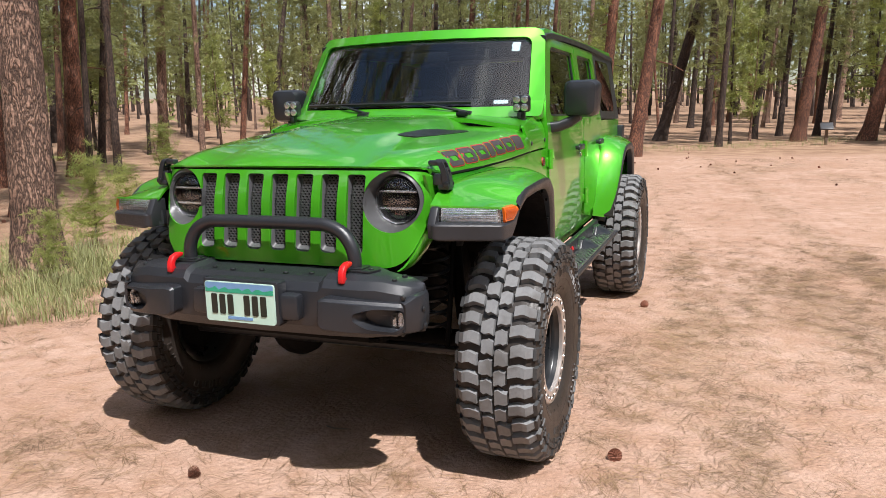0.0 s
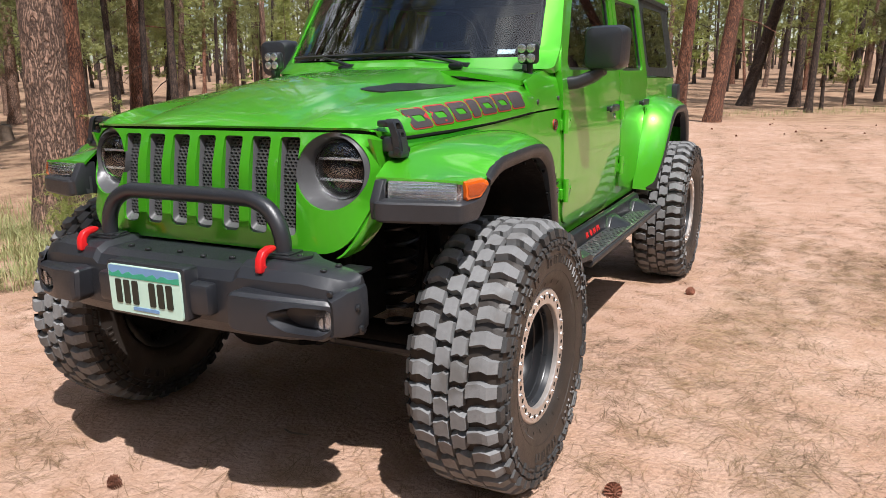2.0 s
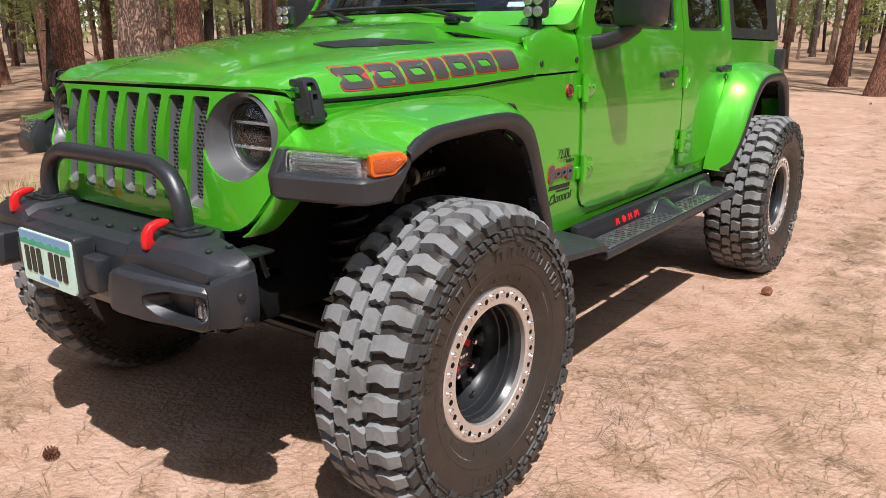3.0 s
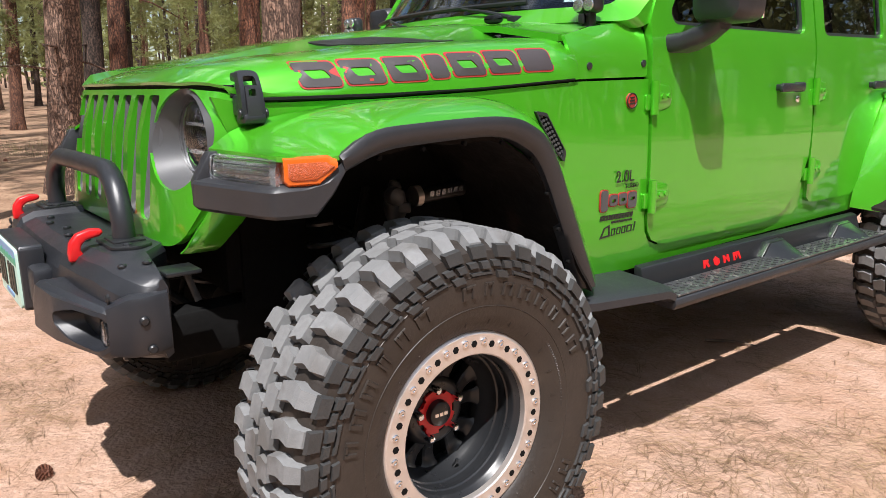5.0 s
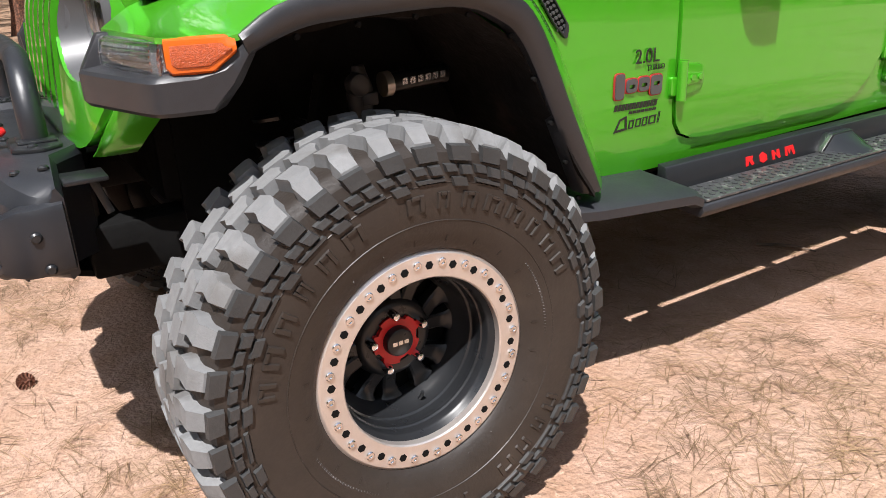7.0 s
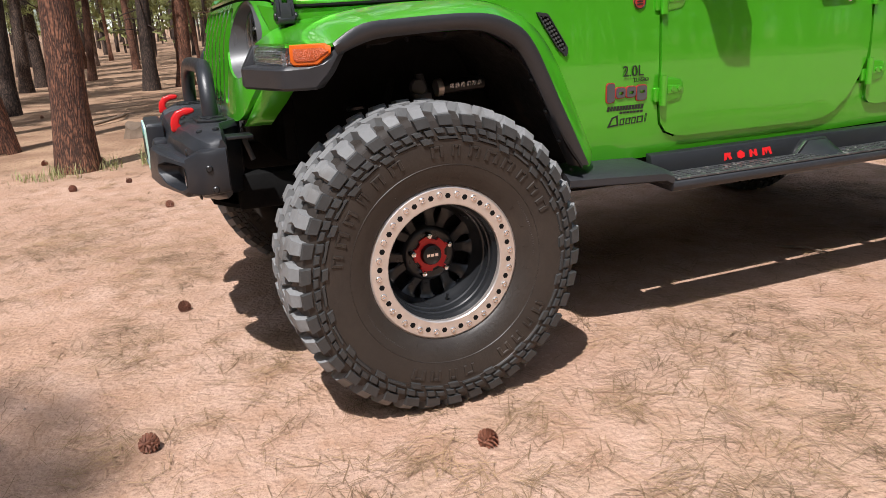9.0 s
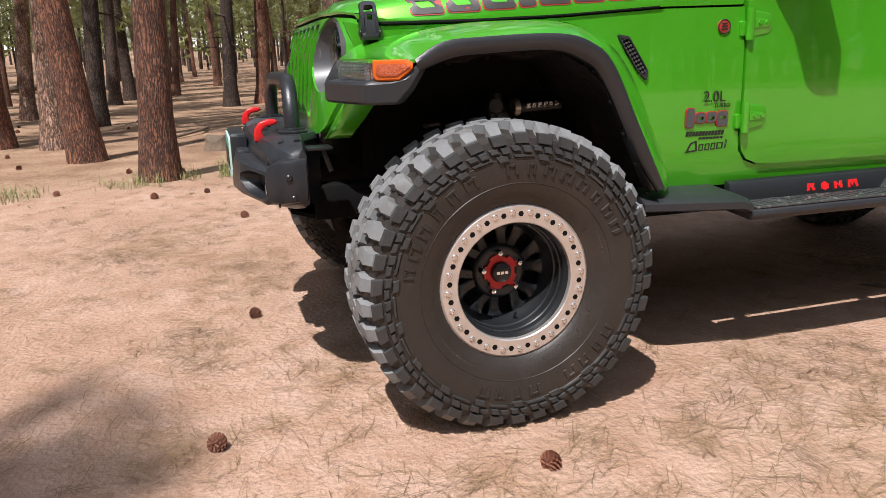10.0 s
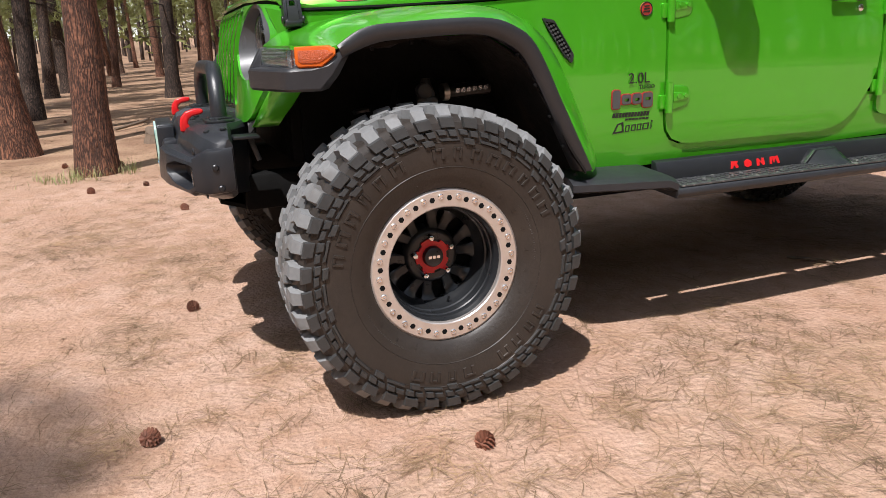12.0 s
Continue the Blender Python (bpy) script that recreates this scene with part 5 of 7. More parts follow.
for o in fog_lr:
    o.visible_shadow = False
bm = bmesh.new()
for dx in (-0.010, 0.010):
    box(bm, (0.594 + dx - 0.008, -0.652, 0.708), (0.594 + dx + 0.008, -0.628, 0.756), 0.004)
pair("reflector", bm, REFLECTOR, fog_lr)
# bolts on the shell
# the wing's skin carried round the bumper's end
wrap = smooth_path([(0.632, -0.664, 0), (0.652, -0.640, 0), (0.668, -0.610, 0), (0.674, -0.580, 0), (0.672, -0.546, 0)], 14)
rows = []
for k, p in enumerate(wrap):
    zt, zb = lerp_table(k, [0, 5, 13], [0.785, 0.806, 0.812]), lerp_table(k, [0, 5, 13], [0.690, 0.684, 0.690])
    rows.append([(p.x - 0.016, p.y + 0.004, zt + 0.012), (p.x - 0.004, p.y, zt + 0.006), (p.x, p.y, zt - 0.006), (p.x + 0.002, p.y, 0.748), (p.x, p.y, zb + 0.008), (p.x - 0.005, p.y, zb), (p.x - 0.020, p.y + 0.004, zb - 0.004)])
pair("wing_end", thick(rows, (-0.012, 0.004, 0)), BLACK, bump, "moulded black bumper wing end", 30)
bolts = [(0.674, -0.600, 0.765, 0), (0.673, -0.588, 0.700, 0), (0.585, -0.558, 0.868, 2), (0.565, -0.605, 0.862, 2), (0.618, -0.652, 0.812, 1), (0.22, -0.60, 0.868, 2), (0.12, -0.62, 0.868, 2), (0.0, -0.60, 0.868, 2),
         (0.33, -0.56, 0.886, 2), (0.45, -0.56, 0.886, 2), (0.60, -0.625, 0.672, 1)]
for x, y, z, ax in bolts:
    bm = bmesh.new()
    prof = [(0.0, 0.011), (0.004, 0.0105), (0.007, 0.007), (0.008, 0.0)]
    rr = [[(r * math.cos(2 * math.pi * k / 10), r * math.sin(2 * math.pi * k / 10), h) for k in range(10)] for h, r in prof[:3]]
    loft(rr, True, True, bm)
    bm.transform(Matrix.Translation((x, y, z)) @ (Matrix.Rotation(radians(90), 4, "X") if ax == 1 else Matrix.Rotation(radians(90), 4, "Y") if ax == 0 else Matrix()))
    if x == 0:
        part("bolt", bm, SATIN, bump)
    else:
        pair("bolt", bm, SATIN, bump)
# hook plates, hooks, hoop
bm = bmesh.new()
prism(bm, rounded([(0.315, -0.60), (0.46, -0.60), (0.485, -0.545), (0.46, -0.505), (0.325, -0.505)], 0.012, 3), 2, 0.878, 0.888, 0.003)
pair("hook_plate", bm, SATIN, bump)
HOOK = [(-0.672, 0.858), (-0.640, 0.858), (-0.638, 0.870), (-0.646, 0.880), (-0.642, 0.893), (-0.630, 0.901), (-0.602, 0.906), (-0.592, 0.912), (-0.596, 0.921), (-0.622, 0.923), (-0.652, 0.915), (-0.668, 0.897), (-0.672, 0.878)]
bm = bmesh.new()
prism(bm, [(-0.676 + (y + 0.672) * 1.0, 0.852 + (z - 0.858) * 1.12) for y, z in HOOK], 0, 0.371, 0.395, 0.005)
pair("tow_hook", bm, RED, bump, "bright red tow hook", 50)
bm = bmesh.new()
half = [(0.378, -0.548, 0.880), (0.377, -0.548, 0.93), (0.362, -0.547, 0.975), (0.330, -0.545, 1.015), (0.275, -0.543, 1.040), (0.20, -0.542, 1.046)]
tube(bm, smooth_path(half + [(-x, y, z) for x, y, z in reversed(half)], 48), 0.0262, 16)
part("hoop", bm, BLACK, bump, "black tubular bumper hoop", 60)
bm = bmesh.new()
box(bm, (0.335, -0.585, 0.886), (0.425, -0.51, 0.893), 0.003)
pair("hoop_foot", bm, SATIN, bump)
# side brace plates behind the bumper
bm = bmesh.new()
box(bm, (0.55, -0.535, 0.838), (0.635, -0.455, 0.848), 0.003)
box(bm, (0.60, -0.478, 0.765), (0.606, -0.462, 0.838), 0.002, Matrix.Rotation(radians(18), 3, "X"))
pair("brace", bm, SATIN, bump)
rows = []
for x in (-0.44, -0.28, 0, 0.28, 0.44):
    rows.append([(x, -0.60 + 0.05 * abs(x), 0.655), (x, -0.58, 0.61), (x, -0.50, 0.585), (x, -0.38, 0.60)])
part("skid_plate", thick(rows, (0, 0.006, 0.012)), DARK, bump, "black lower skid plate")
# plate mount and plate
bm = bmesh.new()
prism(bm, rounded([(-0.165, 0.695), (0.165, 0.695), (0.165, 0.862), (-0.165, 0.862)], 0.012, 3), 1, -0.748, -0.690, 0.006)
box(bm, (-0.235, -0.735, 0.715), (0.235, -0.68, 0.815), 0.016)
mount = part("plate_mount", bm, BLACK, bump, "black number plate holder")
bm = bmesh.new()
prism(bm, rounded([(-0.152, 0.700), (0.152, 0.700), (0.152, 0.852), (-0.152, 0.852)], 0.012, 4), 1, -0.7545, -0.7475)
plate = part("number_plate", bm, PLATEWHITE, bump, "green and white plate with plain dark bars")
bm = sheet(rounded([(-0.149, 0.822), (0.149, 0.822), (0.149, 0.849), (-0.149, 0.849)], 0.006, 2), [], lambda x, z: Vector((x, -0.7552, z)), lambda p, u, v: p + Vector((0, 0.0006, 0)), 0.05, 0.08)
part("sky_band", bm, PLATEBLUE, plate)
ridge = [(-0.149, 0.812)] + [(0.149, 0.812)] + [(0.149 - 0.0149 * k, 0.828 + 0.005 * math.sin(k * 1.9) + 0.003 * math.cos(k * 3.7)) for k in range(21)]
bm = sheet(ridge, [], lambda x, z: Vector((x, -0.7558, z)), lambda p, u, v: p + Vector((0, 0.0006, 0)), 0.05, 0.08)
part("ridge", bm, PLATEGREEN, plate)
for k in range(7):
    if k == 3:
        continue
    x = -0.126 + 0.036 * k + 0.002
    bm = bmesh.new()
    prism(bm, rounded([(x, 0.730), (x + 0.025, 0.730), (x + 0.025, 0.806), (x, 0.806)], 0.006, 3), 1, -0.7572, -0.7546, 0.0)
    part("bar", bm, DECALBLACK, plate)
bm = bmesh.new()
prism(bm, rounded([(-0.055, 0.711), (0.055, 0.711), (0.055, 0.722), (-0.055, 0.722)], 0.004, 2), 1, -0.7565, -0.7546)
part("bar", bm, PLATEBLUE, plate)

# ---- side steps ----
bm = bmesh.new()
rows = []
for y, x1, z1 in ((0.52, 0.865, 0.634), (0.58, 0.895, 0.636), (0.86, 0.935, 0.628), (0.895, 0.935, 0.612)):
    rows.append([(0.72, y, z1 + 0.020), (x1 - 0.03, y, z1 + 0.006), (x1, y, z1 - 0.012), (x1, y, z1 - 0.035), (x1 - 0.03, y, z1 - 0.045), (0.72, y, z1 - 0.045)])
loft(rows, True, True, bm)
step_lr = pair("side_step", bm, FLARE, car, "black side step with diamond tread top and red marks")
bm = bmesh.new()
prism(bm, [(0.767, 0.560), (0.93, 0.548), (0.94, 0.566), (0.935, 0.584), (0.767, 0.594)], 1, 0.89, 2.42, 0.004)
pair("rail", bm, FLARE, step_lr)
bm = bmesh.new()
prism(bm, [(0.767, 0.60), (0.800, 0.590), (0.815, 0.590), (0.795, 0.655), (0.767, 0.661)], 1, 0.90, 2.40, 0.003)
pair("back_wall", bm, SATIN, step_lr)
bm = bmesh.new()
box(bm, (0.818, 0.91, 0.5865), (0.930, 2.38, 0.594), 0.002)
tread_lr = pair("tread_plate", bm, STEPTOP, step_lr, "worn diamond tread plate")
bm = bmesh.new()
for j in range(46):
    for i in range(4):
        y, x = 0.93 + 0.0315 * j, 0.838 + 0.026 * i + (0.0155 if j % 2 else 0)
        if x < 0.93:
            disc = [(x + 0.0085 * math.cos(2 * math.pi * k / 8), y + 0.0085 * math.sin(2 * math.pi * k / 8)) for k in range(8)]
            prism(bm, disc, 2, 0.593, 0.5975)
for o in pair("stud", bm, STEPTOP, tread_lr, "worn bright studs"):
    tagged(o, "", "", "", "stuff")
for y in (1.05, 1.72, 2.28):
    bm = bmesh.new()
    box(bm, (0.45, y - 0.03, 0.575), (0.79, y + 0.03, 0.590), 0.003)
    pair("mount_arm", bm, DARK, step_lr)
for y in (1.66, 2.20):
    bm = bmesh.new()
    prism(bm, [(y - 0.10, 0.594), (y + 0.10, 0.594), (y + 0.06, 0.645), (y - 0.05, 0.645)], 0, 0.80, 0.835, 0.004)
    loft([[(0.82, y - 0.05, 0.648), (0.82, y + 0.06, 0.648), (0.82, y + 0.10, 0.594), (0.82, y - 0.10, 0.594)], [(0.89, y - 0.01, 0.615), (0.89, y + 0.03, 0.615), (0.92, y + 0.05, 0.594), (0.92, y - 0.05, 0.594)]], True, True, bm)
    pair("step_support", bm, SATIN, step_lr)
for k, poly in enumerate(([(0, 0), (0.012, 0.002), (0.018, 0.018), (0.03, 0.0), (0.044, 0.004), (0.036, 0.022), (0.043, 0.034), (0.006, 0.036)], [(0.004, 0.006), (0.02, -0.002), (0.042, 0.006), (0.044, 0.026), (0.024, 0.04), (0.004, 0.028)],
                          [(0, 0), (0.012, 0), (0.016, 0.02), (0.034, 0.0), (0.044, 0.004), (0.042, 0.036), (0.03, 0.036), (0.026, 0.018), (0.012, 0.036), (0.0, 0.034)], [(0, 0), (0.012, 0.0), (0.014, 0.026), (0.024, 0.004), (0.034, 0.026), (0.044, 0.0), (0.056, 0.002), (0.05, 0.038), (0.004, 0.036)])):
    y0 = 1.225 + 0.062 * k
    bm = bmesh.new()
    prism(bm, [(y0 + p[0] * 0.86, 0.604 + p[1] * 0.74) for p in poly], 0, -0.004, 0.002)
    bm.transform(Matrix(((1, 0, -0.31, 0.815 + 0.31 * 0.590), (0, 1, 0, 0), (0, 0, 1, 0), (0, 0, 0, 1))))
    part("mark", bm, RED, step_lr[0], "red cut-out shape")

# ---- chassis ----
bm = bmesh.new()
box(bm, (0.36, -0.50, 0.58), (0.46, 3.60, 0.70), 0.01)
pair("frame_rail", bm, DARK, car, "dark chassis rail")
for y in (0.0, 3.008):
    bm = bmesh.new()
    tube(bm, [(-0.80, y, 0.46), (0.80, y, 0.46)], 0.045, 14)
    part("axle", bm, DARK, car, "dark axle tube")
    bm = bmesh.new()
    bmesh.ops.create_uvsphere(bm, u_segments=16, v_segments=10, radius=0.14)
    bmesh.ops.translate(bm, vec=(-0.22 if y < 1 else 0, y, 0.46), verts=bm.verts[:])
    part("differential", bm, DARK, car)
    bm = bmesh.new()
    tube(bm, [(0.50 + 0.062 * math.cos(a), y - 0.05 + 0.062 * math.sin(a), 0.50 + 0.40 * a / (2 * math.pi * 7)) for a in (2 * math.pi * k / 14 for k in range(98))], 0.0085, 6)
    pair("coil_spring", bm, SATIN, car, "black coil spring")
bm = bmesh.new()
tube(bm, [(0.58, -0.13, 0.44), (0.57, 0.02, 0.98)], 0.012, 8)
pair("sway_link", bm, DARK, car)
bm = bmesh.new()
tube(bm, [(-0.70, -0.14, 0.45), (0.72, -0.12, 0.45)], 0.02, 10)
part("tie_rod", bm, SATIN, car)
# shock with remote canister
bm = bmesh.new()
tube(bm, [(0.56, 0.13, 0.52), (0.53, 0.13, 0.86)], 0.028, 14)
tube(bm, [(0.56, 0.13, 0.40), (0.56, 0.13, 0.54)], 0.012, 10)
shock_lr = pair("shock_absorber", bm, DARK, car, "black shock absorber with side reservoir")
bm = bmesh.new()
tube(bm, smooth_path([(0.545, 0.128, 0.86), (0.545, 0.128, 0.905), (0.545, 0.128, 0.955), (0.545, 0.128, 0.985)], 9), [0.022, 0.024, 0.030, 0.032, 0.032, 0.030, 0.024, 0.018, 0.014], 14)
disc_x(bm, (0.112, 0.945), 0.026, 0.55, 0.585, 18, 0.004)
box(bm, (0.555, 0.118, 0.895), (0.578, 0.160, 0.925), 0.004)
pair("top_mount", bm, GREYTRIM, shock_lr)
bm = bmesh.new()
tube(bm, [(0.55, 0.185, 0.935), (0.55, 0.205, 0.936)], 0.030, 16)
pair("collar", bm, POLISHED, shock_lr, "bare metal collar")
bm = bmesh.new()
tube(bm, [(0.55, 0.205, 0.936), (0.55, 0.36, 0.945)], 0.0245, 16)
res_lr = pair("reservoir", bm, SATIN, shock_lr)
bm = bmesh.new()
for k in range(6):
    y = 0.226 + 0.021 * k
    prism(bm, rounded([(y, 0.931 + 0.0012 * k), (y + 0.015, 0.932 + 0.0012 * k), (y + 0.017, 0.948 + 0.0012 * k), (y + 0.002, 0.947 + 0.0012 * k)], 0.003, 2), 0, 0.568, 0.5755)
pair("label_bar", bm, REFLECTOR, res_lr, "pale plain label shapes")

bm = bmesh.new()
prism(bm, [(0.545, 0.60), (0.575, 0.595), (0.570, 0.645), (0.552, 0.655)], 0, 0.70, 0.705)
part("tag", bm, material("yellow_tag", (0.55, 0.62, 0.05), 0.5), car, "small yellow-green tag on the frame")

bm = bmesh.new()
box(bm, (-0.30, 0.75, 0.43), (0.30, 1.75, 0.62), 0.04)
part("transfer_skid", bm, DARK, car, "dark gearbox skid plate")
bm = bmesh.new()
box(bm, (-0.42, 1.85, 0.46), (0.30, 2.65, 0.72), 0.05)
part("fuel_tank", bm, DARK, car, "dark fuel tank")
bm = bmesh.new()
box(bm, (-0.70, 0.60, 0.66), (0.70, 3.5, 0.69), 0.0)
part("floor_pan", bm, DARK, car)

# ---- wheels ----
R0 = 0.446


def base_r(x):
    a = abs(x)
    return R0 - 0.0022 * (a / 0.11) ** 2 if a < 0.112 else R0 - 0.0023 - 14.0 * (a - 0.112) ** 2 - 0.18 * (a - 0.112)


def lug(bm, stations, h, taper=0.0016):
    """A tread block: stations of (x, angle from, angle to) across it."""
    top, low = [], []
    n = len(stations)
    for i, (x, a0, a1) in enumerate(stations):
        r = base_r(x)
        e = taper / 0.45 * 1.2
        xs = x + (taper if i == 0 else -taper if i == n - 1 else 0) * (1 if stations[-1][0] > stations[0][0] else -1)
        top.append([(xs, (r + h) * math.cos(a), (r + h) * math.sin(a)) for a in (a0 + e, a1 - e)])
        low.append([(x, (r - 0.004) * math.cos(a), (r - 0.004) * math.sin(a)) for a in (a0 - e, a1 + e)])
    tv = [[bm.verts.new(p) for p in r] for r in top]
    lv = [[bm.verts.new(p) for p in r] for r in low]
    for i in range(n - 1):
        bm.faces.new((tv[i][0], tv[i][1], tv[i + 1][1], tv[i + 1][0]))
        bm.faces.new((lv[i][0], tv[i][0], tv[i + 1][0], lv[i + 1][0]))
        bm.faces.new((tv[i][1], lv[i][1], lv[i + 1][1], tv[i + 1][1]))
    bm.faces.new((lv[0][1], tv[0][1], tv[0][0], lv[0][0]))
    bm.faces.new((tv[-1][1], lv[-1][1], lv[-1][0], tv[-1][0]))


def slab(bm, r0, r1, a0, a1, x, h, s=1, skew=0.0):
    """A raised block on the sidewall."""
    def p(r, a, d):
        return (s * (wall_x(r) + d), r * math.cos(a), r * math.sin(a))
    e = 0.0025
    lo = [bm.verts.new(p(r, a, -0.003)) for r, a in ((r0, a0), (r0, a1), (r1, a1 + skew), (r1, a0 + skew))]
    hi = [bm.verts.new(p(r, a, h)) for r, a in ((r0 + e, a0 + e / r0), (r0 + e, a1 - e / r0), (r1 - e, a1 - e / r0 + skew), (r1 - e, a0 + e / r0 + skew))]
    bm.faces.new(hi)
    for i in range(4):
        bm.faces.new((lo[i], lo[(i + 1) % 4], hi[(i + 1) % 4], hi[i]))


WALL = [(0.228, 0.118), (0.245, 0.136), (0.285, 0.152), (0.330, 0.160), (0.370, 0.161), (0.400, 0.158), (0.425, 0.150)]


def wall_x(r):
    return lerp_table(r, [p[0] for p in WALL], [p[1] for p in WALL])


def tyre_mesh():
    right = [(x, r) for r, x in WALL] + [(0.138, base_r(0.138)), (0.125, base_r(0.125)), (0.112, base_r(0.112)), (0.07, base_r(0.07)), (0.03, base_r(0.03))]
    prof = right + [(-x, r) for x, r in reversed(right)]
    bm = revolve(prof + [(-0.10, 0.222), (0.10, 0.222), prof[0]], 72)
    tread, biter = bmesh.new(), bmesh.new()
    n = 38
    dp = 2 * math.pi / n
    for k in range(n):
        big = k % 2 == 0
        for s in (1, -1):
            o = k * dp + (0 if s > 0 else dp * 0.5)
            end = 0.155 if big else 0.147
            # shoulder block, bent in a shallow chevron
            lug(tread, [(s * (0.055 if big else 0.063), o + dp * 0.15, o + dp * 0.74), (s * 0.094, o + dp * 0.02, o + dp * 0.61), (s * 0.106, o + dp * 0.03, o + dp * 0.62), (s * 0.122, o + dp * 0.12, o + dp * 0.70), (s * end, o + dp * 0.13, o + dp * 0.66)], 0.024, 0.0024)
            # inner row, interlocking over the centre line
            c = o + dp * 0.34
            if big:
                lug(tread, [(s * 0.001, c + dp * 0.14, c + dp * 0.86), (s * 0.024, c + dp * 0.00, c + dp * 0.74), (s * 0.036, c + dp * 0.08, c + dp * 0.82), (s * 0.050, c + dp * 0.10, c + dp * 0.72)], 0.022, 0.0020)
            else:
                lug(tread, [(s * 0.004, c + dp * 0.06, c + dp * 0.88), (s * 0.020, c - dp * 0.02, c + dp * 0.78), (s * 0.040, c + dp * 0.12, c + dp * 0.84), (s * 0.057, c + dp * 0.16, c + dp * 0.76)], 0.022, 0.0020)
            # side biters in two rows
            slab(biter, 0.410, 0.441, o + dp * 0.05, o + dp * 0.70, 0, 0.012 if big else 0.008, s, 0.012)
            slab(biter, 0.386, 0.406, o - dp * 0.05, o + dp * 0.36, 0, 0.010, s, 0.014)
            slab(biter, 0.390, 0.407, o + dp * 0.44, o + dp * 0.86, 0, 0.008, s, 0.014)
            if big:
                slab(biter, 0.364, 0.384, o + dp * 0.02, o + dp * 0.58, 0, 0.007, s, 0.018)
            else:
                slab(biter, 0.373, 0.384, o - dp * 0.20, o + dp * 0.80, 0, 0.005, s, 0.010)
    return bm, tread, biter


def sidewall_marks():
    bm = bmesh.new()
    for s in (1, -1):
        for start, count, step in ((168, 6, 10.5), (94, 8, 9.8), (-32, 4, 9.5), (-82, 4, 9.5)):
            for k in range(count):
                a = radians(start - k * step)
                q = radians((3.4, 2.4, 3.0, 3.8)[(k + count) % 4])
                slab(bm, 0.323, 0.357, a - q, a - q * 0.35, 0, 0.0045, s)
                slab(bm, 0.323, 0.357, a + q * 0.35, a + q, 0, 0.0045, s)
                slab(bm, 0.347, 0.357, a - q * 0.5, a + q * 0.5, 0, 0.0045, s)
        for k in range(26):
            a = radians(35 - k * 1.5)
            slab(bm, 0.278, 0.286, a - radians(0.5), a + radians(0.5), 0, 0.0012, s)
            a = radians(-120 - k * 1.5)
            slab(bm, 0.272, 0.280, a - radians(0.5), a + radians(0.5), 0, 0.0012, s)
        for k in range(24):
            a = radians(15 * k + 4)
            slab(bm, 0.252, 0.268, a - radians(0.25), a + radians(0.25), 0, 0.0018, s)
    for r in (0.300, 0.372):
        rows = []
        for k in range(97):
            a = 2 * math.pi * k / 96
            rows.append([(wall_x(q) + d, q * math.cos(a), q * math.sin(a)) for q, d in ((r - 0.002, -0.001), (r, 0.0014), (r + 0.002, -0.001))])
        loft(rows, False, False, bm)
    return bm


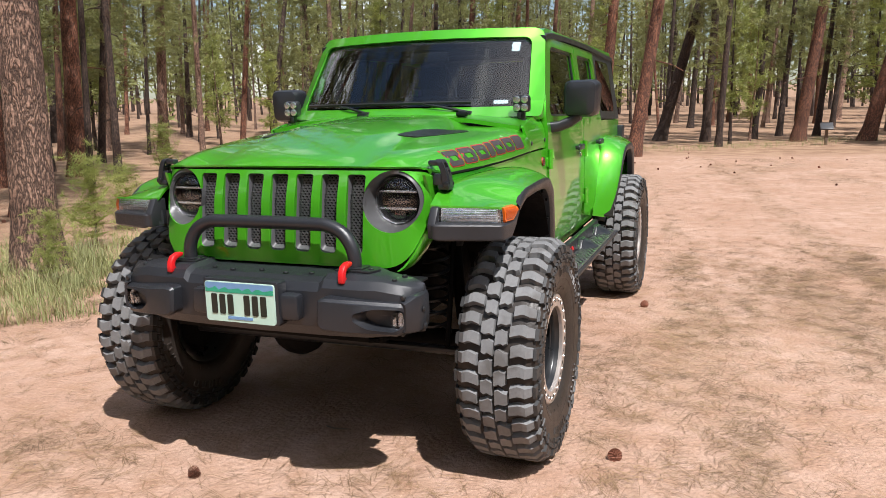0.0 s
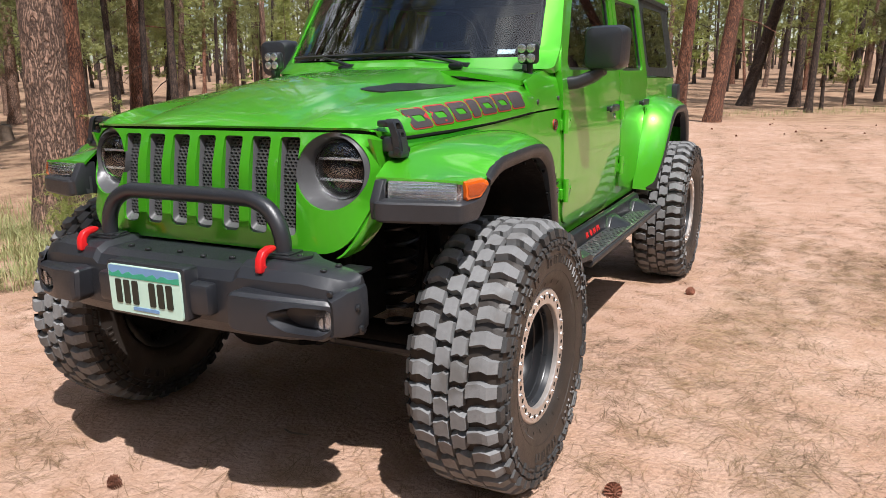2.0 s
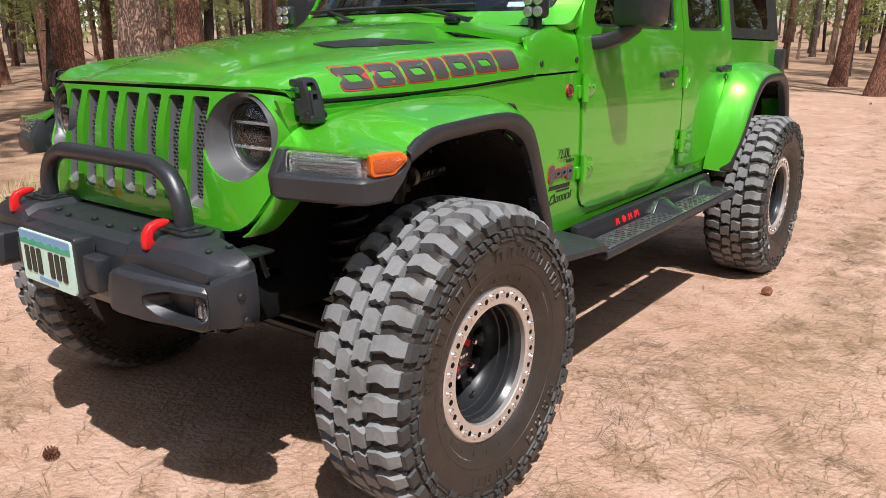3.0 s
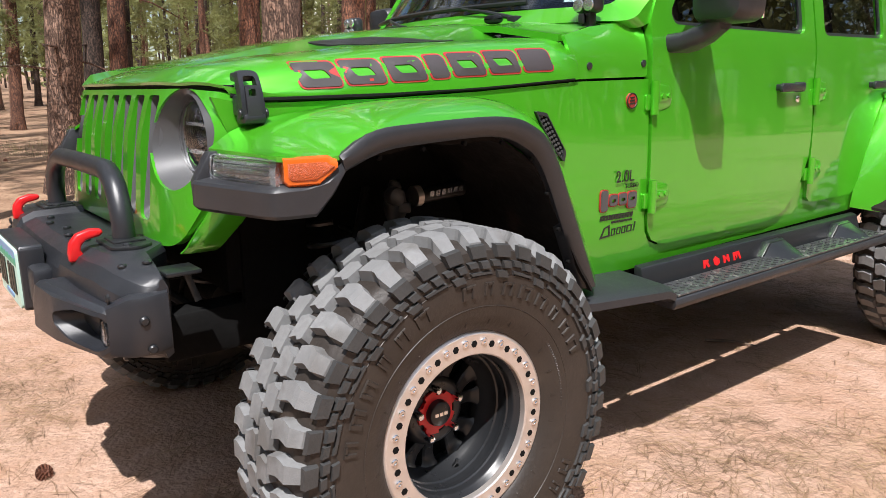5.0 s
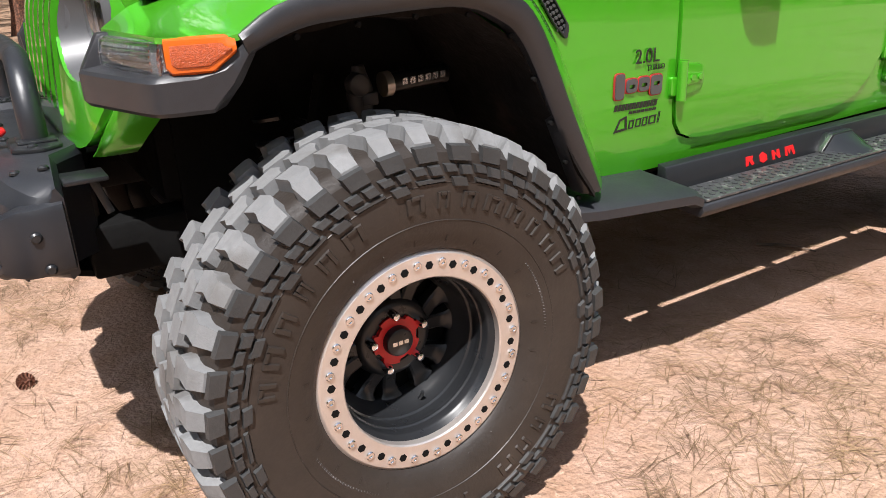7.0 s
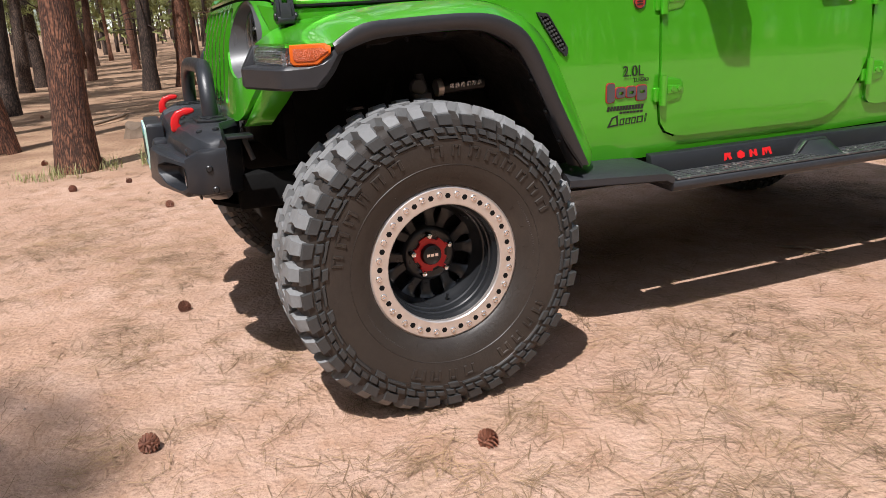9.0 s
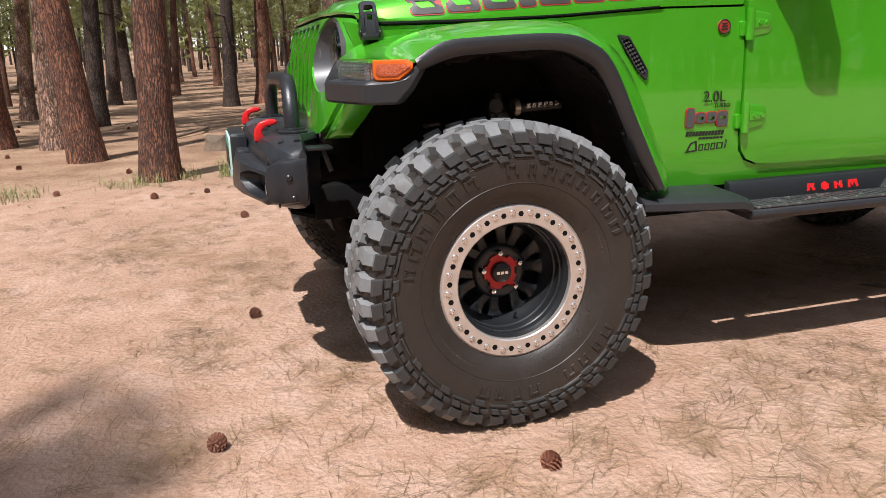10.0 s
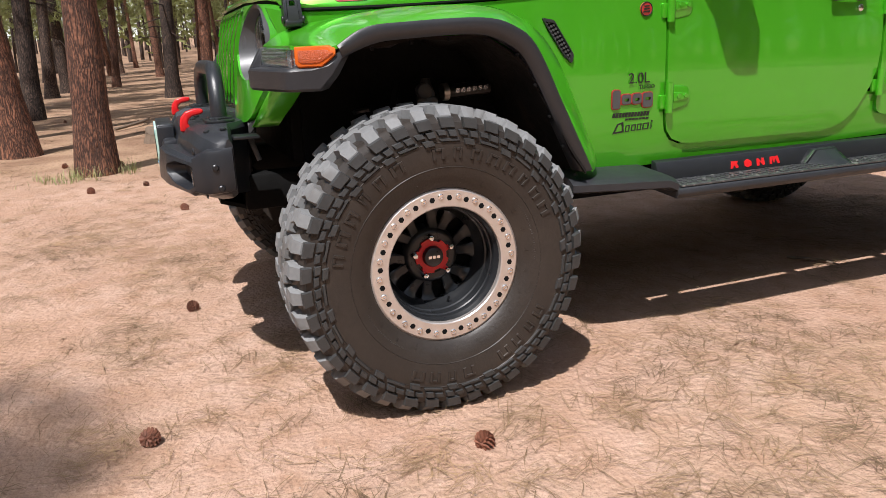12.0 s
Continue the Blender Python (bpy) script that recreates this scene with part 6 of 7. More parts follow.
def wheel_meshes():
    out = {}
    t, tread, biter = tyre_mesh()
    out["tyre"] = finish("tyre", t, SIDEWALL, 40)
    out["tread"] = finish("tread", tread, RUBBER, 4)
    out["side_biter"] = finish("side_biter", biter, BITER, 6)
    out["sidewall_mark"] = finish("sidewall_mark", sidewall_marks(), SIDEWALL, 30)
    barrel = revolve([(0.118, 0.186), (0.112, 0.180), (0.100, 0.1775), (0.096, 0.1735), (0.090, 0.1715), (0.076, 0.1708), (0.073, 0.1675), (0.066, 0.1675), (0.063, 0.1695), (0.042, 0.1675), (0.039, 0.1635), (0.031, 0.1630), (0.008, 0.156), (-0.006, 0.1475), (-0.020, 0.1455), (-0.034, 0.150), (-0.10, 0.178), (-0.125, 0.22), (-0.128, 0.228), (-0.118, 0.228), (-0.10, 0.205), (0.08, 0.205), (0.110, 0.222), (0.118, 0.222), (0.118, 0.186)], 72)
    out["wheel"] = finish("wheel", barrel, RIMBLACK, 40)
    ring = revolve([(0.116, 0.1785), (0.127, 0.179), (0.130, 0.182), (0.130, 0.228), (0.127, 0.233), (0.120, 0.238), (0.112, 0.238), (0.112, 0.1785), (0.116, 0.1785)], 96)
    out["bead_ring"] = finish("bead_ring", ring, POLISHED, 30)
    b = bmesh.new()
    loft([[(h, r * math.cos(2 * math.pi * k / 12), r * math.sin(2 * math.pi * k / 12)) for k in range(12)] for h, r in ((0, 0.0090), (0.003, 0.0090), (0.0046, 0.0072), (0.0046, 0.0044), (0.0018, 0.0040))], True, True, b)
    out["bolt"] = finish("bolt", b, CHROME, 30)
    b = bmesh.new()
    loft([[(h, r * math.cos(2 * math.pi * k / 6), r * math.sin(2 * math.pi * k / 6)) for k in range(6)] for h, r in ((0.0, 0.0088), (0.0006, 0.0088))], True, True, b)
    out["pocket"] = finish("pocket", b, DARK, 30)
    # spokes: six pairs
    sp = bmesh.new()
    for k in range(6):
        a = radians(60 * k + 12)
        for off in (-0.23, 0.23):
            rows = []
            for r, x, w in ((0.060, -0.004, 0.016), (0.090, -0.010, 0.016), (0.116, -0.016, 0.0165), (0.136, -0.014, 0.020), (0.150, -0.006, 0.030)):
                cy, cz = r * math.cos(a + off * min(1.0, r / 0.13)), r * math.sin(a + off * min(1.0, r / 0.13))
                ty, tz = -math.sin(a + off), math.cos(a + off)
                rows.append([(x + d, cy + ty * e, cz + tz * e) for d, e in ((-0.03, -w), (-0.004, -w), (0.0, -w * 0.7), (0.0, w * 0.7), (-0.004, w), (-0.03, w))])
            loft(rows, True, True, sp)
    bd = revolve([(-0.075, 0.0), (-0.075, 0.165), (-0.055, 0.165), (-0.055, 0.09), (-0.05, 0.085), (-0.05, 0.0)], 40)
    out["brake_disc"] = finish("brake_disc", bd, DARK, 40)
    out["spoke"] = finish("spoke", sp, RIMBLACK, 35)
    hub = revolve([(-0.06, 0.094), (-0.030, 0.093), (-0.014, 0.090), (-0.004, 0.084), (0.001, 0.078), (0.002, 0.072), (0.000, 0.0565), (-0.004, 0.0555), (-0.004, 0.0)], 48)
    bmesh.ops.recalc_face_normals(hub, faces=hub.faces[:])
    out["hub"] = finish("hub", hub, RIMBLACK, 40)
    red = bmesh.new()
    rows = []
    for k in range(101):
        a = 2 * math.pi * k / 100
        ph = (a * 5 / (2 * math.pi)) % 1.0
        ro = 0.0555 if min(ph, 1 - ph) > 0.17 else 0.047
        rows.append([(x, r * math.cos(a), r * math.sin(a)) for x, r in ((-0.004, 0.033), (0.006, 0.033), (0.006, ro), (-0.004, ro))])
    loft(rows + [], True, False, red)
    bmesh.ops.remove_doubles(red, verts=red.verts[:], dist=1e-5)
    out["red_ring"] = finish("red_ring", red, RED, 30)
    cap = revolve([(-0.004, 0.033), (0.014, 0.033), (0.022, 0.030), (0.024, 0.027), (0.024, 0.0)], 32)
    out["centre_cap"] = finish("centre_cap", cap, RIMBLACK, 35)
    b = bmesh.new()
    for k in range(3):
        prism(b, [(-0.019 + 0.0135 * k, -0.004), (-0.0085 + 0.0135 * k, -0.004), (-0.0085 + 0.0135 * k, 0.005), (-0.019 + 0.0135 * k, 0.005)], 0, 0.0235, 0.0248)
    out["mark"] = finish("mark", b, CHROME, 30)
    b = bmesh.new()
    loft([[(h, r * math.cos(2 * math.pi * k / 12), r * math.sin(2 * math.pi * k / 12)) for k in range(12)] for h, r in ((-0.006, 0.0105), (0.022, 0.0105), (0.029, 0.0075), (0.031, 0.003))], True, True, b)
    out["lug_nut"] = finish("lug_nut", b, CHROME, 40)
    b = bmesh.new()
    tube(b, [(0.02, 0, 0), (0.03, 0, 0.012), (0.034, 0, 0.022)], 0.0042, 8)
    out["valve"] = finish("valve", b, RIMBLACK, 40)
    return out


WM = wheel_meshes()


def wheel(m, turn):
    """One wheel: rim barrel with tyre, spokes, ring, nuts and bolts."""
    def sub(name, parent, loc=None, label=""):
        o = new(name, WM[name])
        o.parent = parent
        if loc:
            o.matrix_basis = loc
        return tagged(o, label)
    w = new("wheel", WM["wheel"])
    w.parent = car
    w.matrix_basis = m @ Matrix.Rotation(turn, 4, "X")
    tagged(w, "black deep-dish wheel with bright bead ring and mud tyre")
    ty = sub("tyre", w, None, "black rubber sidewall")
    sub("tread", w, None, "dusty grey knobbly mud tread")
    tagged(sub("side_biter", w, None, "dark rubber side blocks"), "", "", "", "stuff")
    sub("sidewall_mark", w, None, "raised plain sidewall shapes")
    sub("bead_ring", w, None, "brushed aluminium bead lock ring")
    sub("spoke", w)
    sub("hub", w)
    sub("brake_disc", w)
    sub("red_ring", w, None, "red hub ring")
    sub("centre_cap", w, None, "black centre cap")
    sub("mark", w)
    for k in range(24):
        a = radians(15 * k + 3)
        sub("bolt", w, Matrix.Translation((0.130, 0.211 * math.cos(a), 0.211 * math.sin(a))))
        a += radians(7.5)
        sub("pocket", w, Matrix.Translation((0.1301, 0.206 * math.cos(a), 0.206 * math.sin(a))))
    for k in range(5):
        a = radians(72 * k + 97)
        sub("lug_nut", w, Matrix.Translation((0.0, 0.0635 * math.cos(a), 0.0635 * math.sin(a))))
    sub("valve", w, Matrix.Translation((-0.002, 0.040, -0.150)))
    return w


WX = 0.885
wheel(pose(WX, 0, 0.460), 0)
wheel(pose(-WX, 0, 0.460, 0, 0, 180), 0.4)
wheel(pose(WX, 3.008, 0.460), 1.1)
wheel(pose(-WX, 3.008, 0.460, 0, 0, 180), 2.0)

# ---- pines ----


def trunk_mesh(name, h, r0, seed, mat, sides=12, lean=0.0, stubs=10):
    rng = random.Random(seed)
    pts, rad = [], []
    bx, by = rng.uniform(-0.25, 0.25), rng.uniform(-0.25, 0.25)
    n = 16
    for k in range(n):
        u = k / (n - 1)
        z = h * u ** 1.25
        pts.append((bx * math.sin(2.3 * u) * u, by * math.sin(2.0 * u + 0.5) * u, z - 0.06))
        flare_r = 0.35 * math.exp(-z / 0.22)
        rad.append(r0 * (1 - 0.80 * u ** 1.1) * (1 + flare_r))
    bm = bmesh.new()
    rows = []
    for p, r in zip(pts, rad):
        rows.append([(p[0] + r * math.cos(a) * (1 + 0.10 * noise.noise((math.cos(a) * 1.5, math.sin(a) * 1.5, p[2] * 0.9 + seed))),
                      p[1] + r * math.sin(a) * (1 + 0.10 * noise.noise((math.cos(a) * 1.5 + 9, math.sin(a) * 1.5, p[2] * 0.9 + seed))), p[2]) for a in (2 * math.pi * k / sides for k in range(sides))])
    loft(rows, True, True, bm)
    for k in range(stubs):
        z = rng.uniform(1.6, h * 0.55)
        a = rng.uniform(0, 6.28)
        u = (z / h) ** 0.8
        c = Vector((np.interp(z, [p[2] for p in pts], [p[0] for p in pts]), np.interp(z, [p[2] for p in pts], [p[1] for p in pts]), z))
        ln = rng.uniform(0.3, 1.5)
        d = Vector((math.cos(a), math.sin(a), rng.uniform(-0.35, 0.2)))
        side = Vector((-math.sin(a), math.cos(a), 0)) * rng.uniform(-0.3, 0.3)
        tube(bm, [c, c + d * ln * 0.5, c + d * ln + side + Vector((0, 0, -0.12 * ln))], [0.022, 0.014, 0.004], 5, False)
    return finish(name, bm, mat, 60)


def tuft(verts, faces, c, d, rng, length, count, width):
    """A brush of long needles round a twig's end."""
    for _ in range(count):
        v = (d * rng.uniform(0.1, 1.0) + Vector((rng.gauss(0, 1), rng.gauss(0, 1), rng.gauss(0.15, 0.9))) * 0.62).normalized()
        ln = length * rng.uniform(0.6, 1.15)
        s = v.cross(Vector((rng.gauss(0, 1), rng.gauss(0, 1), rng.gauss(0, 1)))).normalized() * width
        o = c - d * rng.uniform(0, 0.16)
        i = len(verts)
        verts += [o - s, o + s, o + v * ln]
        faces.append((i, i + 1, i + 2))


def crown_mesh(name, h, base, spread, seed, mat, branches=46, tufts=8, needles=13, length=0.26, width=0.011, bark=None):
    rng = random.Random(seed)
    verts, faces = [], []
    for b in range(branches):
        u = (b + rng.random()) / branches
        z = base + (h - base) * u
        a = rng.uniform(0, 6.283)
        reach = spread * (1 - u * 0.82) * rng.uniform(0.45, 1.1)
        if u < 0.2:
            reach *= 0.55 + 2 * u
        d = Vector((math.cos(a), math.sin(a), rng.uniform(-0.12, 0.28)))
        lift = rng.uniform(0.0, 0.25)
        # limb
        s = Vector((-math.sin(a), math.cos(a), 0)) * 0.013
        tip = Vector((0, 0, z)) + d * reach + Vector((0, 0, lift * reach))
        i = len(verts)
        verts += [Vector((0, 0, z)) - s, Vector((0, 0, z)) + s, tip]
        faces.append((i, i + 1, i + 2))
        i = len(verts)
        verts += [Vector((0, 0, z - 0.02)), Vector((0, 0, z + 0.02)), tip]
        faces.append((i, i + 1, i + 2))
        for k in range(tufts):
            t = rng.uniform(0.35, 1.0)
            c = Vector((0, 0, z)) + d * reach * t + Vector((0, 0, lift * reach * t * t))
            c += Vector((rng.gauss(0, 0.19), rng.gauss(0, 0.19), rng.gauss(0.02, 0.14))) * (0.5 + reach * 0.4)
            dd = (d + Vector((rng.gauss(0, 0.6), rng.gauss(0, 0.6), rng.gauss(0.2, 0.5)))).normalized()
            tuft(verts, faces, c, dd, rng, length, needles, width)
    me = bpy.data.meshes.new(name)
    me.from_pydata([tuple(v) for v in verts], [], faces)
    me.materials.append(mat)
    return me


BARKS = {"red": BARK_RED, "grey": BARK_GREY, "dark": BARK_DARK}
TRUNKS, CROWNS = {}, []
HEIGHTS = [15.0, 18.0, 20.0, 16.5]
for kind in BARKS:
    TRUNKS[kind] = [trunk_mesh("trunk", HEIGHTS[k], 0.20, 11 * k + len(kind), BARKS[kind], 14 if kind != "dark" else 10, 0, 12 if kind == "dark" else 7) for k in range(4)]
for k in range(4):
    CROWNS.append(crown_mesh("crown", HEIGHTS[k] + 0.4, (2.4, 3.0, 3.6, 1.9)[k], (2.1, 2.5, 2.7, 1.9)[k], 70 + k, NEEDLES, 64, 10, 16, 0.29, 0.0105))
YOUNG_T = [trunk_mesh("trunk", 6.0, 0.07, 5, BARK_DARK, 8, 0, 5), trunk_mesh("trunk", 4.2, 0.055, 6, BARK_GREY, 8, 0, 4)]
YOUNG_C = [crown_mesh("crown", 6.2, 1.3, 1.35, 91, NEEDLES_YOUNG, 46, 8, 14, 0.24, 0.010), crown_mesh("crown", 4.4, 0.7, 1.05, 92, NEEDLES_YOUNG, 40, 8, 14, 0.22, 0.009)]

LABELS = {"red": "tall ponderosa pine with orange-red plated bark", "grey": "tall pine with pale grey-brown furrowed bark", "dark": "slender pine with dark bark and dead twigs"}


def pine(x, y, dia, kind, variant, lean=(0.0, 0.0), spin=0.0, crown=True, high=0.0):
    t = new("pine_tree")
    s = dia / 0.40
    zs = 0.85 + 0.3 * random.random()
    # lean: sideways metres for each metre up
    shear = Matrix(((1, 0, lean[0], 0), (0, 1, lean[1], 0), (0, 0, 1, 0), (0, 0, 0, 1)))
    t.location = (x, y, height(x, y))
    ax = Vector((-lean[1], lean[0], 0))
    t.rotation_mode = "QUATERNION"
    t.rotation_quaternion = Matrix.Rotation(math.atan(math.hypot(*lean)), 4, ax.normalized()).to_quaternion() if ax.length > 1e-6 else (1, 0, 0, 0)
    a = new("trunk", TRUNKS[kind][variant])
    a.parent = t
    a.scale = (s, s, zs)
    a.rotation_euler = (0, 0, spin)
    if crown:
        c = new("crown", CROWNS[variant])
        c.parent = t
        c.rotation_euler = (0, 0, spin * 1.7)
        c.scale = (0.9 + 0.15 * s, 0.9 + 0.15 * s, zs)
        c.location = (0, 0, high)
    tagged(t, LABELS[kind], "tree", "pines of the forest")
    return t


def young(x, y, k, scale, spin):
    t = new("young_pine")
    t.location = (x, y, height(x, y))
    t.scale = (scale,) * 3
    for nm, me in (("trunk", YOUNG_T[k]), ("crown", YOUNG_C[k])):
        o = new(nm, me)
        o.parent = t
        o.rotation_euler = (0, 0, spin)
    tagged(t, "small young pine with bright yellow-green needles", "tree", "young pines")


KNOWN = [(-4.65, 2.32, 0.43, "grey", 1, (0.02, 0.03)), (-8.0, 0.98, 0.46, "grey", 2, (0.01, 0.06)), (-13.4, 11.06, 0.44, "red", 2, (0.04, 0.04)), (-10.7, 8.84, 0.15, "dark", 0, (0.03, 0.03)),
         (-11.05, 9.97, 0.19, "dark", 3, (0.02, 0.02)), (-20.1, 16.65, 0.25, "red", 0, (0.05, 0.05)), (-19.2, 20.7, 0.42, "grey", 1, (0.03, 0.03)), (-19.0, 19.7, 0.14, "dark", 0, (0.03, 0.03)),
         (-1.0, 19.5, 0.40, "red", 1, (0.13, 0.015)), (-1.1, 29.2, 0.50, "dark", 2, (0.25, 0.02)), (0.7, 28.1, 0.36, "dark", 1, (0.02, 0.0)), (1.24, 24.8, 0.24, "dark", 0, (0.03, 0.0)),
         (3.95, 27.7, 0.48, "red", 2, (0.10, 0.0)), (6.14, 27.4, 0.54, "red", 1, (0.20, 0.0)), (3.57, 32.9, 0.28, "dark", 3, (0.05, 0.0)), (-4.99, -1.31, 0.33, "red", 1, (0.0, 0.045)),
         (-7.08, -2.26, 0.37, "red", 2, (0.01, -0.06)), (-9.01, -2.90, 0.38, "grey", 0, (0.0, 0.03)), (-13.33, -2.85, 0.35, "dark", 1, (0.0, 0.07)), (-18.7, -0.11, 0.38, "dark", 2, (0.0, 0.04)),
         (-21.9, -3.38, 0.34, "dark", 0, (0.0, 0.05)), (-19.5, 0.83, 0.44, "red", 3, (0.0, 0.06)), (-11.4, 2.16, 0.36, "dark", 0, (0.02, 0.04)), (-11.5, 2.55, 0.34, "red", 1, (0.02, 0.05)),
         (-10.6, 4.6, 0.40, "red", 2, (0.02, 0.03)), (-8.3, 5.3, 0.44, "red", 0, (0.02, 0.03)), (-14.5, 6.3, 0.36, "red", 3, (0.02, 0.02)), (-2.6, 23.5, 0.44, "red", 0, (0.08, 0.01)), (-38.7, -9.2, 0.5, "dark", 1, (0, 0.1)),
         (8.6, 29.5, 0.4, "dark", 2, (0.1, 0.0)), (2.5, 30.0, 0.26, "dark", 1, (0.06, 0.0)), (5.1, 33.5, 0.3, "dark", 0, (0.08, 0.0))]
random.seed(4)
for i, (x, y, d, kind, v, ln) in enumerate(KNOWN):
    pine(x, y, d, kind, v, ln, i * 1.37, True, 4.0 if i == 0 else 2.6 if math.hypot(x, y) < 16 else 1.0)

# tall pines behind the walker, seen in the windscreen
for i, (x, y) in enumerate(((-7.4, -6.2), (-9.6, -3.8), (-12.5, -8.0), (-3.4, -12.0), (-10.5, -12.0), (0.5, -16.0))):
    pine(x, y, 0.42, 'red', i % 3, (0, 0), i * 2.2, True, 1.5)
# unseen pine, added so its crown tip shades the dirt ahead of the wheel
pine(8.25, -7.58, 0.34, 'grey', 0, (0, 0), 0.4, True, 0.0)

# the rest of the forest: a loose scatter in the sector behind and beside the vehicle
placed = [(k[0], k[1]) for k in KNOWN]
rng = random.Random(21)
made = 0
for _ in range(6000):
    if made >= 190:
        break
    a = radians(rng.uniform(72, 204))
    d = math.sqrt(rng.uniform(14 ** 2, 62 ** 2))
    x, y = 1.5 + d * math.cos(a), -1.5 + d * math.sin(a)
    if not (x < -12.5 - 0.12 * max(0, 10 - abs(y)) or y > 29):
        continue
    if x > -12 and y < 34:
        continue
    if any((x - p) ** 2 + (y - q) ** 2 < (2.1 + d * 0.012) ** 2 for p, q in placed):
        continue
    placed.append((x, y))
    kind = rng.choices(("red", "grey", "dark"), (0.34, 0.30, 0.36))[0]
    dia = rng.choice((0.16, 0.2, 0.24, 0.28, 0.32, 0.36, 0.42))
    pine(x, y, dia, kind, rng.randrange(4), (rng.gauss(0.03, 0.05), rng.gauss(0.02, 0.04)), rng.uniform(0, 6.28), True)
    made += 1
for x, y, k, s in ((-26, 33, 0, 1.0), (-22, 28, 1, 1.2), (-31, 30, 0, 1.1), (-17, 25, 1, 0.9), (1.6, 26.4, 0, 0.95), (2.3, 28.5, 1, 1.1), (-3.5, 30, 0, 1.1), (6.9, 31, 0, 1.2), (-24, 22, 0, 1.0), (-15.5, 33, 0, 1.15), (-9, 33, 0, 1.2), (-28, 12, 0, 0.9), (9.5, 33, 1, 1.3)):
    young(x, y, k, s, x * 2.1)
# a sapling by the grass
sap = new("pine_sapling")
sap.location = (-5.0, 3.35, 0)
o = new("stem", trunk_mesh("stem", 0.95, 0.018, 8, BARK_GREY, 6, 0, 0))
o.parent = sap
o = new("crown", crown_mesh("crown", 1.05, 0.10, 0.42, 93, NEEDLES_YOUNG, 22, 6, 46, 0.13, 0.0017))
o.parent = sap
tagged(sap, "bushy green pine sapling beside the grass", "sapling", "pine saplings")
for x, y, s in ((-4.05, 1.95, 0.62), (-5.7, 4.6, 0.8), (-3.65, 2.9, 0.45), (-12.6, 13.2, 1.2)):
    c = copy_thing(sap, pose(x, y, height(x, y), 0, 0, x * 77) @ Matrix.Scale(s, 4))


def far_woods():
    """Distant forest all round, one joined mesh of simple tapered trunks and ragged needle clumps."""
    rng = random.Random(33)
    tv, tf, cv, cf = [], [], [], []
    for _ in range(2100):
        a = rng.uniform(0, 6.283)
        deg = math.degrees(a)
        seen = 70 < deg < 206
        d = math.sqrt(rng.uniform(58 ** 2, 150 ** 2)) if seen else math.sqrt(rng.uniform(24 ** 2, 85 ** 2))
        # out of view: nearer trees, added to darken the sky reflected in the paint
        if not seen and rng.random() < 0.15:
            continue
        x, y = 1.5 + d * math.cos(a), -1.5 + d * math.sin(a)
        z = height(x, y) - 0.2
        h = rng.uniform(13, 21)
        r = rng.uniform(0.10, 0.24)
        lx, ly = rng.gauss(0, 0.5), rng.gauss(0, 0.5)
        i = len(tv)
        for k in range(5):
            b = 6.283 * k / 5
            tv.append((x + r * math.cos(b), y + r * math.sin(b), z))
        for k in range(5):
            b = 6.283 * k / 5
            tv.append((x + lx + 0.3 * r * math.cos(b), y + ly + 0.3 * r * math.sin(b), z + h))
        for k in range(5):
            tf.append((i + k, i + (k + 1) % 5, i + 5 + (k + 1) % 5, i + 5 + k))
        base = rng.uniform(0.8, 4.5) if seen else rng.uniform(2.5, 6.5)
        for _ in range(75):
            u = rng.random()
            hz = base + (h - base) * u
            q = rng.uniform(0, 6.283)
            rr = (2.3 - 1.7 * u) * math.sqrt(rng.random())
            c = Vector((x + lx * hz / h + rr * math.cos(q), y + ly * hz / h + rr * math.sin(q), z + hz))
            for _ in range(3):
                v = Vector((rng.gauss(0, 1), rng.gauss(0, 1), rng.gauss(0.2, 0.8))).normalized() * rng.uniform(0.4, 0.95)
                s = v.cross(Vector((rng.gauss(0, 1), rng.gauss(0, 1), rng.gauss(0, 1)))).normalized() * 0.15
                j = len(cv)
                cv.extend([tuple(c - s), tuple(c + s), tuple(c + v)])
                cf.append((j, j + 1, j + 2))
    me = bpy.data.meshes.new("far_woods")
    n = len(tv)
    me.from_pydata(tv + cv, [], tf + [tuple(i + n for i in f) for f in cf])
    me.materials.append(BARK_DARK)
    me.materials.append(NEEDLES)
    me.polygons.foreach_set("material_index", [0] * len(tf) + [1] * len(cf))
    tagged(new("far_woods", me), "distant pine forest on rising ground", "forest", "", "stuff")


far_woods()

# ---- ground cover ----


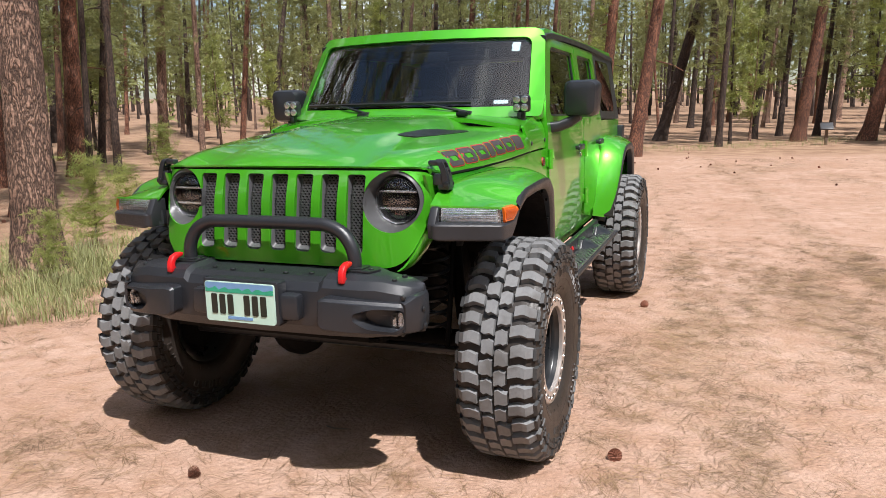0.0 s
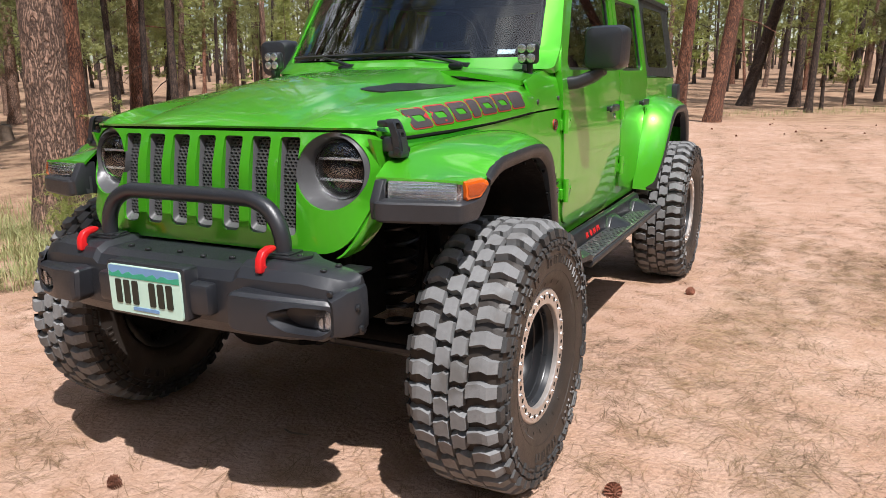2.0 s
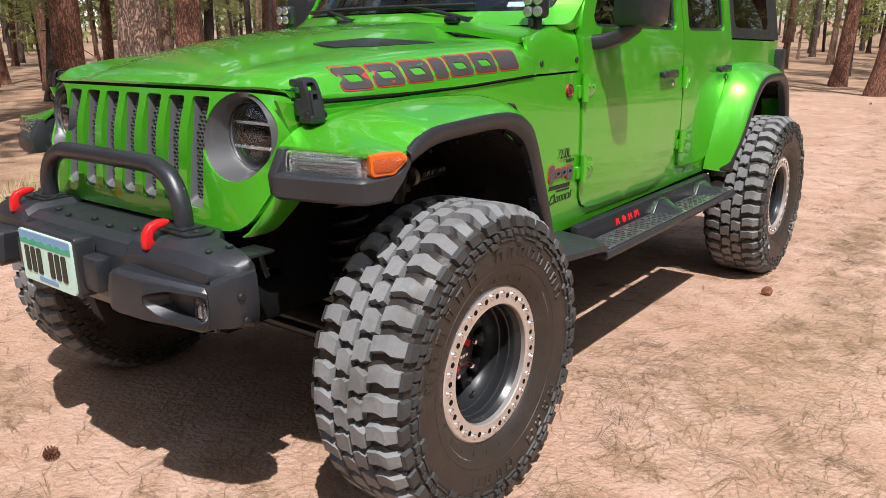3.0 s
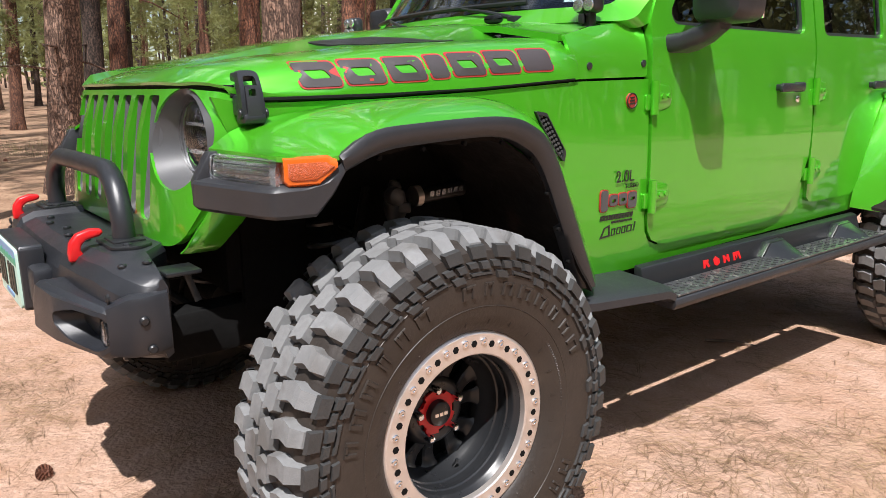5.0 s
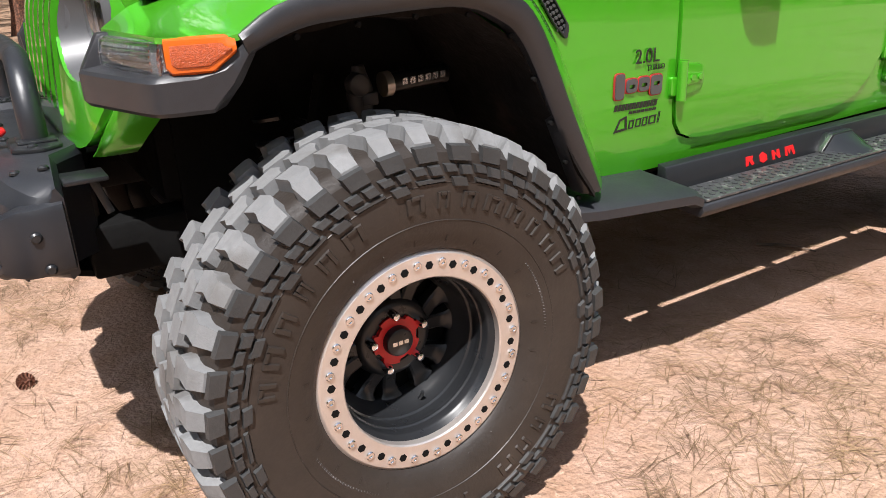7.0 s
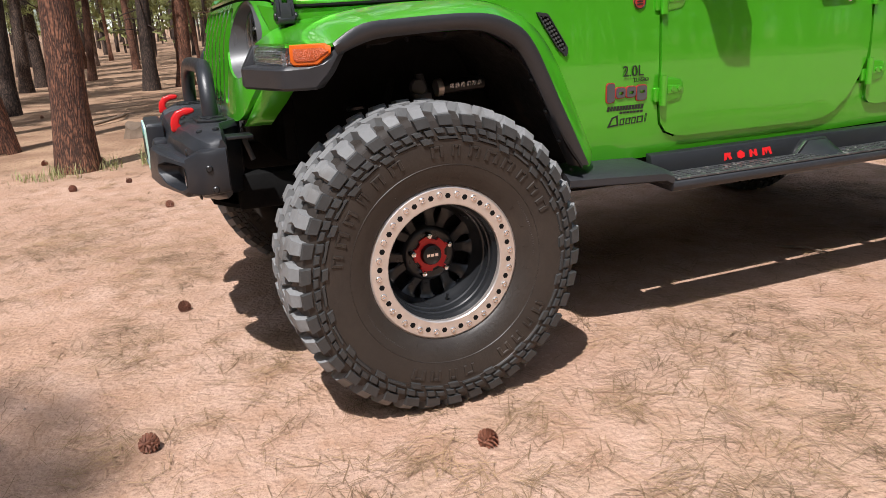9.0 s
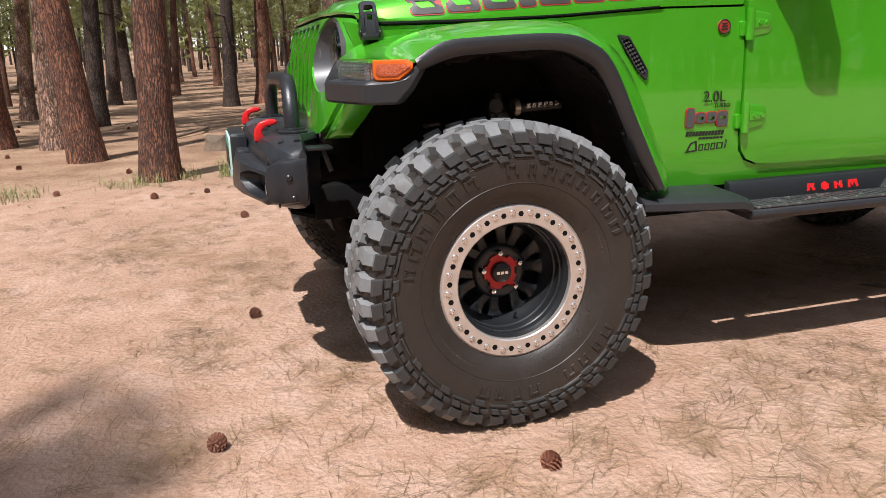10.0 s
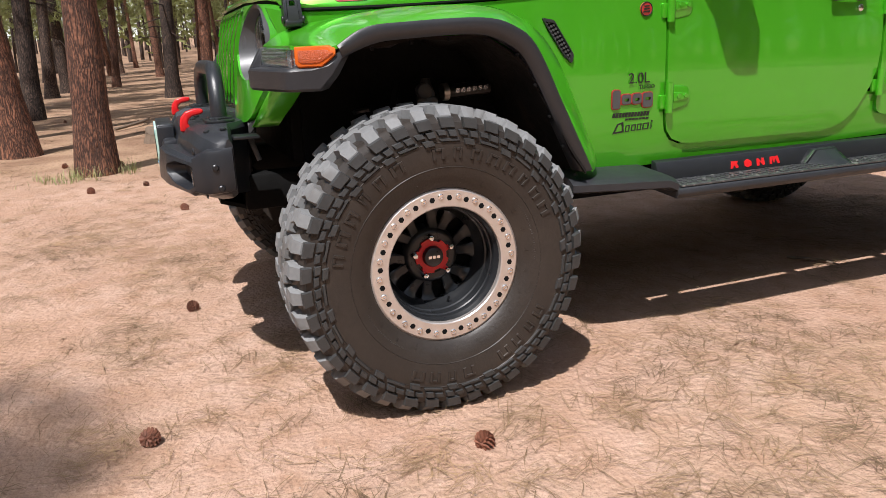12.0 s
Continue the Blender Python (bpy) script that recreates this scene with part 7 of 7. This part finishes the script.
def litter(name, count, area, seed, mat, label, length, width, mask, clump=4):
    """Loose needles lying in drifts."""
    rng = random.Random(seed)
    v, f = [], []
    tries = 0
    while len(f) < count * 2 and tries < count * 12:
        tries += 1
        x, y = rng.uniform(area[0], area[1]), rng.uniform(area[2], area[3])
        if rng.random() > mask(x, y):
            continue
        a0 = rng.uniform(0, 6.283)
        for _ in range(rng.randint(1, clump)):
            a = a0 + rng.gauss(0, 0.5)
            px, py = x + rng.gauss(0, 0.03), y + rng.gauss(0, 0.03)
            ln = length * rng.uniform(0.5, 1.2)
            bend = rng.uniform(-0.25, 0.25) * ln
            dx, dy = math.cos(a), math.sin(a)
            z = height(px, py) + rng.uniform(0.002, 0.012)
            i = len(v)
            w = width * rng.uniform(0.7, 1.3)
            zz = (z, z + rng.uniform(0.0, 0.008), z + rng.uniform(-0.002, 0.006))
            for k, t in enumerate((-0.5, 0.05, 0.5)):
                cx, cy = px + dx * ln * t - dy * bend * (t * t), py + dy * ln * t + dx * bend * (t * t)
                ww = w if k < 2 else w * 0.4
                v += [(cx - dy * ww, cy + dx * ww, zz[k]), (cx + dy * ww, cy - dx * ww, zz[k] + 0.0006)]
            f += [(i, i + 1, i + 3, i + 2), (i + 2, i + 3, i + 5, i + 4)]
    me = bpy.data.meshes.new(name)
    me.from_pydata(v, [], f)
    me.materials.append(mat)
    tagged(new(name, me), label, "pine needles", "", "stuff")


litter("pine_needle_litter", 46000, (-3.2, 4.6, -3.2, 5.5), 3, NEEDLEDRY, "dry brown pine needles strewn over the dirt", 0.115, 0.0008, drift, 7)
litter("pine_needle_litter", 22000, (-3.5, 7.5, 3.0, 19.0), 4, NEEDLEDRY, "dry brown pine needles strewn over the dirt", 0.12, 0.002, drift)
litter("pine_needle_litter", 15000, (-13.0, -2.6, -5.5, 9.0), 5, NEEDLEDRY, "brown needle carpet below the pines", 0.13, 0.0022, lambda x, y: 0.25 + 0.75 * drift(x, y))


def grass(name, patches, seed):
    rng = random.Random(seed)
    v, f = [], []
    for cx, cy, r, n, h in patches:
        for _ in range(n):
            q, rr = rng.uniform(0, 6.283), r * math.sqrt(rng.random())
            x, y = cx + rr * math.cos(q) * 1.25, cy + rr * math.sin(q)
            if noise.noise((x * 2.2, y * 2.2, 4.0)) < -0.12:
                continue
            a = rng.uniform(0, 6.283)
            hh = h * rng.uniform(0.35, 1.15)
            lean = hh * rng.uniform(0.1, 0.9)
            w = rng.uniform(0.0015, 0.0034)
            z = height(x, y) - 0.005
            dx, dy = math.cos(a), math.sin(a)
            i = len(v)
            for t, k in ((0, 1.0), (0.5, 0.8), (1.0, 0.1)):
                px, py, pz = x + dx * lean * t * t, y + dy * lean * t * t, z + hh * (t - 0.25 * t * t * lean / hh)
                v += [(px - dy * w * k, py + dx * w * k, pz), (px + dy * w * k, py - dx * w * k, pz)]
            f += [(i, i + 1, i + 3, i + 2), (i + 2, i + 3, i + 5, i + 4)]
    me = bpy.data.meshes.new(name)
    me.from_pydata(v, [], f)
    me.materials.append(GRASSMAT)
    tagged(new(name, me), "tufts of green and straw-coloured grass at the forest edge", "grass", "", "stuff")


grass("grass", [(-3.6, 1.35, 0.75, 4200, 0.17), (-4.3, 2.1, 0.7, 3000, 0.24), (-3.2, 2.3, 0.6, 1800, 0.16), (-4.9, 1.1, 0.6, 1300, 0.2), (-4.2, 3.6, 0.9, 1800, 0.2), (-5.6, 2.6, 0.8, 1400, 0.22)], 8)
grass("grass", [(-4.9, -1.25, 0.33, 420, 0.15), (-4.75, -2.05, 0.26, 260, 0.13), (-4.5, -2.6, 0.32, 380, 0.12), (-5.0, -0.62, 0.15, 200, 0.24), (-4.7, -1.6, 0.2, 150, 0.10)], 9)
grass("grass", [(-0.2, 23.5, 1.2, 900, 0.2), (1.8, 24.8, 1.1, 700, 0.2), (3.6, 26.0, 1.3, 800, 0.22), (5.6, 27.6, 1.3, 700, 0.25), (-9, 13, 1.2, 500, 0.2), (-15.8, 2.4, 1.6, 600, 0.2)], 10)


# straw stalks and tufts by the big pine
grass("grass", [(-4.1, 1.7, 0.9, 700, 0.34), (-4.6, 2.9, 0.7, 500, 0.36), (-3.5, 2.9, 0.6, 500, 0.26)], 12)


# ---- pine cones ----
def cone_mesh():
    bm = bmesh.new()
    rows = []
    for u in (0.0, 0.15, 0.4, 0.7, 1.0):
        rows.append([((0.018 * math.sin(math.pi * (0.12 + 0.8 * u))) * math.cos(a), (0.018 * math.sin(math.pi * (0.12 + 0.8 * u))) * math.sin(a), -0.038 + 0.076 * u) for a in (2 * math.pi * k / 8 for k in range(8))])
    loft(rows, True, True, bm)
    n = 64
    for k in range(n):
        u = k / n
        a = k * 2.39996
        r = 0.021 + 0.024 * math.sin(math.pi * (0.08 + 0.86 * u))
        z = -0.038 + 0.074 * u
        o = Vector((math.cos(a), math.sin(a), 0))
        s = Vector((-math.sin(a), math.cos(a), 0)) * 0.0085
        base = o * 0.010 + Vector((0, 0, z))
        tip = o * r + Vector((0, 0, z + 0.010 - 0.012 * u))
        th = Vector((0, 0, 0.003))
        vs = [bm.verts.new(p) for p in (base - s * 0.5, base + s * 0.5, tip + s, tip - s, base + th, tip + th * 1.4 + o * 0.003)]
        for f in ((0, 1, 2, 3), (0, 3, 5, 4), (1, 4, 5, 2), (3, 2, 5)):
            bm.faces.new([vs[i] for i in f])
    return finish("pine_cone", bm, CONEMAT, 25)


CONE = cone_mesh()
rng = random.Random(5)
spots = [(-0.33, -0.70), (1.275, -0.005), (0.845, -0.885), (-2.68, -0.62), (1.13, 2.52), (-3.83, -1.31), (-3.96, -0.88), (-4.40, -2.17), (-5.64, -1.66), (1.03, 15.25), (1.23, 15.9), (0.13, 14.7), (2.54, 15.7), (3.46, 15.0), (3.39, 11.4), (1.8, 17.2), (-0.6, 16.5), (4.4, 18.2), (2.9, 19.0), (0.55, 18.3)]
spots += [(rng.uniform(-14, -4.4), rng.uniform(-5, 8)) for _ in range(34)] + [(rng.uniform(-1, 7), rng.uniform(9, 22)) for _ in range(5)]
for i, (x, y) in enumerate(spots):
    o = new("pine_cone", CONE)
    s = rng.uniform(0.62, 0.85) * (0.72 if y > 9 else 1.0)
    o.matrix_basis = pose(x, y, height(x, y) + 0.026 * s, rng.choice((80, 95, 65)), rng.uniform(-20, 20), rng.uniform(0, 360)) @ Matrix.Scale(s, 4)
    tagged(o, "open brown pine cone lying on the dirt", "pine cone", "pine cones on the ground")

# ---- sticks, stones, stumps, log ----
for pts, r in (([(0.30, 2.07, 0.012), (0.40, 2.14, 0.018), (0.50, 2.19, 0.010)], 0.007), ([(-2.0, 3.6, 0.02), (-2.6, 4.2, 0.03), (-3.3, 4.5, 0.02)], 0.014), ([(-6.4, 0.6, 0.02), (-7.1, 0.9, 0.05), (-7.9, 1.1, 0.03)], 0.02),
               ([(-0.05, -0.10, 0.008), (0.0, -0.12, 0.012), (0.07, -0.10, 0.008)], 0.004), ([(2.9, 3.7, 0.006), (3.05, 3.75, 0.014), (3.2, 3.72, 0.006)], 0.005), ([(-9.5, -1.3, 0.03), (-10.3, -0.9, 0.06), (-11.2, -0.8, 0.03)], 0.025)):
    bm = bmesh.new()
    tube(bm, smooth_path(pts, 8), [r * 0.8, r, r, r * 1.1, r, r * 0.9, r * 0.7, r * 0.4], 7)
    tagged(part("fallen_stick", bm, WOODDEAD), "thin grey-brown dead stick on the ground", "stick", "fallen sticks")
for x, y, r, h in ((-29.0, -3.4, 0.26, 0.75), (-7.5, -0.71, 0.14, 0.16), (-16.5, 9.5, 0.22, 0.35)):
    bm = bmesh.new()
    rows = []
    for z, k in ((-0.05, 1.35), (0.06, 1.12), (h * 0.6, 1.0), (h, 0.97)):
        rows.append([(r * k * (1 + 0.13 * math.sin(3 * a + x) + 0.06 * math.sin(7 * a)) * math.cos(a), r * k * (1 + 0.13 * math.sin(3 * a + x)) * math.sin(a), z + (0.05 * math.sin(2 * a + y) * (z > h * 0.9))) for a in (2 * math.pi * j / 18 for j in range(18))])
    loft(rows, True, True, bm)
    o = part("tree_stump", bm, WOODDEAD)
    o.location = (x, y, height(x, y))
    tagged(o, "weathered grey cut tree stump", "stump", "tree stumps")
bm = bmesh.new()
tube(bm, smooth_path([(-30.5, -8.3, 0.35), (-31.5, -6.9, 0.42), (-33, -5.6, 0.3)], 10), 0.13, 10)
tagged(part("fallen_log", bm, WOODDEAD), "pale barkless log lying in the forest", "log")
rng = random.Random(17)
v, f = [], []
for _ in range(1500):
    x, y = rng.gauss(1.2, 3.2), rng.gauss(1.5, 4.5)
    r = 0.002 + 0.006 * rng.random() ** 3
    i = len(v)
    for k in range(5):
        a = 6.283 * k / 5
        v.append((x + r * math.cos(a) * rng.uniform(0.7, 1.2), y + r * math.sin(a) * rng.uniform(0.7, 1.2), height(x, y) - 0.001))
    v.append((x, y, height(x, y) + r * rng.uniform(0.6, 1.1)))
    f += [(i + k, i + (k + 1) % 5, i + 5) for k in range(5)]
me = bpy.data.meshes.new("grit")
me.from_pydata(v, [], f)
me.materials.append(STONE)
tagged(new("grit", me), "small stones and crumbs of soil", "gravel", "", "stuff")

# a small grey trail sign at the forest edge
bm = bmesh.new()
box(bm, (-0.05, -0.05, -0.1), (0.05, 0.05, 0.62), 0.008)
sign = part("trail_sign", bm, WOODDEAD)
sign.location = (4.66, 25.6, height(4.66, 25.6))
bm = bmesh.new()
box(bm, (-0.36, -0.22, 0.60), (0.36, 0.22, 0.645), 0.01, Matrix.Rotation(radians(28), 3, "X"))
bmesh.ops.scale(bm, vec=(0.55, 0.8, 1.0), verts=bm.verts[:])
part("panel", bm, GREYTRIM, sign, "tilted grey panel")
tagged(sign, "low grey information sign on a wooden post", "sign")
